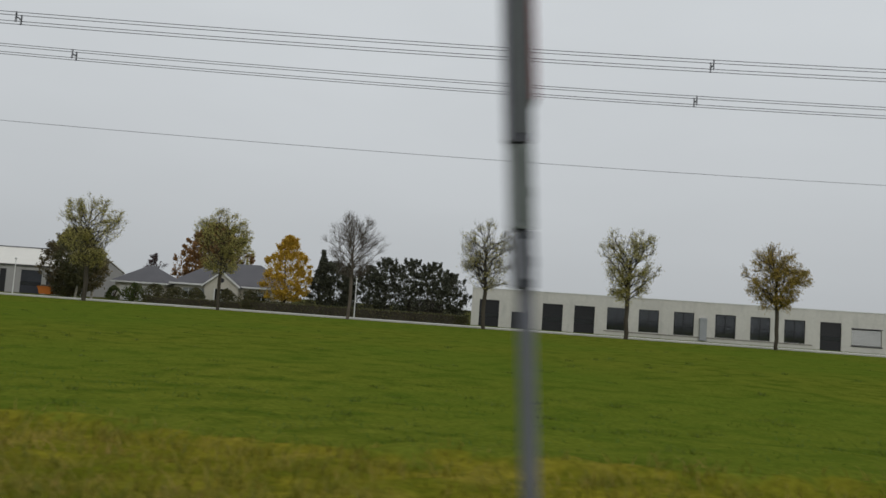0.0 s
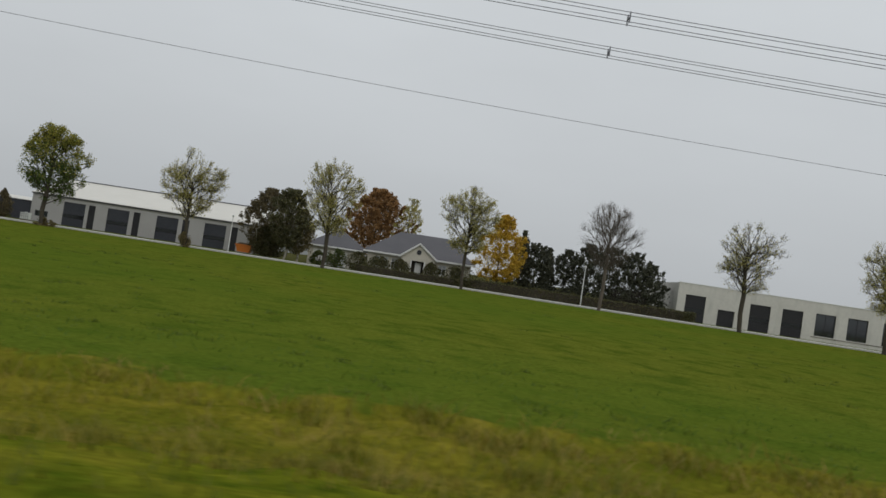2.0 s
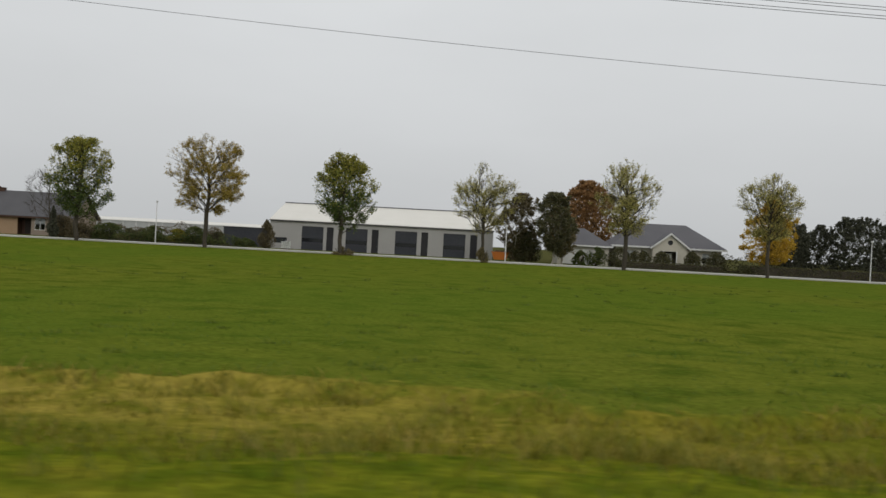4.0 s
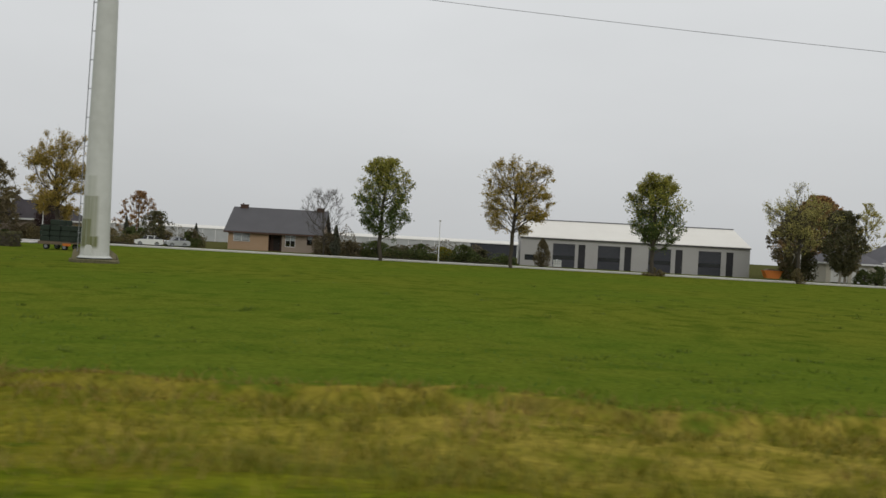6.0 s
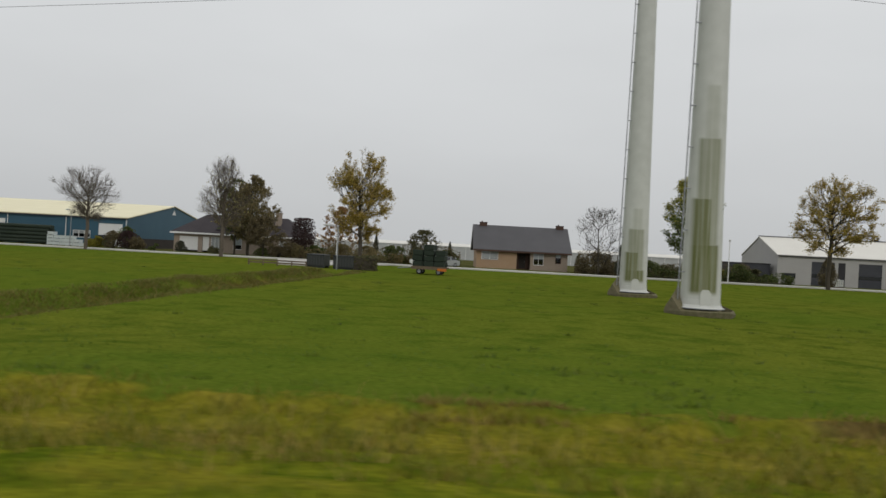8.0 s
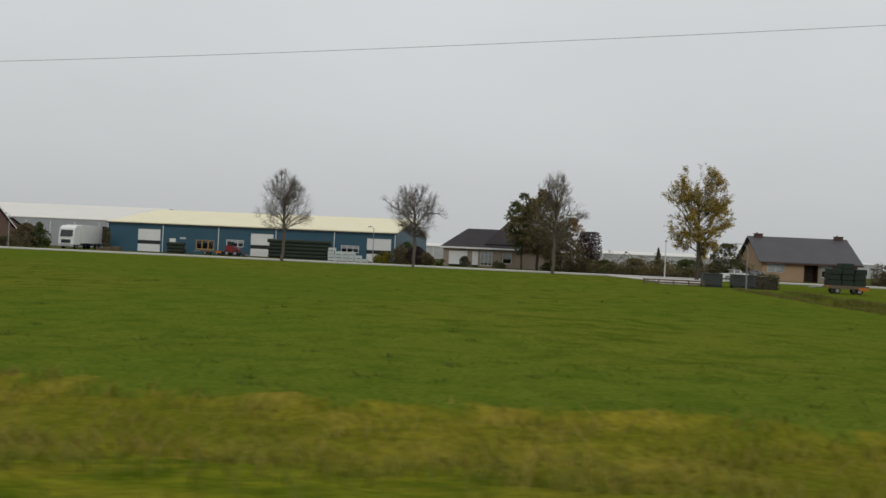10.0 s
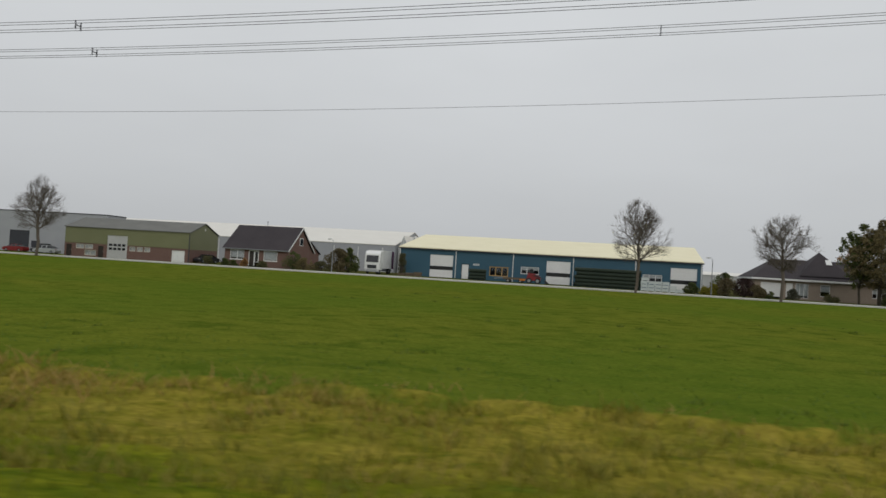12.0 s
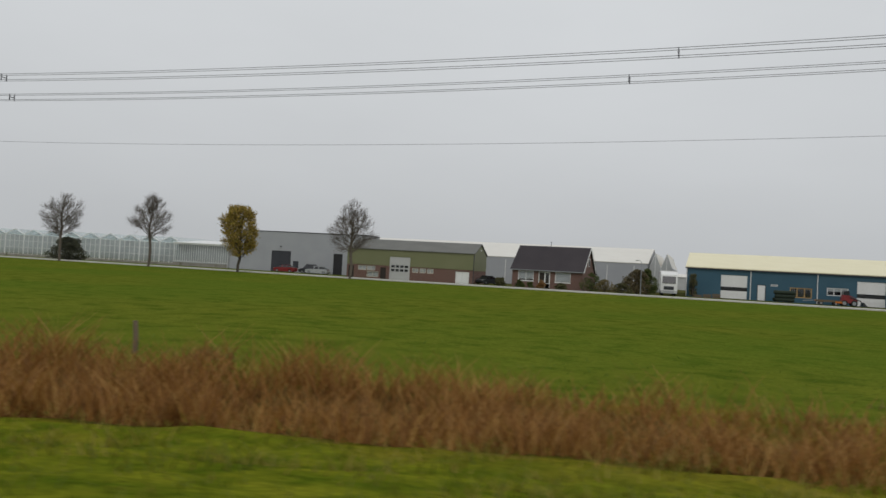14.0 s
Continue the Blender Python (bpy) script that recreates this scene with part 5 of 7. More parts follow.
def glasshouse():
    t = thing("greenhouse", at(-374.5, 111.0, 0, 8.5), "glass greenhouse with pointed bays and white frames", "greenhouse")
    bays, w, h = 17, 4.6, 4.65
    x0 = -48.0
    D = 40
    frame_s, glass_s, gut = Shape(), Shape(), Shape()
    for i in range(bays):
        a = x0 + i * w
        b = a + w
        m = (a + b) / 2
        frame_s.box(a - 0.07, a + 0.07, -0.08, 0.06, 0, h)
        for k in range(1, 4):
            xm = a + w * k / 4
            frame_s.box(xm - 0.03, xm + 0.03, -0.05, 0.03, 0, h)
        for z in (0.5, 1.9, 3.3):
            frame_s.box(a + 0.07, b - 0.07, -0.045, 0.02, z - 0.03, z + 0.03)
        for p, q in (((a, h), (m, h + 1.15)), ((m, h + 1.15), (b, h))):
            frame_s.slab([(p[0], -0.06, p[1] + 0.09), (q[0], -0.06, q[1] + 0.09), (q[0], 0.06, q[1] + 0.09), (p[0], 0.06, p[1] + 0.09)], 0.10)
            glass_s.slab([(p[0], 0.07, p[1] + 0.03), (q[0], 0.07, q[1] + 0.03), (q[0], D, q[1] + 0.03), (p[0], D, p[1] + 0.03)], 0.02)
        glass_s.prism([(a + 0.01, 0.0), (b - 0.01, 0.0), (b - 0.01, h), (m, h + 1.1), (a + 0.01, h)], 0.02, 0.03)
        gut.box(a - 0.1, a + 0.1, -0.05, D, h - 0.05, h + 0.04)
    part("frame", frame_s, M_white, t)
    part("gutters", gut, M_white, t)
    g = part("glazing", glass_s, M_hothouse, t)
    g.visible_shadow = False
    part("screen", Shape().box(x0 + 0.2, x0 + bays * w - 0.2, 3.0, 3.05, 0.6, h - 0.1), M_screen, t, "pale inner screen")
    part("plinth", Shape().box(x0, x0 + bays * w, -0.12, -0.085, -0.4, 0.45), M_concrete, t)
    a = thing("greenhouse", at(-345.9, 115.2, 0, 8.5), "lower glass-fronted shed with white glazing bars", "greenhouse")
    s = Shape()
    for i in range(25):
        s.box(i * 0.5 - 0.03, i * 0.5 + 0.03, -0.04, 0.04, 0, 4.55)
    s.box(0, 12, -0.06, -0.041, 4.4, 4.6).box(0, 12, -0.06, -0.041, 0.9, 1.0)
    part("frame", s, M_white, a)
    g = part("glazing", Shape().box(0, 12, 0.05, 0.06, 0, 4.5), M_hothouse, a)
    g.visible_shadow = False
    part("roof", Shape().slab([(-0.2, -0.2, 4.75), (12.2, -0.2, 4.75), (12.2, 12, 5.6), (-0.2, 12, 5.6)], 0.15), M_white, a)
    part("screen", Shape().box(0.2, 11.8, 1.5, 1.55, 0, 4.4), M_screen, a, "grey inner screen")
    part("plinth", Shape().box(0, 12, -0.1, -0.061, -0.4, 0.7), M_concrete, a)


M_screen = mat("shade_screen", (0.34, 0.35, 0.34), (0.44, 0.45, 0.44), rough=0.9, ribs=("X", 2.0))


def gabled_house():
    t = thing("house", at(-41.6, 115.0, 0.3, -2), "cream house with a grey hipped roof and gabled porch", "house")
    L, D = 15.4, 10.5
    holes = [(1.2, 3.1, 0.8, 2.3), (3.6, 4.6, 0.8, 2.3), (10.6, 11.8, 0.8, 2.3), (12.6, 14.0, 0.8, 2.3)]
    part("front_wall", Shape().wall(0, L, -0.6, 2.8, 0, 0.25, holes), M_offwhite, t)
    part("back_wall", Shape().wall(0, L, -0.6, 2.8, D - 0.25, 0.25), M_offwhite, t)
    part("side_wall", Shape().box(0, 0.25, 0.25, D - 0.25, -0.6, 2.8), M_offwhite, t)
    part("side_wall", Shape().box(L - 0.25, L, 0.25, D - 0.25, -0.6, 2.8), M_offwhite, t)
    hip_roof(t, -0.6, L + 0.6, -0.6, D + 0.6, 2.98, 6.5, M_tilegrey, inset=4.6)
    fascia(t, -0.64, L + 0.64, -0.64, D + 0.5, 2.72, 2.96, M_white)
    # porch gable
    g0, g1, gz, gp, yf = 4.9, 10.3, 2.9, 4.85, -1.3
    gm = (g0 + g1) / 2
    porch_hole = (gm - 0.95, gm + 0.95, -0.6, 2.35)
    part("porch_wall", Shape().wall(g0 + 0.2, g1 - 0.2, -0.6, gz, yf, 0.2, [porch_hole]), M_offwhite, t)
    part("porch_gable", Shape().prism([(g0 + 0.2, gz), (g1 - 0.2, gz), (gm, gp - 0.15)], yf, yf + 0.2), M_offwhite, t)
    part("porch_side", Shape().box(g0 + 0.2, g0 + 0.4, yf + 0.2, -0.004, -0.6, gz).box(g1 - 0.4, g1 - 0.2, yf + 0.2, -0.004, -0.6, gz), M_offwhite, t)
    r, b = Shape(), Shape()
    for p, q in (((g0 - 0.2, gz - 0.25), (gm, gp)), ((gm, gp), (g1 + 0.2, gz - 0.25))):
        r.slab([(p[0], yf - 0.3, p[1] + 0.14), (q[0], yf - 0.3, q[1] + 0.14), (q[0], 4.2, q[1] + 0.14), (p[0], 4.2, p[1] + 0.14)], 0.13)
        b.slab([(p[0], yf - 0.36, p[1] + 0.18), (q[0], yf - 0.36, q[1] + 0.18), (q[0], yf - 0.305, q[1] + 0.18), (p[0], yf - 0.305, p[1] + 0.18)], 0.28)
    part("porch_roof", r, M_tilegrey, t)
    part("bargeboard", b, M_white, t)
    part("round_window", Shape().tube([(gm, yf - 0.04, 3.65), (gm, yf - 0.003, 3.65)], 0.36, 16), M_strip, t, "small round gable window")
    part("porch_back", Shape().box(g0 + 0.45, g1 - 0.45, -0.35, -0.31, -0.6, 2.8), M_darkwood, t)
    plain_door(t, gm - 0.4, gm + 0.5, -0.1, 2.1, -0.45, M_white, "white front door")
    for x in (porch_hole[0] - 0.12, porch_hole[1] - 0.06):
        part("porch_post", Shape().box(x, x + 0.18, yf - 0.1, yf - 0.004, -0.6, 2.4), M_white, t)
    for h in holes:
        window(t, *h, 0.08, M_white, bars=1, blind_or_dark_sheet=(M_curtain, 0.4), sill=M_white)
    # added dark sheet, room darkness below the curtains
    part("interior_shade_sheet", Shape().box(0.3, L - 0.3, 3.0, 3.05, -0.5, 2.7), M_darkwood, t)
    # garage wing
    a = thing("garage", at(-50.2, 114.2, 0.3, -2), "cream double garage with a grey hipped roof", "garage")
    gh = [(0.7, 3.1, -0.6, 2.05), (3.6, 5.8, -0.6, 2.05)]
    part("front_wall", Shape().wall(0, 7.4, -0.6, 2.5, 0, 0.22, gh), M_offwhite, a)
    part("side_wall", Shape().box(0, 0.22, 0.22, 7.5, -0.6, 2.5), M_offwhite, a)
    part("side_wall", Shape().box(7.18, 7.4, 0.22, 7.5, -0.6, 2.5), M_offwhite, a)
    part("back_wall", Shape().box(0.22, 7.18, 7.28, 7.5, -0.6, 2.5), M_offwhite, a)
    hip_roof(a, -0.5, 7.9, -0.5, 8.0, 2.66, 5.2, M_tilegrey, inset=3.7)
    fascia(a, -0.54, 7.94, -0.54, 7.9, 2.42, 2.64, M_white)
    for x0, x1, z0, z1 in gh:
        sectional_door(a, x0, x1, -0.2, z1, 0.08, M_white, 5, label="white garage door")


def far_white_hall():
    t = thing("storage_hall", at(-330, 143, 0, 1), "large white-roofed storage hall with a lavender grey wall", "building")
    gable_shell(t, 75.6, 30, 5.5, 9.0, M_palegrey, M_whiteroof, over=0.1)
    for i in range(14):
        part("downpipe", Shape().box(4 + i * 5.3, 4.12 + i * 5.3, -0.1, -0.003, 0, 5.0), M_white, t)


def pointed_sheds():
    t = thing("greenhouse", at(-254.2, 146, 0, 1), "white-framed greenhouse end with two steep pointed gables", "greenhouse")
    for i in range(2):
        a, b = i * 2.2, i * 2.2 + 2.16
        m = (a + b) / 2
        part("gable", Shape().prism([(a, 0), (b, 0), (b, 4.9), (m, 7.7), (a, 4.9)], 0, 0.05), M_screen, t)
        s = Shape()
        for p, q in (((a, 4.9), (m, 7.7)), ((m, 7.7), (b, 4.9))):
            s.slab([(p[0], -0.06, p[1] + 0.12), (q[0], -0.06, q[1] + 0.12), (q[0], -0.003, q[1] + 0.12), (p[0], -0.003, p[1] + 0.12)], 0.24)
        s.box(m - 0.05, m + 0.05, -0.06, -0.003, 0, 7.4)
        part("gable_frame", s, M_white, t)
        r = Shape()
        for p, q in (((a, 4.9), (m, 7.7)), ((m, 7.7), (b, 4.9))):
            r.slab([(p[0], 0.06, p[1] + 0.1), (q[0], 0.06, q[1] + 0.1), (q[0], 26, q[1] + 0.1), (p[0], 26, p[1] + 0.1)], 0.06)
        part("roof", r, M_whiteroof, t)
    part("side_wall", Shape().box(4.3, 4.36, 0.06, 26, 0, 4.85), M_screen, t)


white_hall()
pointed_sheds()
grey_garages()
bungalow()
hipped_house()
blue_hall()
brick_house()
green_hall()
grey_hall()
glasshouse()
gabled_house()
far_white_hall()


# ---- the high-voltage line ----
M_pylon = mat("pylon_steel", (0.56, 0.565, 0.53), (0.48, 0.485, 0.45), rough=0.55, grain=1.5, blotch=0.25, bump=0.05)


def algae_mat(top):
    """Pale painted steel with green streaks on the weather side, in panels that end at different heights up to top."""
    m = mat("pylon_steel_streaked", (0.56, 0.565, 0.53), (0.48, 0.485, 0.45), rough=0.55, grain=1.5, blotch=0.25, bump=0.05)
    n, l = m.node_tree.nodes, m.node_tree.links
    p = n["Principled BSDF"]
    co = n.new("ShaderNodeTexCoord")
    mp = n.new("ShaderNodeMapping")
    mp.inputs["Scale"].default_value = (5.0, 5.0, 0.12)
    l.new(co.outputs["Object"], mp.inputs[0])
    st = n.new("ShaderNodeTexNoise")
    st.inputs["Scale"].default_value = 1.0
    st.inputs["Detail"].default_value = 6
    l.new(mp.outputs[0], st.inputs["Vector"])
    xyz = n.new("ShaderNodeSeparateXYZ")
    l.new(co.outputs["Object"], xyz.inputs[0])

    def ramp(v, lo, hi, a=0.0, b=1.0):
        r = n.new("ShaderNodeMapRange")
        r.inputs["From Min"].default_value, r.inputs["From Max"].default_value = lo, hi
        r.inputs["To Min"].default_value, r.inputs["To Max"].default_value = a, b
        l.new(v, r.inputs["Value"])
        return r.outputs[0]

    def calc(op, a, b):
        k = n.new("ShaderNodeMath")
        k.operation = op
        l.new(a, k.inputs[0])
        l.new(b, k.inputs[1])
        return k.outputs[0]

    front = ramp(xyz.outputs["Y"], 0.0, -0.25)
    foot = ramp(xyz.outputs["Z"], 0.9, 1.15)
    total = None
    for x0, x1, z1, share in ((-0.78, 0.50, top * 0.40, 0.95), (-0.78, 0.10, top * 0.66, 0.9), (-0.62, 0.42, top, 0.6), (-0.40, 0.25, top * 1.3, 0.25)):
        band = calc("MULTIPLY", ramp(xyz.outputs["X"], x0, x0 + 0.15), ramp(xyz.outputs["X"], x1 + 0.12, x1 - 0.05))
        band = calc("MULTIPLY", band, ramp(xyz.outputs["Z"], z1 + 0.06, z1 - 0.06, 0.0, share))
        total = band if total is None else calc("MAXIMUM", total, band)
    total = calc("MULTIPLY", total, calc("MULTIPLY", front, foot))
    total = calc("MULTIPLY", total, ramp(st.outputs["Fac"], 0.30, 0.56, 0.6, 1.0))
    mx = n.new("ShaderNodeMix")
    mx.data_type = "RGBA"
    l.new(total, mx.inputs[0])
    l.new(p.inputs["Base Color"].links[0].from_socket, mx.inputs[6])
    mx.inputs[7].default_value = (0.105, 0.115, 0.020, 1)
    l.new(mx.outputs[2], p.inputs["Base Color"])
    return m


M_moss = mat("mossy_concrete", (0.17, 0.145, 0.09), (0.085, 0.082, 0.036), rough=0.95, grain=5)


def pylon(x, y, stained):
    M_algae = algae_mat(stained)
    t = thing("pylon", at(x, y, -0.27), "tall tapered white-grey tubular pylon with green algae streaks", "pylon", "bipole pylon")
    def rad(z):
        return 0.94 - 0.0148 * z
    low = Shape().tube([(0, 0, z) for z in (0.34, 0.40, 0.50, 0.75)], [1.12, 1.03, 0.96, 0.93], 28)
    part("foot", low, M_pylon, t)
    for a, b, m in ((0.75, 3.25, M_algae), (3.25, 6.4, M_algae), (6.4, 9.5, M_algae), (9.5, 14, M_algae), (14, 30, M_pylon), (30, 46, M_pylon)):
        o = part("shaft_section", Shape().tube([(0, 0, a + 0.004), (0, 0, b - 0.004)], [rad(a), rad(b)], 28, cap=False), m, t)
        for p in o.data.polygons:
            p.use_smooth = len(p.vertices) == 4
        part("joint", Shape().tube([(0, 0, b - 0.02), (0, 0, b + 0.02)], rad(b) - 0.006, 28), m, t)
    part("rail", Shape().tube([(-1.12, -0.25, 0.7), (-1.12 + 0.0148 * 45, -0.25, 45)], 0.035, 6), M_steel, t, "climbing rail")
    for k in range(22):
        z = 2.0 + k * 2.0
        part("clip", Shape().box(-1.10 + 0.0148 * z, -rad(z) * 0.9, -0.29, -0.21, z, z + 0.05), M_steel, t)
    slab = Shape().tube([(0, 0, -0.2), (0.02, 0, 0.10), (-0.02, 0.03, 0.26), (0, 0, 0.30)], [1.66, 1.70, 1.64, 1.52], 8)
    part("footing", slab, M_moss, t, "mossy octagonal concrete footing")
    part("flange", Shape().tube([(0, 0, 0.30), (0, 0, 0.34)], 1.16, 28), M_steel, t)
    hatch = Shape().prism_x([(-0.25, 0.5), (0.25, 0.5), (0.25, 1.05), (0.14, 1.22), (-0.14, 1.22), (-0.25, 1.05)], -0.03, 0.03)
    h = part("hatch", hatch, M_pylon, t)
    h.matrix_basis = Matrix.Rotation(radians(-90), 4, "Z") @ Matrix.Translation((0.935, 0, 0))
    return t


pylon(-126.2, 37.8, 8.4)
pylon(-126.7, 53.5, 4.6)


def conductor(name, right, left, gap, label, r, marks=()):
    """Wires sagging on both sides of the pylons. right, left: for each span a point x, y there and its drift, z there, its slope and curvature; gap: spacing within the bundle; marks: where the spacers sit."""
    t = thing(name, at(0, 0), label, "power line")
    offs = [(0, 0)] if not gap else [(-gap / 2, -gap / 2), (gap / 2, -gap / 2), (-gap / 2, gap / 2), (gap / 2, gap / 2)]
    xt = -126.4

    def hang(span, x):
        x0, y, veer, z, slope, bend = span
        d = x - x0
        return np.array((y + veer * d, z + slope * d + bend * d * d))

    top = (hang(right, xt) + hang(left, xt)) / 2

    def point(x):
        span = right if x > xt else left
        near = max(0.0, 1 - abs(x - xt) / 60) ** 2
        return hang(span, x) + (top - hang(span, xt)) * near

    for dy, dz in offs:
        pts = []
        for x in np.arange(-420, 171, 5.0):
            y, z = point(x)
            pts.append((x, y + dy, z + dz))
        part("wire", Shape().tube(pts, r, 5), M_wire, t)
    for x in marks:
        y, z = point(x)
        g = gap / 2 + 0.03
        s = Shape()
        s.box(x - 0.03, x + 0.03, y - g, y - g + 0.06, z - g, z + g).box(x - 0.03, x + 0.03, y + g - 0.06, y + g, z - g, z + g)
        s.box(x - 0.025, x + 0.025, y - g + 0.06, y + g - 0.06, z - 0.03, z + 0.03)
        part("spacer", s, M_wire, t)
    y, z = point(xt)
    py = 37.8 if abs(y - 37.8) < abs(y - 53.5) else 53.5
    part("insulator", Shape().tube([(xt, py, z + 0.9), (xt, y, z)], 0.07, 8), M_steel, t)
    return t


def spacer_marks(first):
    """Spacers on the right span, every 37.3 m."""
    return [first + 37.3 * i for i in range(-2, 5)]


conductor("conductor_bundle", (0, 40.16, 0.0091, 15.87, 0.0014, 0.000328), (-240, 35.58, 0.0018, 16.27, 0.0141, 0.000335), 0.5, "four-wire conductor bundle with spacers, sagging over the meadow", 0.018, spacer_marks(-24.2) + [-187.1, -243.2, -299.3, -355.4])
conductor("conductor_bundle", (0, 44.48, -0.042, 15.24, -0.0198, 0.00033), (-240, 42.32, 0.0649, 16.55, 0.0368, 0.000344), 0.5, "four-wire conductor bundle with spacers, farther from the road", 0.018, spacer_marks(-23.9) + [-166.0, -206.4, -246.9, -301.6, -356.0])
conductor("conductor_bundle", (2, 40.2, 0.004, 22.0, 0, 0.00036), (-260, 36.5, 0.0, 24.0, 0, 0.00034), 0.5, "upper four-wire conductor bundle with spacers", 0.018, spacer_marks(-24.2) + [-187.0, -243.0, -299.0])
conductor("earth_wire", (0, 41.44, 0.0175, 10.34, -0.0039, 0.000333), (-240, 41.3, 0.0339, 11.85, 0.0232, 0.000332), 0, "single thin wire hanging below the conductor bundles", 0.012)


# ---- gardens, hedges and other trees ----
G0 = 0.1
# round the cream house
make_tree(101, (-22.8, 105.8, G0), 10.2, 7.0, 1.6, M_bark, L_gold, n_tip=260, n_leaf=24000, leaf=0.23, twigs=3, shape="egg", clump=0.12, lumps=0.0, wave=0.3, label="dense golden yellow maple beside a hedge", trunk_r=0.16, twig_len=0.6)
make_tree(102, (-42.4, 136.0, G0), 13.9, 11.6, 2.4, M_bark, L_rust, n_tip=420, n_leaf=36000, leaf=0.40, twigs=3, shape="dome", clump=0.12, lumps=0.0, wave=0.4, label="broad russet beech behind a house", trunk_r=0.3, twig_len=0.8)
make_tree(103, (-36.8, 131.0, G0), 12.6, 5.4, 3.5, M_bark, L_olive, n_tip=320, n_leaf=4600, leaf=0.22, twigs=5, label="pale olive garden tree behind a house", trunk_r=0.15)
for i, (x, y, h, w, lv, nl) in enumerate(((-52.0, 106.0, 9.3, 5.2, L_hedge, 15000), (-56.0, 111.0, 9.3, 6.2, L_hedgebrown, 16000), (-50.6, 107.6, 6.8, 3.4, L_brown, 6000))):
    make_tree(104 + i, (x, y, G0), h, w, (1.9, 0.5, 1.0)[i], M_birchbark, lv, n_tip=360, n_leaf=nl, leaf=0.27, twigs=5, shape="oval", clump=0.15, lumps=0.2, wave=0.5, label="dark loose garden tree with a pale trunk", group="dark garden trees", trunk_r=0.15, lean=0.06 - 0.05 * i)
EVER = "evergreen group"
for i, (x, y, h, w, sh) in enumerate(((-19.2, 113, 9.0, 4.6, "cone"), (-17.2, 112, 7.4, 4.2, "oval"), (-15.2, 113, 7.0, 3.4, "cone"), (-12.4, 114, 7.2, 5.6, "dome"), (-9.4, 112, 8.4, 6.6, "dome"), (-6.0, 113, 8.6, 7.2, "dome"), (-2.8, 112, 8.2, 6.8, "dome"), (-0.2, 113, 6.8, 5.4, "dome"))):
    make_tree(110 + i, (x, y, G0), h, w * (1.0 if sh == "cone" else 1.25), 0.2, M_bark, L_dark, n_tip=140, n_leaf=14000, leaf=0.25, twigs=2, shape=sh, clump=0.1, lumps=0.0, wave=0.25 if sh == "cone" else 0.3, grit=0.6, label="dark evergreen in a dense group behind a hedge", group=EVER, trunk_r=0.14, twig_len=0.7)
make_bush(121, (-12.8, 101.2, G0), (30, 1.4, 1.25), L_hedge, n=12150, leaf=0.2, label="long low clipped dark hedge along the road", name="hedge", category="hedge", box=True, rz=-6)
make_bush(122, (-35.5, 107.5, G0), (15.0, 1.1, 0.9), L_hedge, n=5400, leaf=0.18, label="low clipped hedge in a front garden", name="hedge", category="hedge", box=True, rz=-2)
for i, (x, y, wx, h, lv) in enumerate(((-45.4, 109.5, 3.2, 2.6, L_bush), (-42.2, 109.2, 3.6, 2.7, L_hedge), (-39.4, 109.4, 3.2, 2.6, L_hedge), (-36.2, 109.2, 2.8, 2.6, L_hedge), (-32.0, 109.6, 2.6, 2.7, L_hedge), (-28.7, 109.4, 3.6, 2.6, L_hedge), (-47.8, 108.5, 2.2, 2.0, L_bush))):
    make_bush(130 + i, (x, y, G0), (wx, wx * 0.8, h), lv, n=2565, leaf=0.2, label="rounded clipped evergreen shrub in a front garden", group="clipped garden shrubs", lumps=0.1)
make_bush(140, (-55.6, 111.0, G0), (5.0, 4.0, 4.6), L_hedge, n=5400, leaf=0.28, label="tall dark shrub beside a garage hall", lumps=0.2)
make_bush(141, (-91.4, 107.5, G0), (2.6, 2.2, 3.9), L_hedgebrown, n=5200, leaf=0.17, label="upright dark brown shrub in front of a grey hall", shape="egg", lumps=0.3)
make_tree(144, (-61.3, 157.6, G0), 8.9, 4.6, 3.0, M_bark, L_plum, n_tip=200, n_leaf=2600, leaf=0.26, twigs=5, shape="dome", label="dark half-bare tree rising behind a garage hall", trunk_r=0.13)
make_bush(143, (-62.0, 94.6, 0.0), (1.7, 1.5, 1.9), L_brown, n=1600, leaf=0.16, label="brown shoots round the foot of a roadside tree")
make_bush(142, (-79.1, 94.6, 0.0), (2.6, 2.0, 1.0), L_brown, n=1485, leaf=0.18, label="low brown growth round a roadside tree")
# between the garage hall and the bungalow
for i, (x, y, wx, h, lv) in enumerate(((-118.6, 110.5, 4.6, 2.2, L_hedgebrown), (-115.0, 111.5, 5.0, 2.4, L_bush), (-111.4, 112.5, 5.0, 2.0, L_hedge), (-108.4, 111.0, 4.0, 2.3, L_bush), (-105.4, 112.0, 4.2, 2.0, L_lime), (-102.4, 110.8, 4.4, 2.5, L_bush), (-99.4, 112.0, 3.6, 1.9, L_hedge), (-121.4, 110.6, 4.4, 3.2, L_hedgebrown), (-96.6, 116.0, 3.2, 1.2, L_bush))):
    make_bush(150 + i, (x, y, G0), (wx, wx * 0.8, h), lv, n=2700, leaf=0.22, label="loose garden shrub in green and brown", group="shrub belt", lumps=0.4)
make_tree(161, (-122.0, 108.5, G0), 8.9, 7.6, 1.8, M_bark, None, n_tip=420, n_leaf=0, twigs=7, shape="vase", label="bare garden tree beside a bungalow", trunk_r=0.13, twig_len=0.8)
make_bush(162, (-119.6, 104.6, G0), (2.2, 2.0, 4.2), L_dark, n=2430, leaf=0.22, label="dark upright garden conifer", name="conifer", category="tree", shape="cone", lumps=0.15)
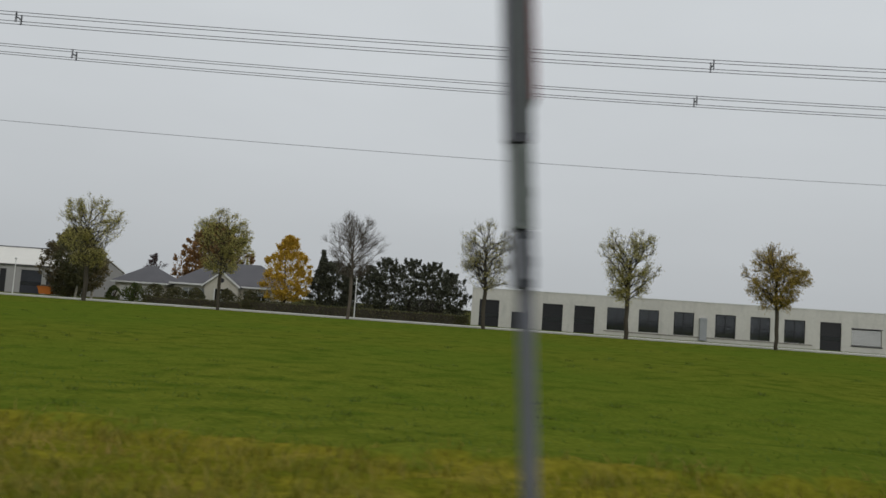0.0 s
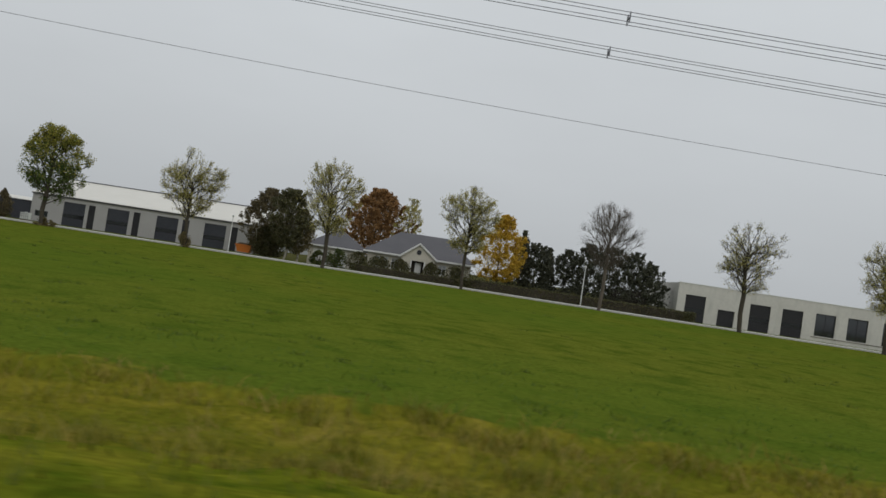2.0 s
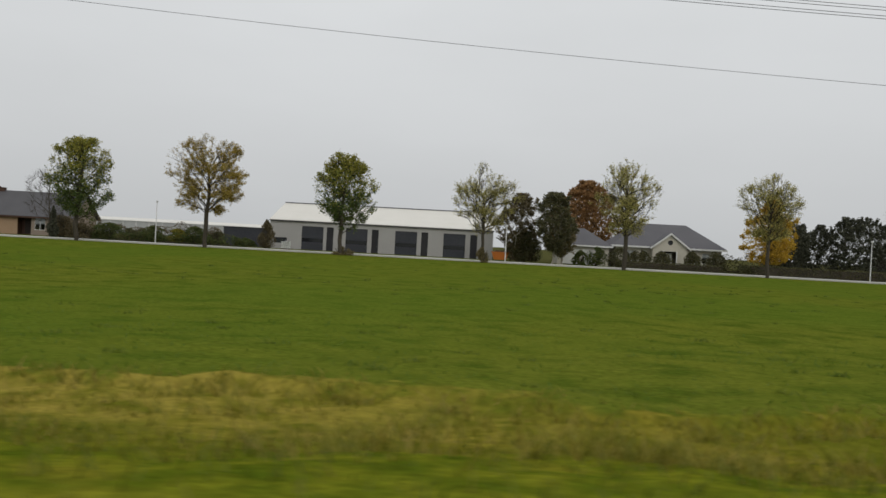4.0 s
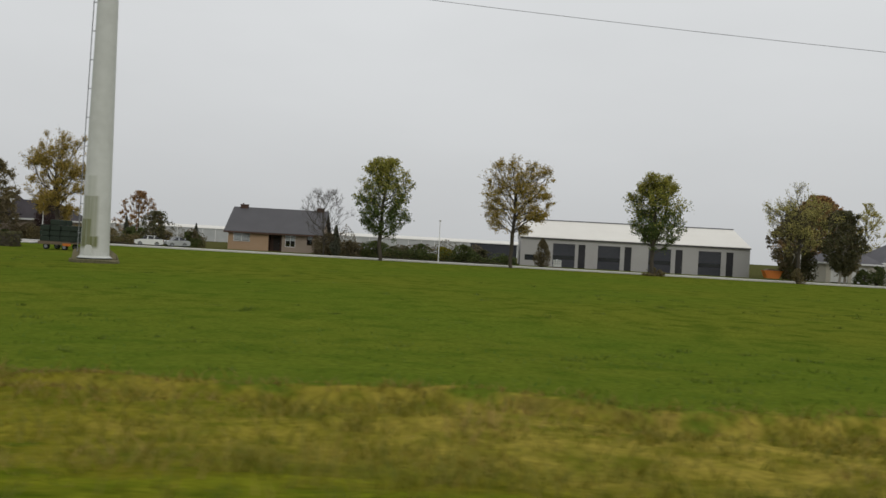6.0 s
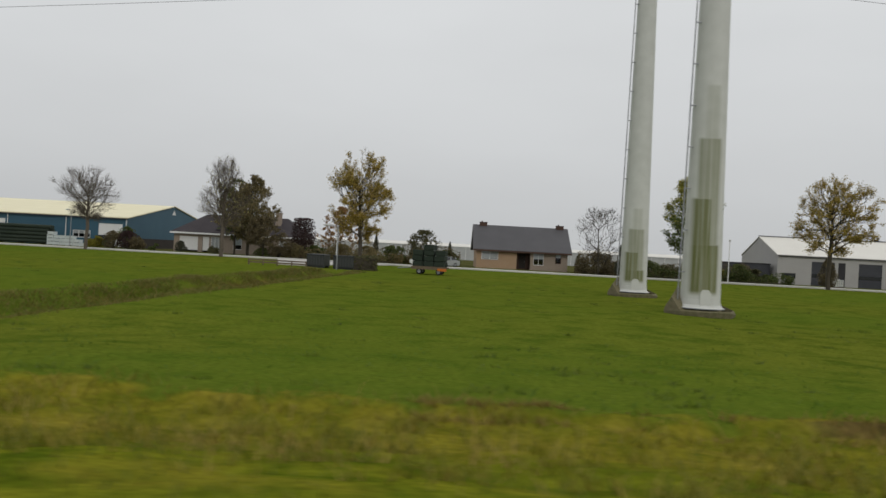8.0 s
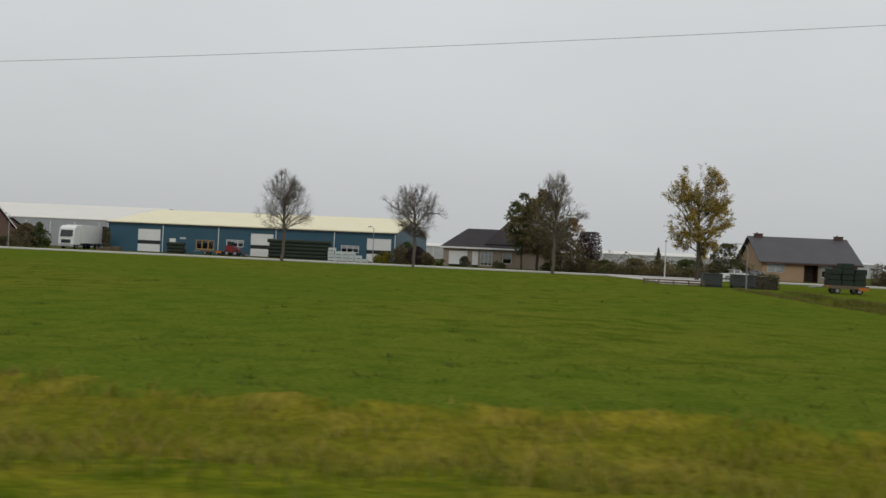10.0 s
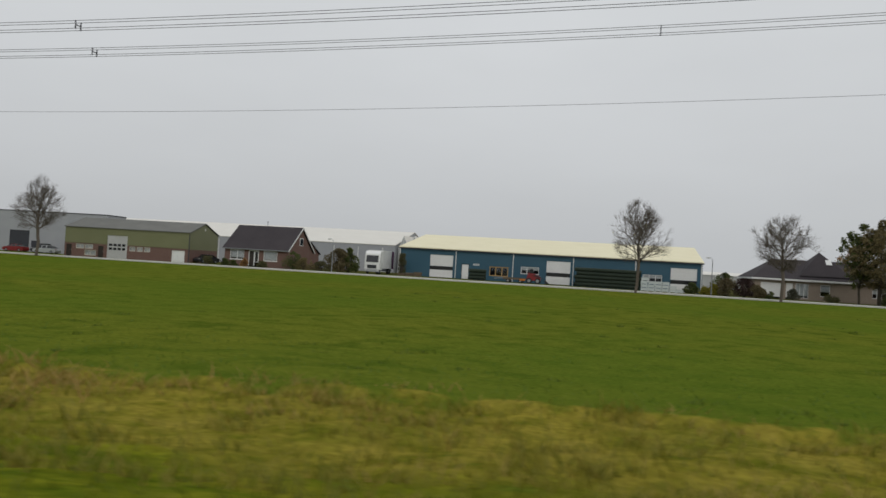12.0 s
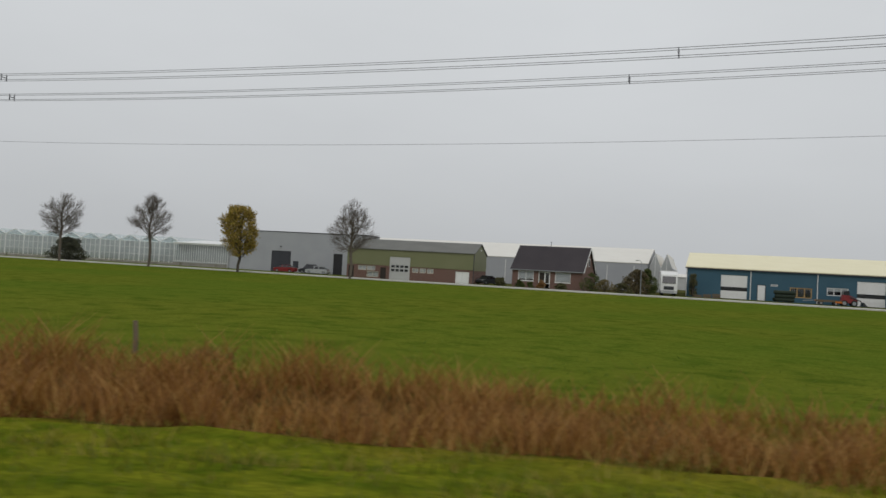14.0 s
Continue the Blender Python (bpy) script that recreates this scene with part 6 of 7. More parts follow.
# between the bungalow and the hipped house
make_tree(163, (-167.0, 148.5, G0), 9.4, 8.4, 1.0, M_bark, L_rust, n_tip=320, n_leaf=7000, leaf=0.26, twigs=5, shape="egg", lumps=0.25, label="rusty orange garden tree", trunk_r=0.14)
for i, (x, y, wx, h, lv) in enumerate(((-166.5, 112, 4.6, 2.2, L_hedgebrown), (-163.0, 113, 4.6, 2.0, L_bush), (-159.4, 112, 5.0, 2.4, L_brown), (-155.6, 113, 5.0, 2.3, L_brown), (-151.6, 113.5, 5.0, 2.6, L_bush), (-147.8, 114, 5.0, 2.2, L_brown), (-143.8, 115, 4.2, 2.3, L_bush))):
    make_bush(170 + i, (x, y, G0), (wx, wx * 0.8, h), lv, n=2835, leaf=0.22, label="overgrown shrub in autumn brown and green", group="shrub belt beside the side road", lumps=0.45)
for i, (x, y, h) in enumerate(((-155.0, 118, 4.2), (-143.4, 116.5, 3.6), (-149.0, 117.0, 3.8))):
    make_bush(180 + i, (x, y, G0), (1.5, 1.5, h), L_dark, n=1755, leaf=0.2, label="narrow dark young conifer", name="conifer", category="tree", shape="cone", lumps=0.2, group="young conifers")
make_tree(184, (-146.8, 110.0, G0), 4.6, 4.4, 0.9, M_bark, L_hedge, n_tip=220, n_leaf=3200, leaf=0.24, twigs=4, label="small dark garden tree beside the side road", trunk_r=0.1)
# hipped house
make_tree(185, (-173.2, 112.0, G0), 11.6, 8.6, 2.6, M_bark, L_brown, n_tip=620, n_leaf=20000, leaf=0.25, twigs=6, shape="egg", clump=0.15, lumps=0.2, wave=0.5, label="tall garden tree with brown-green leaves before a house", trunk_r=0.24)
make_tree(186, (-175.6, 112.8, G0), 10.9, 5.4, 2.6, M_bark, L_bush, n_tip=300, n_leaf=8000, leaf=0.26, twigs=4, shape="oval", clump=0.3, lumps=0.25, label="dark green garden tree before a house", trunk_r=0.16)
make_tree(187, (-170.0, 108.8, G0), 5.4, 4.8, 1.6, M_bark, L_hedgebrown, n_tip=240, n_leaf=6000, leaf=0.24, twigs=4, shape="dome", clump=0.3, lumps=0.25, label="small dark brown-leaved tree in a front garden", trunk_r=0.1)
make_bush(188, (-165.6, 114.4, G0), (4.0, 3.6, 6.0), L_plum, n=5670, leaf=0.22, label="dark clipped columnar yew beside a house", shape="column", lumps=0.05)
for i, (x, y, wx, h, lv) in enumerate(((-184.2, 113.5, 1.8, 1.6, L_dark), (-179.0, 113.8, 2.0, 1.2, L_hedge), (-171.5, 113.5, 2.6, 1.2, L_bush), (-168.6, 112.0, 2.6, 1.6, L_hedgebrown), (-187.6, 112.0, 1.6, 1.0, L_bush))):
    make_bush(190 + i, (x, y, G0), (wx, wx, h), lv, n=1485, leaf=0.18, label="small evergreen shrub in a front garden", group="front-garden shrubs", lumps=0.2)
for i, (x, y, wx, h, lv) in enumerate(((-195.9, 110.2, 2.8, 1.7, L_lime), (-193.6, 111.0, 3.6, 2.6, L_hedgebrown), (-191.2, 111.0, 3.4, 2.9, L_plum), (-189.6, 110.4, 2.6, 2.0, L_hedgebrown), (-193.4, 115.0, 4.0, 3.4, L_bush), (-198.0, 117.5, 2.4, 1.6, L_bush))):
    make_bush(200 + i, (x, y, G0), (wx, wx * 0.8, h), lv, n=2700, leaf=0.2, label="dense autumn shrub beside a blue hall", group="shrubs at the blue hall", lumps=0.25)
# brick house
make_bush(210, (-252.6, 108.4, G0), (5.6, 4.4, 3.7), L_hedgebrown, n=5600, leaf=0.22, label="large loose brown shrub between a house and a hall", lumps=0.55)
make_bush(211, (-251.3, 109.6, G0), (3.4, 3.4, 3.9), L_bush, n=4200, leaf=0.26, label="large loose green shrub between a house and a hall", lumps=0.4)
for i, (x, y, wx, h, lv) in enumerate(((-259.2, 105.6, 3.4, 2.8, L_bush), (-257.0, 105.0, 3.4, 1.9, L_brown), (-254.6, 106.0, 3.2, 1.5, L_hedge), (-266.6, 103.6, 1.4, 1.3, L_rust), (-263.4, 103.6, 2.0, 1.0, L_hedge), (-270.2, 103.8, 2.4, 1.1, L_bush), (-273.4, 104.2, 2.2, 1.5, L_hedge), (-268.2, 103.2, 1.6, 0.9, L_bush))):
    make_bush(220 + i, (x, y, G0), (wx, wx * 0.8, h), lv, n=2025, leaf=0.18, label="front-garden shrub before a brick house", group="shrubs at the brick house", lumps=0.3)
make_bush(230, (-353.0, 95.0, G0), (9.0, 4.0, 4.2), L_dark, n=6210, leaf=0.3, label="dark evergreen shrub beside glasshouses", lumps=0.2)
make_bush(231, (-244.7, 117.6, G0), (1.5, 1.3, 3.6), L_hedge, n=1800, leaf=0.2, label="narrow dark shrub against a blue hall", shape="column", lumps=0.15)
# overgrown belts between the gardens
for i, (x, y, wx, wy, h, rz, lv, n) in enumerate(((-112.0, 113.6, 25.0, 2.4, 1.9, -2, L_hedgebrown, 11000), (-106.0, 110.4, 22.0, 1.2, 1.1, -2, L_bush, 4200), (-157.0, 115.4, 30.0, 2.4, 2.3, 2, L_hedgebrown, 7500),
                                                      (-158.0, 111.0, 16.0, 1.4, 1.3, 2, L_brown, 3200), (-24.5, 110.8, 9.0, 1.6, 1.9, -6, L_hedge, 3000), (-121.5, 118.0, 5.0, 2.0, 3.0, 0, L_hedgebrown, 2200))):
    make_bush(240 + i, (x, y, G0), (wx, wy, h), lv, n=n, leaf=0.22, label="rough overgrown hedge of mixed shrubs between gardens", name="hedge", category="hedge", group="rough hedges", box=True, rz=rz, rough=0.85)


# ---- street and yard things ----
M_silver = mat("silver_paint", (0.42, 0.43, 0.44), (0.38, 0.39, 0.40), rough=0.3, metal=0.3, grain=2, bump=0.0, spec=0.5)
M_redpaint = mat("red_paint", (0.21, 0.012, 0.014), (0.17, 0.010, 0.012), rough=0.35, grain=2, bump=0.0, spec=0.5)
M_darkpaint = mat("dark_paint", (0.022, 0.025, 0.03), (0.03, 0.033, 0.038), rough=0.3, grain=2, bump=0.0, spec=0.5)
M_orange = mat("orange_paint", (0.55, 0.16, 0.02), (0.45, 0.13, 0.02), rough=0.5)
M_tyre = mat("rubber", (0.018, 0.018, 0.018), rough=0.85)
M_greenroll = mat("dark_green_netting", (0.016, 0.026, 0.018), (0.028, 0.038, 0.026), rough=0.85, grain=14)
M_crate = mat("pale_plastic", (0.45, 0.50, 0.50), (0.55, 0.58, 0.57), rough=0.5)
M_purple = mat("purple_panel", (0.13, 0.02, 0.09), (0.10, 0.016, 0.07), rough=0.5)
M_wood = mat("weathered_wood", (0.16, 0.12, 0.08), (0.10, 0.075, 0.05), rough=0.9, grain=10)
M_lamp = mat("lamp_head", (0.6, 0.6, 0.58), rough=0.4)
M_blanket = mat("grey_green_paint", (0.040, 0.044, 0.042), (0.055, 0.058, 0.056), rough=0.5)


def wheel(parent, x, y, r, w):
    t = part("wheel", Shape().tube([(x, y - w / 2, r), (x, y + w / 2, r)], r, 14), M_tyre, parent)
    part("rim", Shape().tube([(x, y - w / 2 - 0.012, r), (x, y - w / 2 - 0.002, r)], r * 0.6, 12), M_steel, t)


def car(m, paint, label, length=4.3, height=1.45, group="parked cars"):
    """A parked car, its side towards -y, wheels on the ground."""
    t = thing("car", m, label, "car", group)
    L, h, wd = length, height, 1.72
    prof = [(0.0, 0.35), (0.02, 0.72), (0.55, 0.88), (0.98, 0.93), (L - 0.75, 0.98), (L - 0.08, 0.9), (L, 0.6), (L - 0.03, 0.3), (L - 0.5, 0.2), (0.3, 0.2)]
    part("body", Shape().prism(prof[::-1], 0, wd), paint, t)
    cab = [(0.85, 0.93), (1.55, h), (L - 1.35, h), (L - 0.45, 0.98)]
    s = Shape()
    k = len(s.v)
    a, b = 0.04, 0.2
    lo, hi = [cab[0], cab[3]], [cab[1], cab[2]]
    s.v += [(lo[0][0], a, lo[0][1]), (lo[1][0], a, lo[1][1]), (hi[1][0], b, hi[1][1] - 0.05), (hi[0][0], b, hi[0][1] - 0.05),
            (lo[0][0], wd - a, lo[0][1]), (lo[1][0], wd - a, lo[1][1]), (hi[1][0], wd - b, hi[1][1] - 0.05), (hi[0][0], wd - b, hi[0][1] - 0.05)]
    s.f += [(0, 1, 2, 3), (5, 4, 7, 6), (4, 0, 3, 7), (1, 5, 6, 2), (3, 2, 6, 7)]
    part("glasshouse", s, M_strip, t, "dark car windows")
    part("roof", Shape().slab([(hi[0][0] - 0.06, b - 0.02, h), (hi[1][0] + 0.06, b - 0.02, h), (hi[1][0] + 0.06, wd - b + 0.02, h), (hi[0][0] - 0.06, wd - b + 0.02, h)], 0.048), paint, t)
    for x in (1.72, 2.6):
        part("pillar", Shape().slab([(x, a + 0.0, 0.96), (x + 0.09, a + 0.0, 0.96), (x + 0.09, b - 0.012, h - 0.05), (x, b - 0.012, h - 0.05)], 0.012), paint, t)
    for x in (0.78, L - 0.85):
        for y in (0.1, wd - 0.1):
            wheel(t, x, y, 0.31, 0.2)
    part("headlight", Shape().box(0.0, 0.12, 0.12, 0.42, 0.68, 0.8), M_lamp, t)
    part("tail_light", Shape().box(L - 0.1, L + 0.012, 0.12, 0.36, 0.7, 0.86), M_redpaint, t)
    return t


CARS = [
    (-148.2, 106.2, 0.05, 10, M_white, "pale silver car parked on a drive beside shrubs", 3.9, 1.45),
    (-143.9, 107.0, 0.05, 42, M_silver, "small silver car parked on a drive beside a bungalow", 3.4, 1.45),
    (-319.6, 111.3, 0.0, 6, M_redpaint, "red car parked before a grey warehouse", 4.2, 1.4),
    (-315.6, 113.6, 0.0, 6, M_darkpaint, "dark van-like car parked before a grey warehouse", 4.3, 1.75),
    (-312.4, 110.6, 0.0, 6, M_silver, "silver car parked before a grey warehouse", 4.5, 1.45),
    (-277.4, 108.6, 0.05, 70, M_darkpaint, "dark car parked between a hall and a brick house", 4.2, 1.5),
]
for x, y, z, rz, paint, lab, ln, ht in CARS:
    car(at(x, y, z, rz), paint, lab, ln, ht)


def box_truck(m):
    t = thing("lorry", m, "white lorry with a purple rear panel, parked beside a hall", "lorry")
    part("chassis", Shape().box(0.3, 2.2, 0.4, 11.5, 0.55, 0.85), M_darkpaint, t)
    cab = Shape().prism_x([(0, 0.7), (0.05, 1.9), (0.35, 3.3), (1.0, 3.75), (2.2, 3.8), (2.2, 0.7)][::-1], 0, 2.5)
    c = part("cab", cab, M_white, t)
    part("windscreen", Shape().slab([(0.25, -0.02, 2.0), (2.25, -0.02, 2.0), (2.25, 0.28, 3.05), (0.25, 0.28, 3.05)], 0.03), M_strip, c)
    part("grille", Shape().box(0.5, 2.0, -0.06, -0.004, 0.95, 1.5), M_darkpaint, c)
    part("bumper", Shape().box(0.0, 2.5, -0.12, 0.1, 0.4, 0.8), M_palegrey, c)
    for x in (0.1, 2.05):
        part("headlight", Shape().box(x, x + 0.35, -0.135, -0.122, 0.55, 0.72), M_lamp, c)
    part("cargo_box", Shape().box(-0.02, 2.52, 2.4, 9.6, 0.95, 3.95), M_white, t)
    part("rear_panel", Shape().box(-0.02, 2.52, 9.604, 11.6, 0.95, 3.95), M_purple, t, "purple rear section")
    for y in (1.2, 8.2, 9.4):
        for x in (0.3, 2.2):
            tyre = part("wheel", Shape().tube([(x - 0.15, y, 0.5), (x + 0.15, y, 0.5)], 0.5, 16), M_tyre, t)
            part("rim", Shape().tube([(x + 0.155, y, 0.5), (x + 0.17, y, 0.5)], 0.28, 12), M_steel, tyre)
    return t


box_truck(at(-249.3, 111.5, 0.0, 6))


def roll_stack(m, length, layers, rows, r, label):
    """A stack of long net-wrapped rolls on bearers."""
    t = thing("roll_stack", m, label, "stack")
    for x in (length * 0.15, length * 0.5, length * 0.85):
        part("bearer", Shape().box(x - 0.06, x + 0.06, 0, rows * 2 * r, 0, 0.12), M_wood, t)
    rng = random.Random(5)
    for j in range(layers):
        for i in range(rows):
            y = r + i * 2 * r
            z = 0.12 + r + j * 2 * r * 0.93
            a, b = rng.uniform(-0.25, 0.25), rng.uniform(-0.25, 0.25)
            part("roll", Shape().tube([(a, y, z), (a + 0.1, y, z), (length / 2, y, z + rng.uniform(-0.03, 0.03)), (length + b - 0.1, y, z), (length + b, y, z)], [r * 0.8, r, r * 0.97, r, r * 0.8], 10), M_greenroll, t)
    return t


roll_stack(at(-215.6, 114.4, 0.0, 0.6), 9.8, 5, 3, 0.31, "long stack of dark green netted rolls before a hall")
roll_stack(at(-232.6, 114.6, 0.0, 0.6), 2.6, 3, 3, 0.30, "short stack of dark green netted rolls before a hall")


def crate_stack(m, grid, label):
    t = thing("crate_stack", m, label, "crates")
    rng = random.Random(9)
    for i, h in enumerate(grid):
        for k in range(h):
            x, z = i * 1.05 + rng.uniform(-0.06, 0.06), k * 0.52
            s = Shape().box(x, x + 0.98, 0, 0.98, z + 0.08, z + 0.5)
            s.box(x, x + 0.12, 0, 0.98, z, z + 0.078).box(x + 0.86, x + 0.98, 0, 0.98, z, z + 0.078)
            s.box(x - 0.02, x + 1.0, -0.02, 1.0, z + 0.42, z + 0.48)
            part("crate", s, M_crate, t)
    return t


crate_stack(at(-205.6, 113.8, 0.0, 0.6), (4, 3, 3, 3, 2, 1), "stepped stack of pale plastic crates before a hall")


def pallet_stack(m, layers, label):
    """Slatted wooden pallets, one on another."""
    t = thing("pallet_stack", m, label, "pallets")
    rng = random.Random(31)
    for k in range(layers):
        z = k * 0.145
        s = Shape()
        dx, dy = rng.uniform(-0.06, 0.06), rng.uniform(-0.06, 0.06)
        for i in range(3):
            s.box(dx, dx + 1.2, dy + i * 0.35, dy + i * 0.35 + 0.1, z, z + 0.1)
        for i in range(6):
            s.box(dx + i * 0.21, dx + i * 0.21 + 0.14, dy, dy + 0.8, z + 0.102, z + 0.13)
        part("pallet", s, M_wood, t)
    return t


for px, n_layers in ((-244.4, 3), (-243.0, 4), (-241.6, 5)):
    pallet_stack(at(px, 114.2, 0.0, 2), n_layers, "low stack of brown wooden pallets before a blue hall")


def flatbed(m, label, load):
    """A farm trailer; load: whether it carries netted bales."""
    t = thing("farm_trailer", m, label, "trailer")
    part("deck", Shape().box(0, 3.6, 0, 2.2, 0.62, 0.78), M_wood, t)
    part("side_rail", Shape().box(0, 3.6, -0.06, -0.004, 0.5, 0.82), M_wood, t)
    part("drawbar", Shape().tube([(0, 1.1, 0.66), (-1.6, 1.1, 0.5)], 0.06, 6), M_steel, t)
    for x in (0.8, 2.8):
        for y in (0.2, 2.0):
            wheel(t, x, y, 0.3, 0.26)
    part("tail_light", Shape().box(-0.03, -0.004, 0.1, 0.8, 0.6, 0.8), M_orange, t)
    part("mudguard", Shape().box(2.7, 3.6, -0.075, -0.062, 0.40, 0.66), M_orange, t, "orange-red mudguard")
    if load:
        bale_stack(m @ Matrix.Translation((0.06, 0.1, 0.784)), "dark green netted bales stacked on a farm trailer")
    return t


def bale_stack(m, label):
    """Square net-wrapped bales with soft corners, in uneven layers."""
    t = thing("bale_stack", m, label, "stack")
    rng = random.Random(12)
    for j, (i0, i1) in enumerate(((0, 3), (0, 3), (0, 3), (1, 2))):
        for i in range(i0, i1):
            for k in range(2):
                x, y, z = i * 1.13 + rng.uniform(-0.05, 0.05), k * 1.02 + rng.uniform(-0.03, 0.03), j * 0.56 + 0.004
                s = Shape().tube([(x + 0.55, y + 0.5, z), (x + 0.55, y + 0.5, z + 0.05), (x + 0.55, y + 0.5, z + 0.5), (x + 0.55, y + 0.5, z + 0.55)], [0.62, 0.72, 0.72, 0.62], 4)
                o = part("bale", s, M_greenroll, t)
                o.matrix_basis = Matrix.Translation((x + 0.55, y + 0.5, 0)) @ Matrix.Rotation(radians(45 + rng.uniform(-3, 3)), 4, "Z") @ Matrix.Translation((-x - 0.55, -y - 0.5, 0))


flatbed(at(-144.7, 77.0, -0.26, -4), "farm trailer parked on the meadow's edge", True)
flatbed(at(-227.0, 114.8, 0.0, 0.6), "empty flat trailer before a blue hall", False)


def loader(m):
    t = thing("loader", m, "small red loader parked before a hall", "machine")
    part("body", Shape().prism([(0, 0.5), (2.2, 0.5), (2.3, 1.1), (1.3, 1.6), (0.2, 1.7)], 0, 1.3), M_redpaint, t)
    part("cab", Shape().prism([(0.3, 1.7), (1.2, 1.62), (1.1, 2.3), (0.4, 2.3)], 0.1, 1.2), M_strip, t)
    part("arm", Shape().tube([(1.2, -0.1, 1.4), (2.6, -0.1, 0.9), (3.0, -0.1, 0.3)], 0.08, 6), M_darkpaint, t)
    part("bucket", Shape().prism([(2.9, 0.05), (3.7, 0.05), (3.0, 0.7)], -0.3, 1.6), M_darkpaint, t)
    for x in (0.45, 1.8):
        for y in (0.0, 1.3):
            wheel(t, x, y, 0.45, 0.3)


loader(at(-223.4, 116.0, 0.0, 3))


def street_lamp(m, h, reach, label):
    t = thing("street_lamp", m, label, "street lamp", "street lamps")
    pts = [(0, 0, -0.2), (0, 0, h * 0.5), (0, 0, h - 0.6)]
    if reach:
        pts += [(-reach * 0.12, 0, h - 0.2), (-reach * 0.45, 0, h - 0.02), (-reach * 0.8, 0, h)]
        part("pole", Shape().tube(pts, [0.075, 0.06, 0.05, 0.045, 0.04, 0.04], 8), M_steel, t)
        part("lantern", Shape().tube([(-reach * 0.75, 0, h + 0.01), (-reach * 0.9, 0, h), (-reach - 0.4, 0, h - 0.04)], [0.05, 0.12, 0.06], 8), M_lamp, t)
    else:
        part("pole", Shape().tube(pts + [(0, 0, h)], [0.075, 0.06, 0.05, 0.05], 8), M_white, t)
        part("lantern", Shape().tube([(0, 0, h), (0, 0, h + 0.06), (0, 0, h + 0.22), (0, 0, h + 0.28)], [0.08, 0.16, 0.13, 0.03], 10), M_lamp, t)


street_lamp(at(-152.4, 77.4, -0.24), 4.5, 1.2, "grey street lamp with a bowed arm beside a side road")
street_lamp(at(-58.7, 102.4, 0.1), 4.6, 0, "slim white lamp post beside the village road")
street_lamp(at(-105.5, 104.2, 0.1), 5.4, 0, "slim white lamp post before a shrub belt")
street_lamp(at(-251.5, 102.9, 0.1), 5.0, 0.5, "grey lamp post with a short arm beside the road")
street_lamp(at(-196.4, 104.3, 0.1), 5.2, 0.5, "grey lamp post with a short arm before a blue hall")
street_lamp(at(-157.0, 98.6, 0.1), 4.6, 0, "slim white lamp post at the side road's end")
street_lamp(at(-12.4, 99.8, 0.1), 4.9, 0, "slim white lamp post before a hedge")


# skip and crates by the drives
def skip(m, paint, label):
    t = thing("skip", m, label, "skip")
    part("tub", Shape().prism([(0.35, 0.1), (2.0, 0.1), (2.4, 1.15), (0, 1.15)], 0, 1.4), paint, t)
    part("rim", Shape().box(-0.06, 2.46, -0.06, -0.003, 1.06, 1.2).box(-0.06, 2.46, 1.403, 1.46, 1.06, 1.2), paint, t)
    part("load", Shape().prism([(0.1, 1.16), (2.3, 1.16), (1.6, 1.4), (0.6, 1.45)], 0.1, 1.3), M_wood, t)


skip(at(-60.0, 110.8, 0.1, 0), M_orange, "orange skip beside a garage hall")


def white_tank(m):
    t = thing("water_tank", m, "white plastic tank in a steel cage", "tank")
    part("tank", Shape().box(0.06, 1.14, 0.06, 0.94, 0.2, 1.15).box(0.45, 0.75, 0.35, 0.65, 1.154, 1.22), M_white, t)
    s = Shape()
    for i in range(5):
        s.box(i * 0.285, i * 0.285 + 0.03, 0.0, 0.03, 0.14, 1.16)
    s.box(0, 1.2, -0.02, -0.004, 0.6, 0.63).box(0, 1.2, -0.02, -0.004, 0.9, 0.93).box(0, 1.2, -0.02, -0.004, 1.12, 1.15)
    part("cage", s, M_steel, t)
    part("pallet", Shape().box(0, 1.2, 0, 1.0, 0, 0.13), M_wood, t)


white_tank(at(-89.7, 109.0, 0.02, 0))


def dark_container(m, L, label):
    t = thing("container", m, label, "container")
    s = Shape().box(0, L, 0.06, 2.2, 0.12, 1.25)
    for i in range(int(L / 0.3)):
        s.box(i * 0.3 + 0.05, i * 0.3 + 0.2, 0, 0.056, 0.15, 1.2)
    part("shell", s, M_blanket, t)
    part("rim", Shape().box(-0.05, L + 0.05, -0.05, 2.25, 1.254, 1.34), M_darkpaint, t)
    for y in (0.2, 1.8):
        part("skid", Shape().box(0, L, y, y + 0.2, -0.1, 0.116), M_darkpaint, t)


dark_container(at(-156.1, 79.6, -0.18, -4), 1.9, "dark grey-green metal container at the end of a side ditch")
dark_container(at(-153.2, 79.2, -0.18, -4), 2.2, "low dark container beside a side road")
crate_rail = thing("culvert_railing", at(-162.2, 79.0, -0.26, 2), "low weathered wooden railing over a ditch culvert", "railing")
for zz in (0.2, 0.45):
    part("rail", Shape().box(0, 6.2, 0, 0.08, zz, zz + 0.14), M_wood, crate_rail)
for i in range(5):
    part("post", Shape().box(i * 1.52, i * 1.52 + 0.12, 0.084, 0.2, -0.3, 0.6), M_wood, crate_rail)
make_bush(300, (-150.0, 80.0, -0.26), (2.6, 1.6, 1.5), L_hedge, n=1500, leaf=0.18, label="low hedge block beside a side road", name="hedge", category="hedge", box=True)

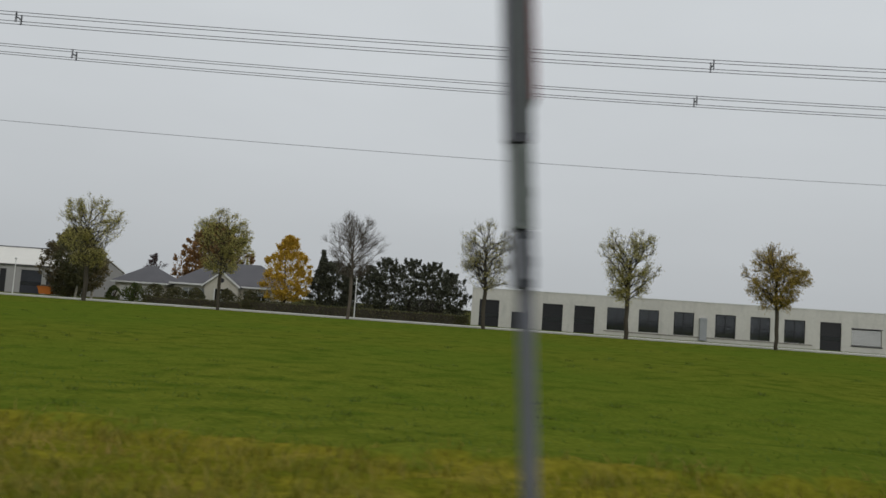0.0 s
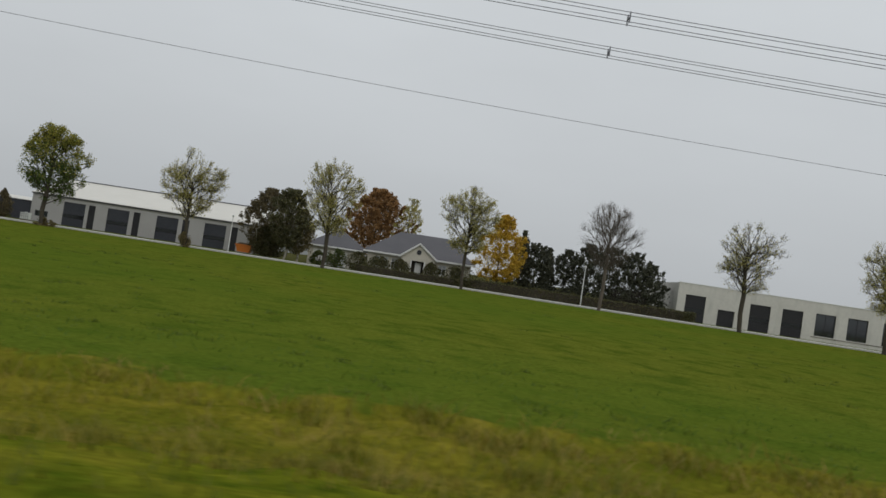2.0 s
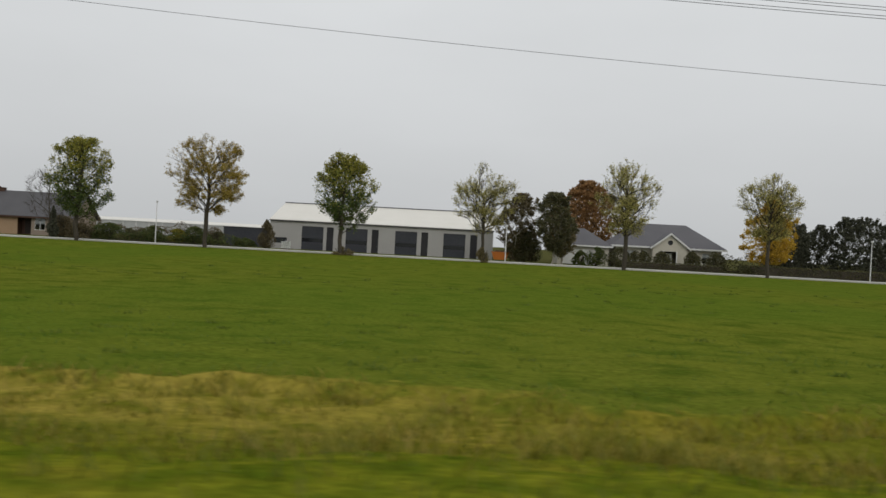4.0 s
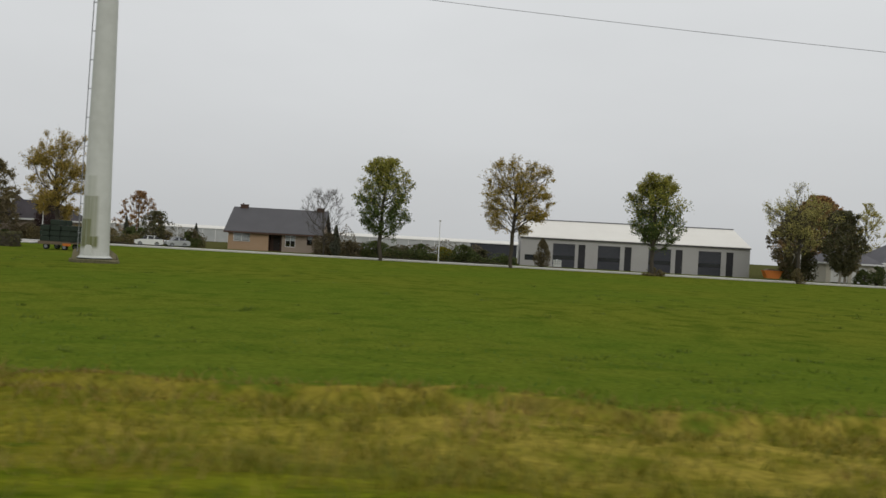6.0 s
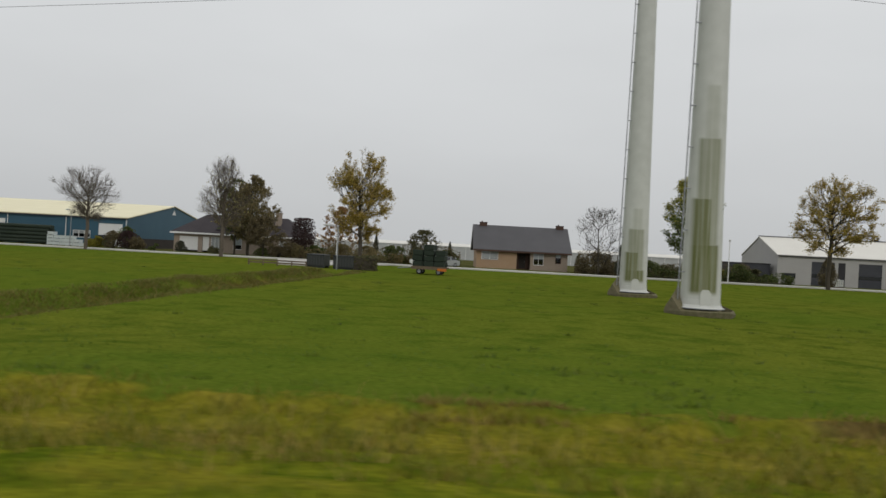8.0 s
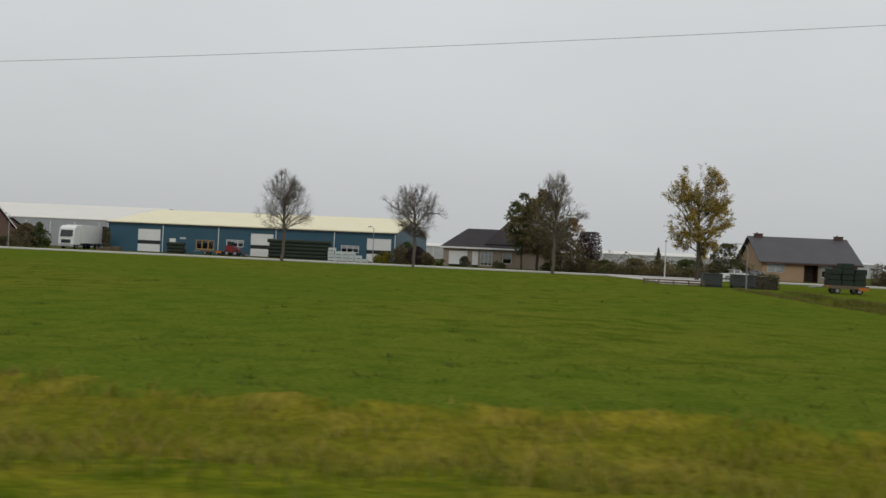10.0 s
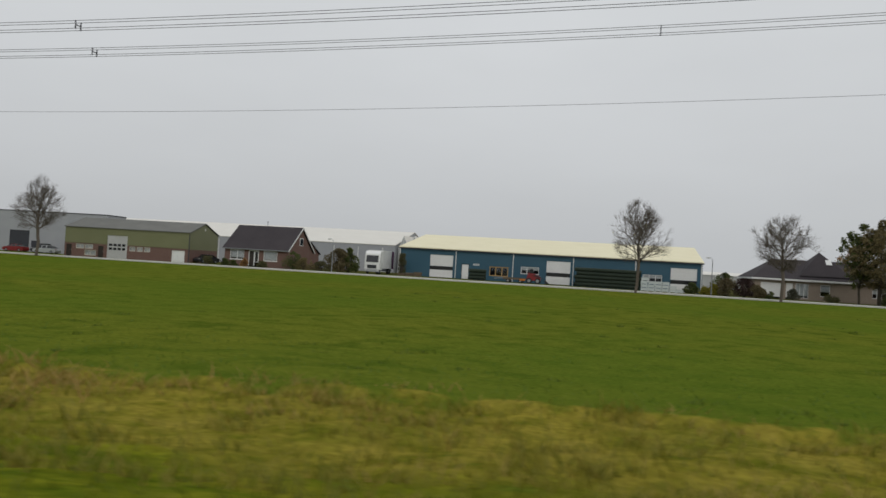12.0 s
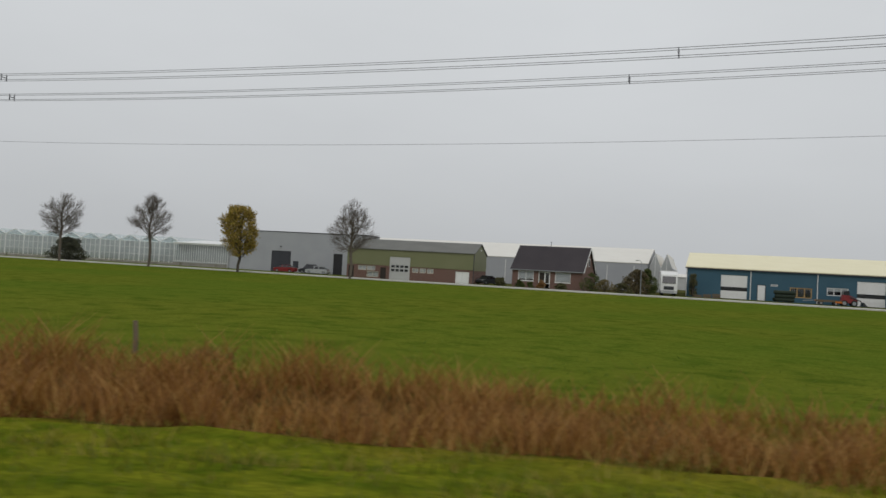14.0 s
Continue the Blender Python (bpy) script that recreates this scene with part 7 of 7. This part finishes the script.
# the drive from the village road to the meadow
solo("side_road", Shape().slab([(-160.0, 82, 0.03), (-155.5, 82, 0.03), (-149.0, 99.5, 0.1), (-165.0, 99.5, 0.1)], 0.3), M_road, "pale side road joining the village road", "road", kind="structure")

# boarded fence beside the white hall
fence = thing("fence", at(-6.2, 111.4, 0, -6), "tall dark vertical-board fence beside a white hall", "fence")
for i in range(24):
    part("board", Shape().box(i * 0.22, i * 0.22 + 0.19, 0, 0.04, -0.1, 3.0 + 0.05 * ((i * 7) % 3)), M_darkwood, fence)
for zz in (0.6, 2.3):
    part("fence_rail", Shape().box(0, 5.3, 0.044, 0.1, zz, zz + 0.1), M_darkwood, fence)

# glasshouses beyond
far = thing("greenhouse", at(-262, 235, 0, 0), "long low greenhouse in the distance, white roof", "greenhouse")
part("wall", Shape().box(0, 188, 0, 60, -0.2, 3.9), M_screen, far)
part("roof", Shape().slab([(-0.3, -0.3, 4.1), (188.3, -0.3, 4.1), (188.3, 30, 5.3), (-0.3, 30, 5.3)], 0.15), M_whiteroof, far)
for i in range(48):
    part("mullion", Shape().box(i * 4 - 0.06, i * 4 + 0.06, -0.1, -0.004, 0, 3.85), M_white, far)


def signpost(m):
    """A slim post with narrow housings, close beside the carriageway."""
    t = thing("roadside_post", m, "slim grey steel roadside post with narrow housings", "post")
    part("post", Shape().tube([(0, 0, -0.3), (0, 0, 1.55), (0, 0, 3.6)], [0.03, 0.03, 0.03], 12), M_postpaint, t)
    for z0, z1, w, m in ((1.46, 1.665, 0.045, M_darkpaint), (1.675, 1.985, 0.048, M_housing), (1.995, 3.5, 0.055, M_darkpaint)):
        p = part("housing", Shape().box(-w, w * 0.6, -0.09, 0.06, z0, z1), m, t)
        part("lens_strip", Shape().box(-w * 0.2, w * 0.2, -0.1, -0.092, z0 + 0.03, z1 - 0.03), M_palegrey if z0 < 1.6 else M_housing, p, "pale strip")
        part("edge_strip", Shape().box(-w - 0.01, -w - 0.002, -0.09, 0.0, z0 + 0.01, z1 - 0.01), M_palegrey, p)
        part("clamp", Shape().box(-0.05, 0.05, 0.062, 0.1, (z0 + z1) / 2 - 0.02, (z0 + z1) / 2 + 0.02), M_steel, p)
    part("reflector", Shape().box(0.036, 0.05, -0.1, 0.06, 2.15, 3.5), M_redpaint, t, "red reflector strip")


M_postpaint = mat("blue_grey_paint", (0.17, 0.175, 0.20), (0.13, 0.135, 0.155), rough=0.5, metal=0.2, grain=8)
M_housing = mat("grey_green_housing", (0.16, 0.18, 0.16), (0.11, 0.125, 0.11), rough=0.5, grain=8)
signpost(pose(0.395, 2.86, 0.72, 0, -4.8, 0))

# field posts along the reedy ditch
for i in range(16):
    x = -252.0 - i * 4.2
    y = float(path_y(x)) + 16.2 + 0.3 * math.sin(i * 2.1)
    solo("field_post", Shape().tube([(0, 0, -0.3), (0.02, 0, 0.3), (0.03 * (i % 3 - 1), 0.01, 0.72)], [0.06, 0.058, 0.05], 7), M_wood, "weathered wooden field post beside a reedy ditch", "post", group="field posts", m=at(x, y, float(land_z(x, y - float(path_y(x))))))


# ---- grass, weeds and reeds ----
def blades(rng, x, y, z, h, w, lean):
    """One narrow leaf each: two triangles, bent outwards."""
    n = len(x)
    a = rng.uniform(0, 2 * np.pi, n)
    b = rng.uniform(0, 2 * np.pi, n)
    base = np.stack([x, y, z], 1)
    side = np.stack([np.cos(a), np.sin(a), np.zeros(n)], 1) * (w / 2)[:, None]
    tilt = np.stack([np.cos(b), np.sin(b), np.zeros(n)], 1) * (h * lean)[:, None]
    up = np.stack([np.zeros(n), np.zeros(n), h], 1)
    mid = base + tilt * 0.35 + up * 0.6
    v = np.stack([base - side, base + side, mid + side * 0.6, mid - side * 0.6, base + tilt + up], 1).reshape(-1, 3)
    k = (np.arange(n) * 5)[:, None]
    tri = np.concatenate([k + np.array([[0, 1, 2]]), k + np.array([[0, 2, 3]]), k + np.array([[3, 2, 4]])], 1).reshape(-1, 3)
    return v, tri


def scatter(seed, name, x, o, hgt, wid, leaves, label, lean, vary=0.35):
    """Blades at x, o (metres beside the line of travel), rooted in the land."""
    rng = np.random.default_rng(seed)
    y = path_y(x) * (1 - smooth(16, 70, o)) + o
    z = land_z(x, o) - 0.03
    h = hgt * rng.uniform(0.45, 1.25, len(x)) * (1 + vary * vnoise(x * 0.35, o * 0.8, seed) + vary * vnoise(x * 1.1, o * 1.1, seed + 40))
    v, f = blades(rng, x, y, z, h, np.full(len(x), wid), lean)
    return solo(name, np_mesh(name, v, f), leaves, label, "grass", kind="stuff")


def strewn(seed, n, x0, x1, o0, o1, keep=None):
    """Even cover."""
    rng = np.random.default_rng(seed)
    x, o = rng.uniform(x0, x1, n), rng.uniform(o0, o1, n)
    if keep:
        k = rng.uniform(size=n) < keep(x, o)
        x, o = x[k], o[k]
    return x, o


def tussocks(seed, n, each, x0, x1, o0, o1, r, keep=None, near=1.0):
    """Tight clumps of blades; near > 1 crowds them towards the road."""
    rng = np.random.default_rng(seed)
    cx = rng.uniform(x0, x1, n)
    co = o0 + (o1 - o0) * rng.uniform(size=n) ** near
    if keep:
        k = rng.uniform(size=n) < keep(cx, co)
        cx, co = cx[k], co[k]
    size = np.repeat(rng.uniform(0.5, 1.4, len(cx)) * r, each)
    a = rng.normal(0, 1, (len(size), 2)) * size[:, None]
    return np.repeat(cx, each) + a[:, 0] * 1.3, np.repeat(co, each) + a[:, 1]


L_verge = leaf_mat("verge_blades", [(0.105, 0.118, 0.010), (0.185, 0.168, 0.018), (0.300, 0.235, 0.044)], 0.3)
L_straw = leaf_mat("straw_blades", [(0.240, 0.180, 0.040), (0.350, 0.250, 0.070), (0.160, 0.140, 0.022)], 0.3)
L_meadow = leaf_mat("meadow_blades", [(0.046, 0.098, 0.007), (0.070, 0.130, 0.010), (0.120, 0.165, 0.018)], 0.3)
L_reed = leaf_mat("reed_blades", [(0.138, 0.060, 0.016), (0.238, 0.105, 0.026), (0.350, 0.170, 0.044), (0.480, 0.285, 0.088)], 0.3)
L_sedge = leaf_mat("sedge_blades", [(0.260, 0.165, 0.044), (0.370, 0.245, 0.074), (0.200, 0.175, 0.030)], 0.35)
L_tuft = leaf_mat("tuft_blades", [(0.058, 0.098, 0.008), (0.080, 0.120, 0.010), (0.120, 0.140, 0.016)], 0.3)
L_bank = leaf_mat("bank_blades", [(0.170, 0.115, 0.034), (0.300, 0.210, 0.062), (0.150, 0.130, 0.020)], 0.35)
L_ditch = leaf_mat("ditch_blades", [(0.120, 0.110, 0.026), (0.230, 0.180, 0.052), (0.090, 0.115, 0.014), (0.130, 0.145, 0.020)], 0.35)
L_green = leaf_mat("green_verge_blades", [(0.070, 0.098, 0.007), (0.120, 0.140, 0.012), (0.185, 0.168, 0.020)], 0.3)
L_weed = leaf_mat("weed_leaves", [(0.120, 0.090, 0.028), (0.190, 0.130, 0.042), (0.105, 0.112, 0.022)], 0.2)


def off_reeds(x, o):
    return 1 - wet_share(x) * smooth(8.6, 9.6, o)


x, o = strewn(1, 84000, -300, 60, 5.0, 12.5, lambda x, o: (o < edge_o(x) + 0.2) * off_reeds(x, o) * (1 - 0.7 * rank_share(x)))
scatter(1, "verge_grass", x, o, 0.15, 0.024, L_verge, "yellowing unmown grass on the road verge", 0.8)
x, o = tussocks(11, 4200, 24, -300, 60, 5.5, 13, 0.20, lambda x, o: (o < edge_o(x)) * off_reeds(x, o) * (1 - 0.6 * rank_share(x)))
scatter(11, "verge_tussocks", x, o, 0.21, 0.026, L_verge, "rank yellow-green tussocks on the road verge", 0.8)
x, o = strewn(9, 54000, -300, 60, 3.2, 8.6, lambda x, o: 1 - smooth(5.0, 8.4, o) * (1 - 0.8 * rank_share(x)))
scatter(9, "near_verge_grass", x, o, 0.15, 0.022, L_green, "green unmown grass at the road's edge", 0.8)
x, o = tussocks(2, 800, 26, -232, 60, 6.2, 13, 0.28, lambda x, o: (o < edge_o(x) + 0.2) * (0.35 + 0.65 * smooth(-0.1, 0.4, vnoise(x * 0.25, o * 0.25, 60))))
scatter(2, "straw_grass", x, o, 0.20, 0.024, L_straw, "dry straw-coloured tufts on the verge and bank", 1.0)
rng3 = np.random.default_rng(3)
x = np.concatenate([rng3.uniform(-137, -74, 15000), rng3.uniform(-198, -180, 2600)])
x = x[rng3.uniform(size=len(x)) < 0.25 + 0.75 * smooth(-0.2, 0.5, vnoise(x * 0.45, x * 0, 17))]
o = edge_o(x) + rng3.choice([-0.42, 0.05], len(x), p=[0.4, 0.6]) + rng3.normal(0, 0.09, len(x))
scatter(3, "bank_grass", x, o, 0.12, 0.024, L_bank, "brown rank grass along the lip of a shallow ditch", 0.9)
x, o = strewn(4, 42000, -300, 60, 10.0, 26, lambda x, o: (o > edge_o(x) - 0.2) * (1 - smooth(14, 26, o)))
scatter(4, "meadow_grass", x, o, 0.10, 0.026, L_meadow, "short green meadow grass", 0.9)
x, o = tussocks(5, 3000, 26, -226, 60, 11, 66, 0.13, lambda x, o: (o > edge_o(x) + 0.4) * (side_share(x, o) < 0.1) * (0.25 + 0.75 * smooth(-0.1, 0.5, vnoise(x * 0.12, o * 0.12, 33))), 1.5)
scatter(5, "meadow_tufts", x, o, 0.11, 0.022, L_tuft, "coarse dark tufts in the meadow", 0.9)
x, o = tussocks(6, 3000, 32, -330, -222, 9.3, 13.2, 0.26, lambda x, o: wet_share(x))
scatter(6, "reeds", x, o, 0.38 + 0.26 * wet_share(x), 0.022, L_reed, "dense russet dead reeds in a ditch", 0.75)
x, o = tussocks(7, 800, 26, -264, -200, 9.6, 13.0, 0.3, lambda x, o: smooth(-208, -230, x) * (1 - 0.6 * wet_share(x)))
scatter(7, "sedge", x, o, 0.22, 0.028, L_sedge, "low russet sedge along a shallow ditch", 1.0)
x, o = tussocks(12, 16, 110, -300, -226, 14.0, 16.5, 0.3)
scatter(12, "weeds", x, o, 0.28, 0.03, L_weed, "brown standing weeds behind a reedy ditch", 0.7)
rng8 = np.random.default_rng(8)
o = rng8.uniform(12.0, 74, 28000)
x = SIDE_DITCH + rng8.choice([-2.3, -1.7, 2.2], len(o)) + rng8.normal(0, 0.4, len(o))
scatter(8, "side_ditch_grass", x, o, 0.24, 0.03, L_ditch, "brown and green rank grass on the banks of a side ditch", 0.8)
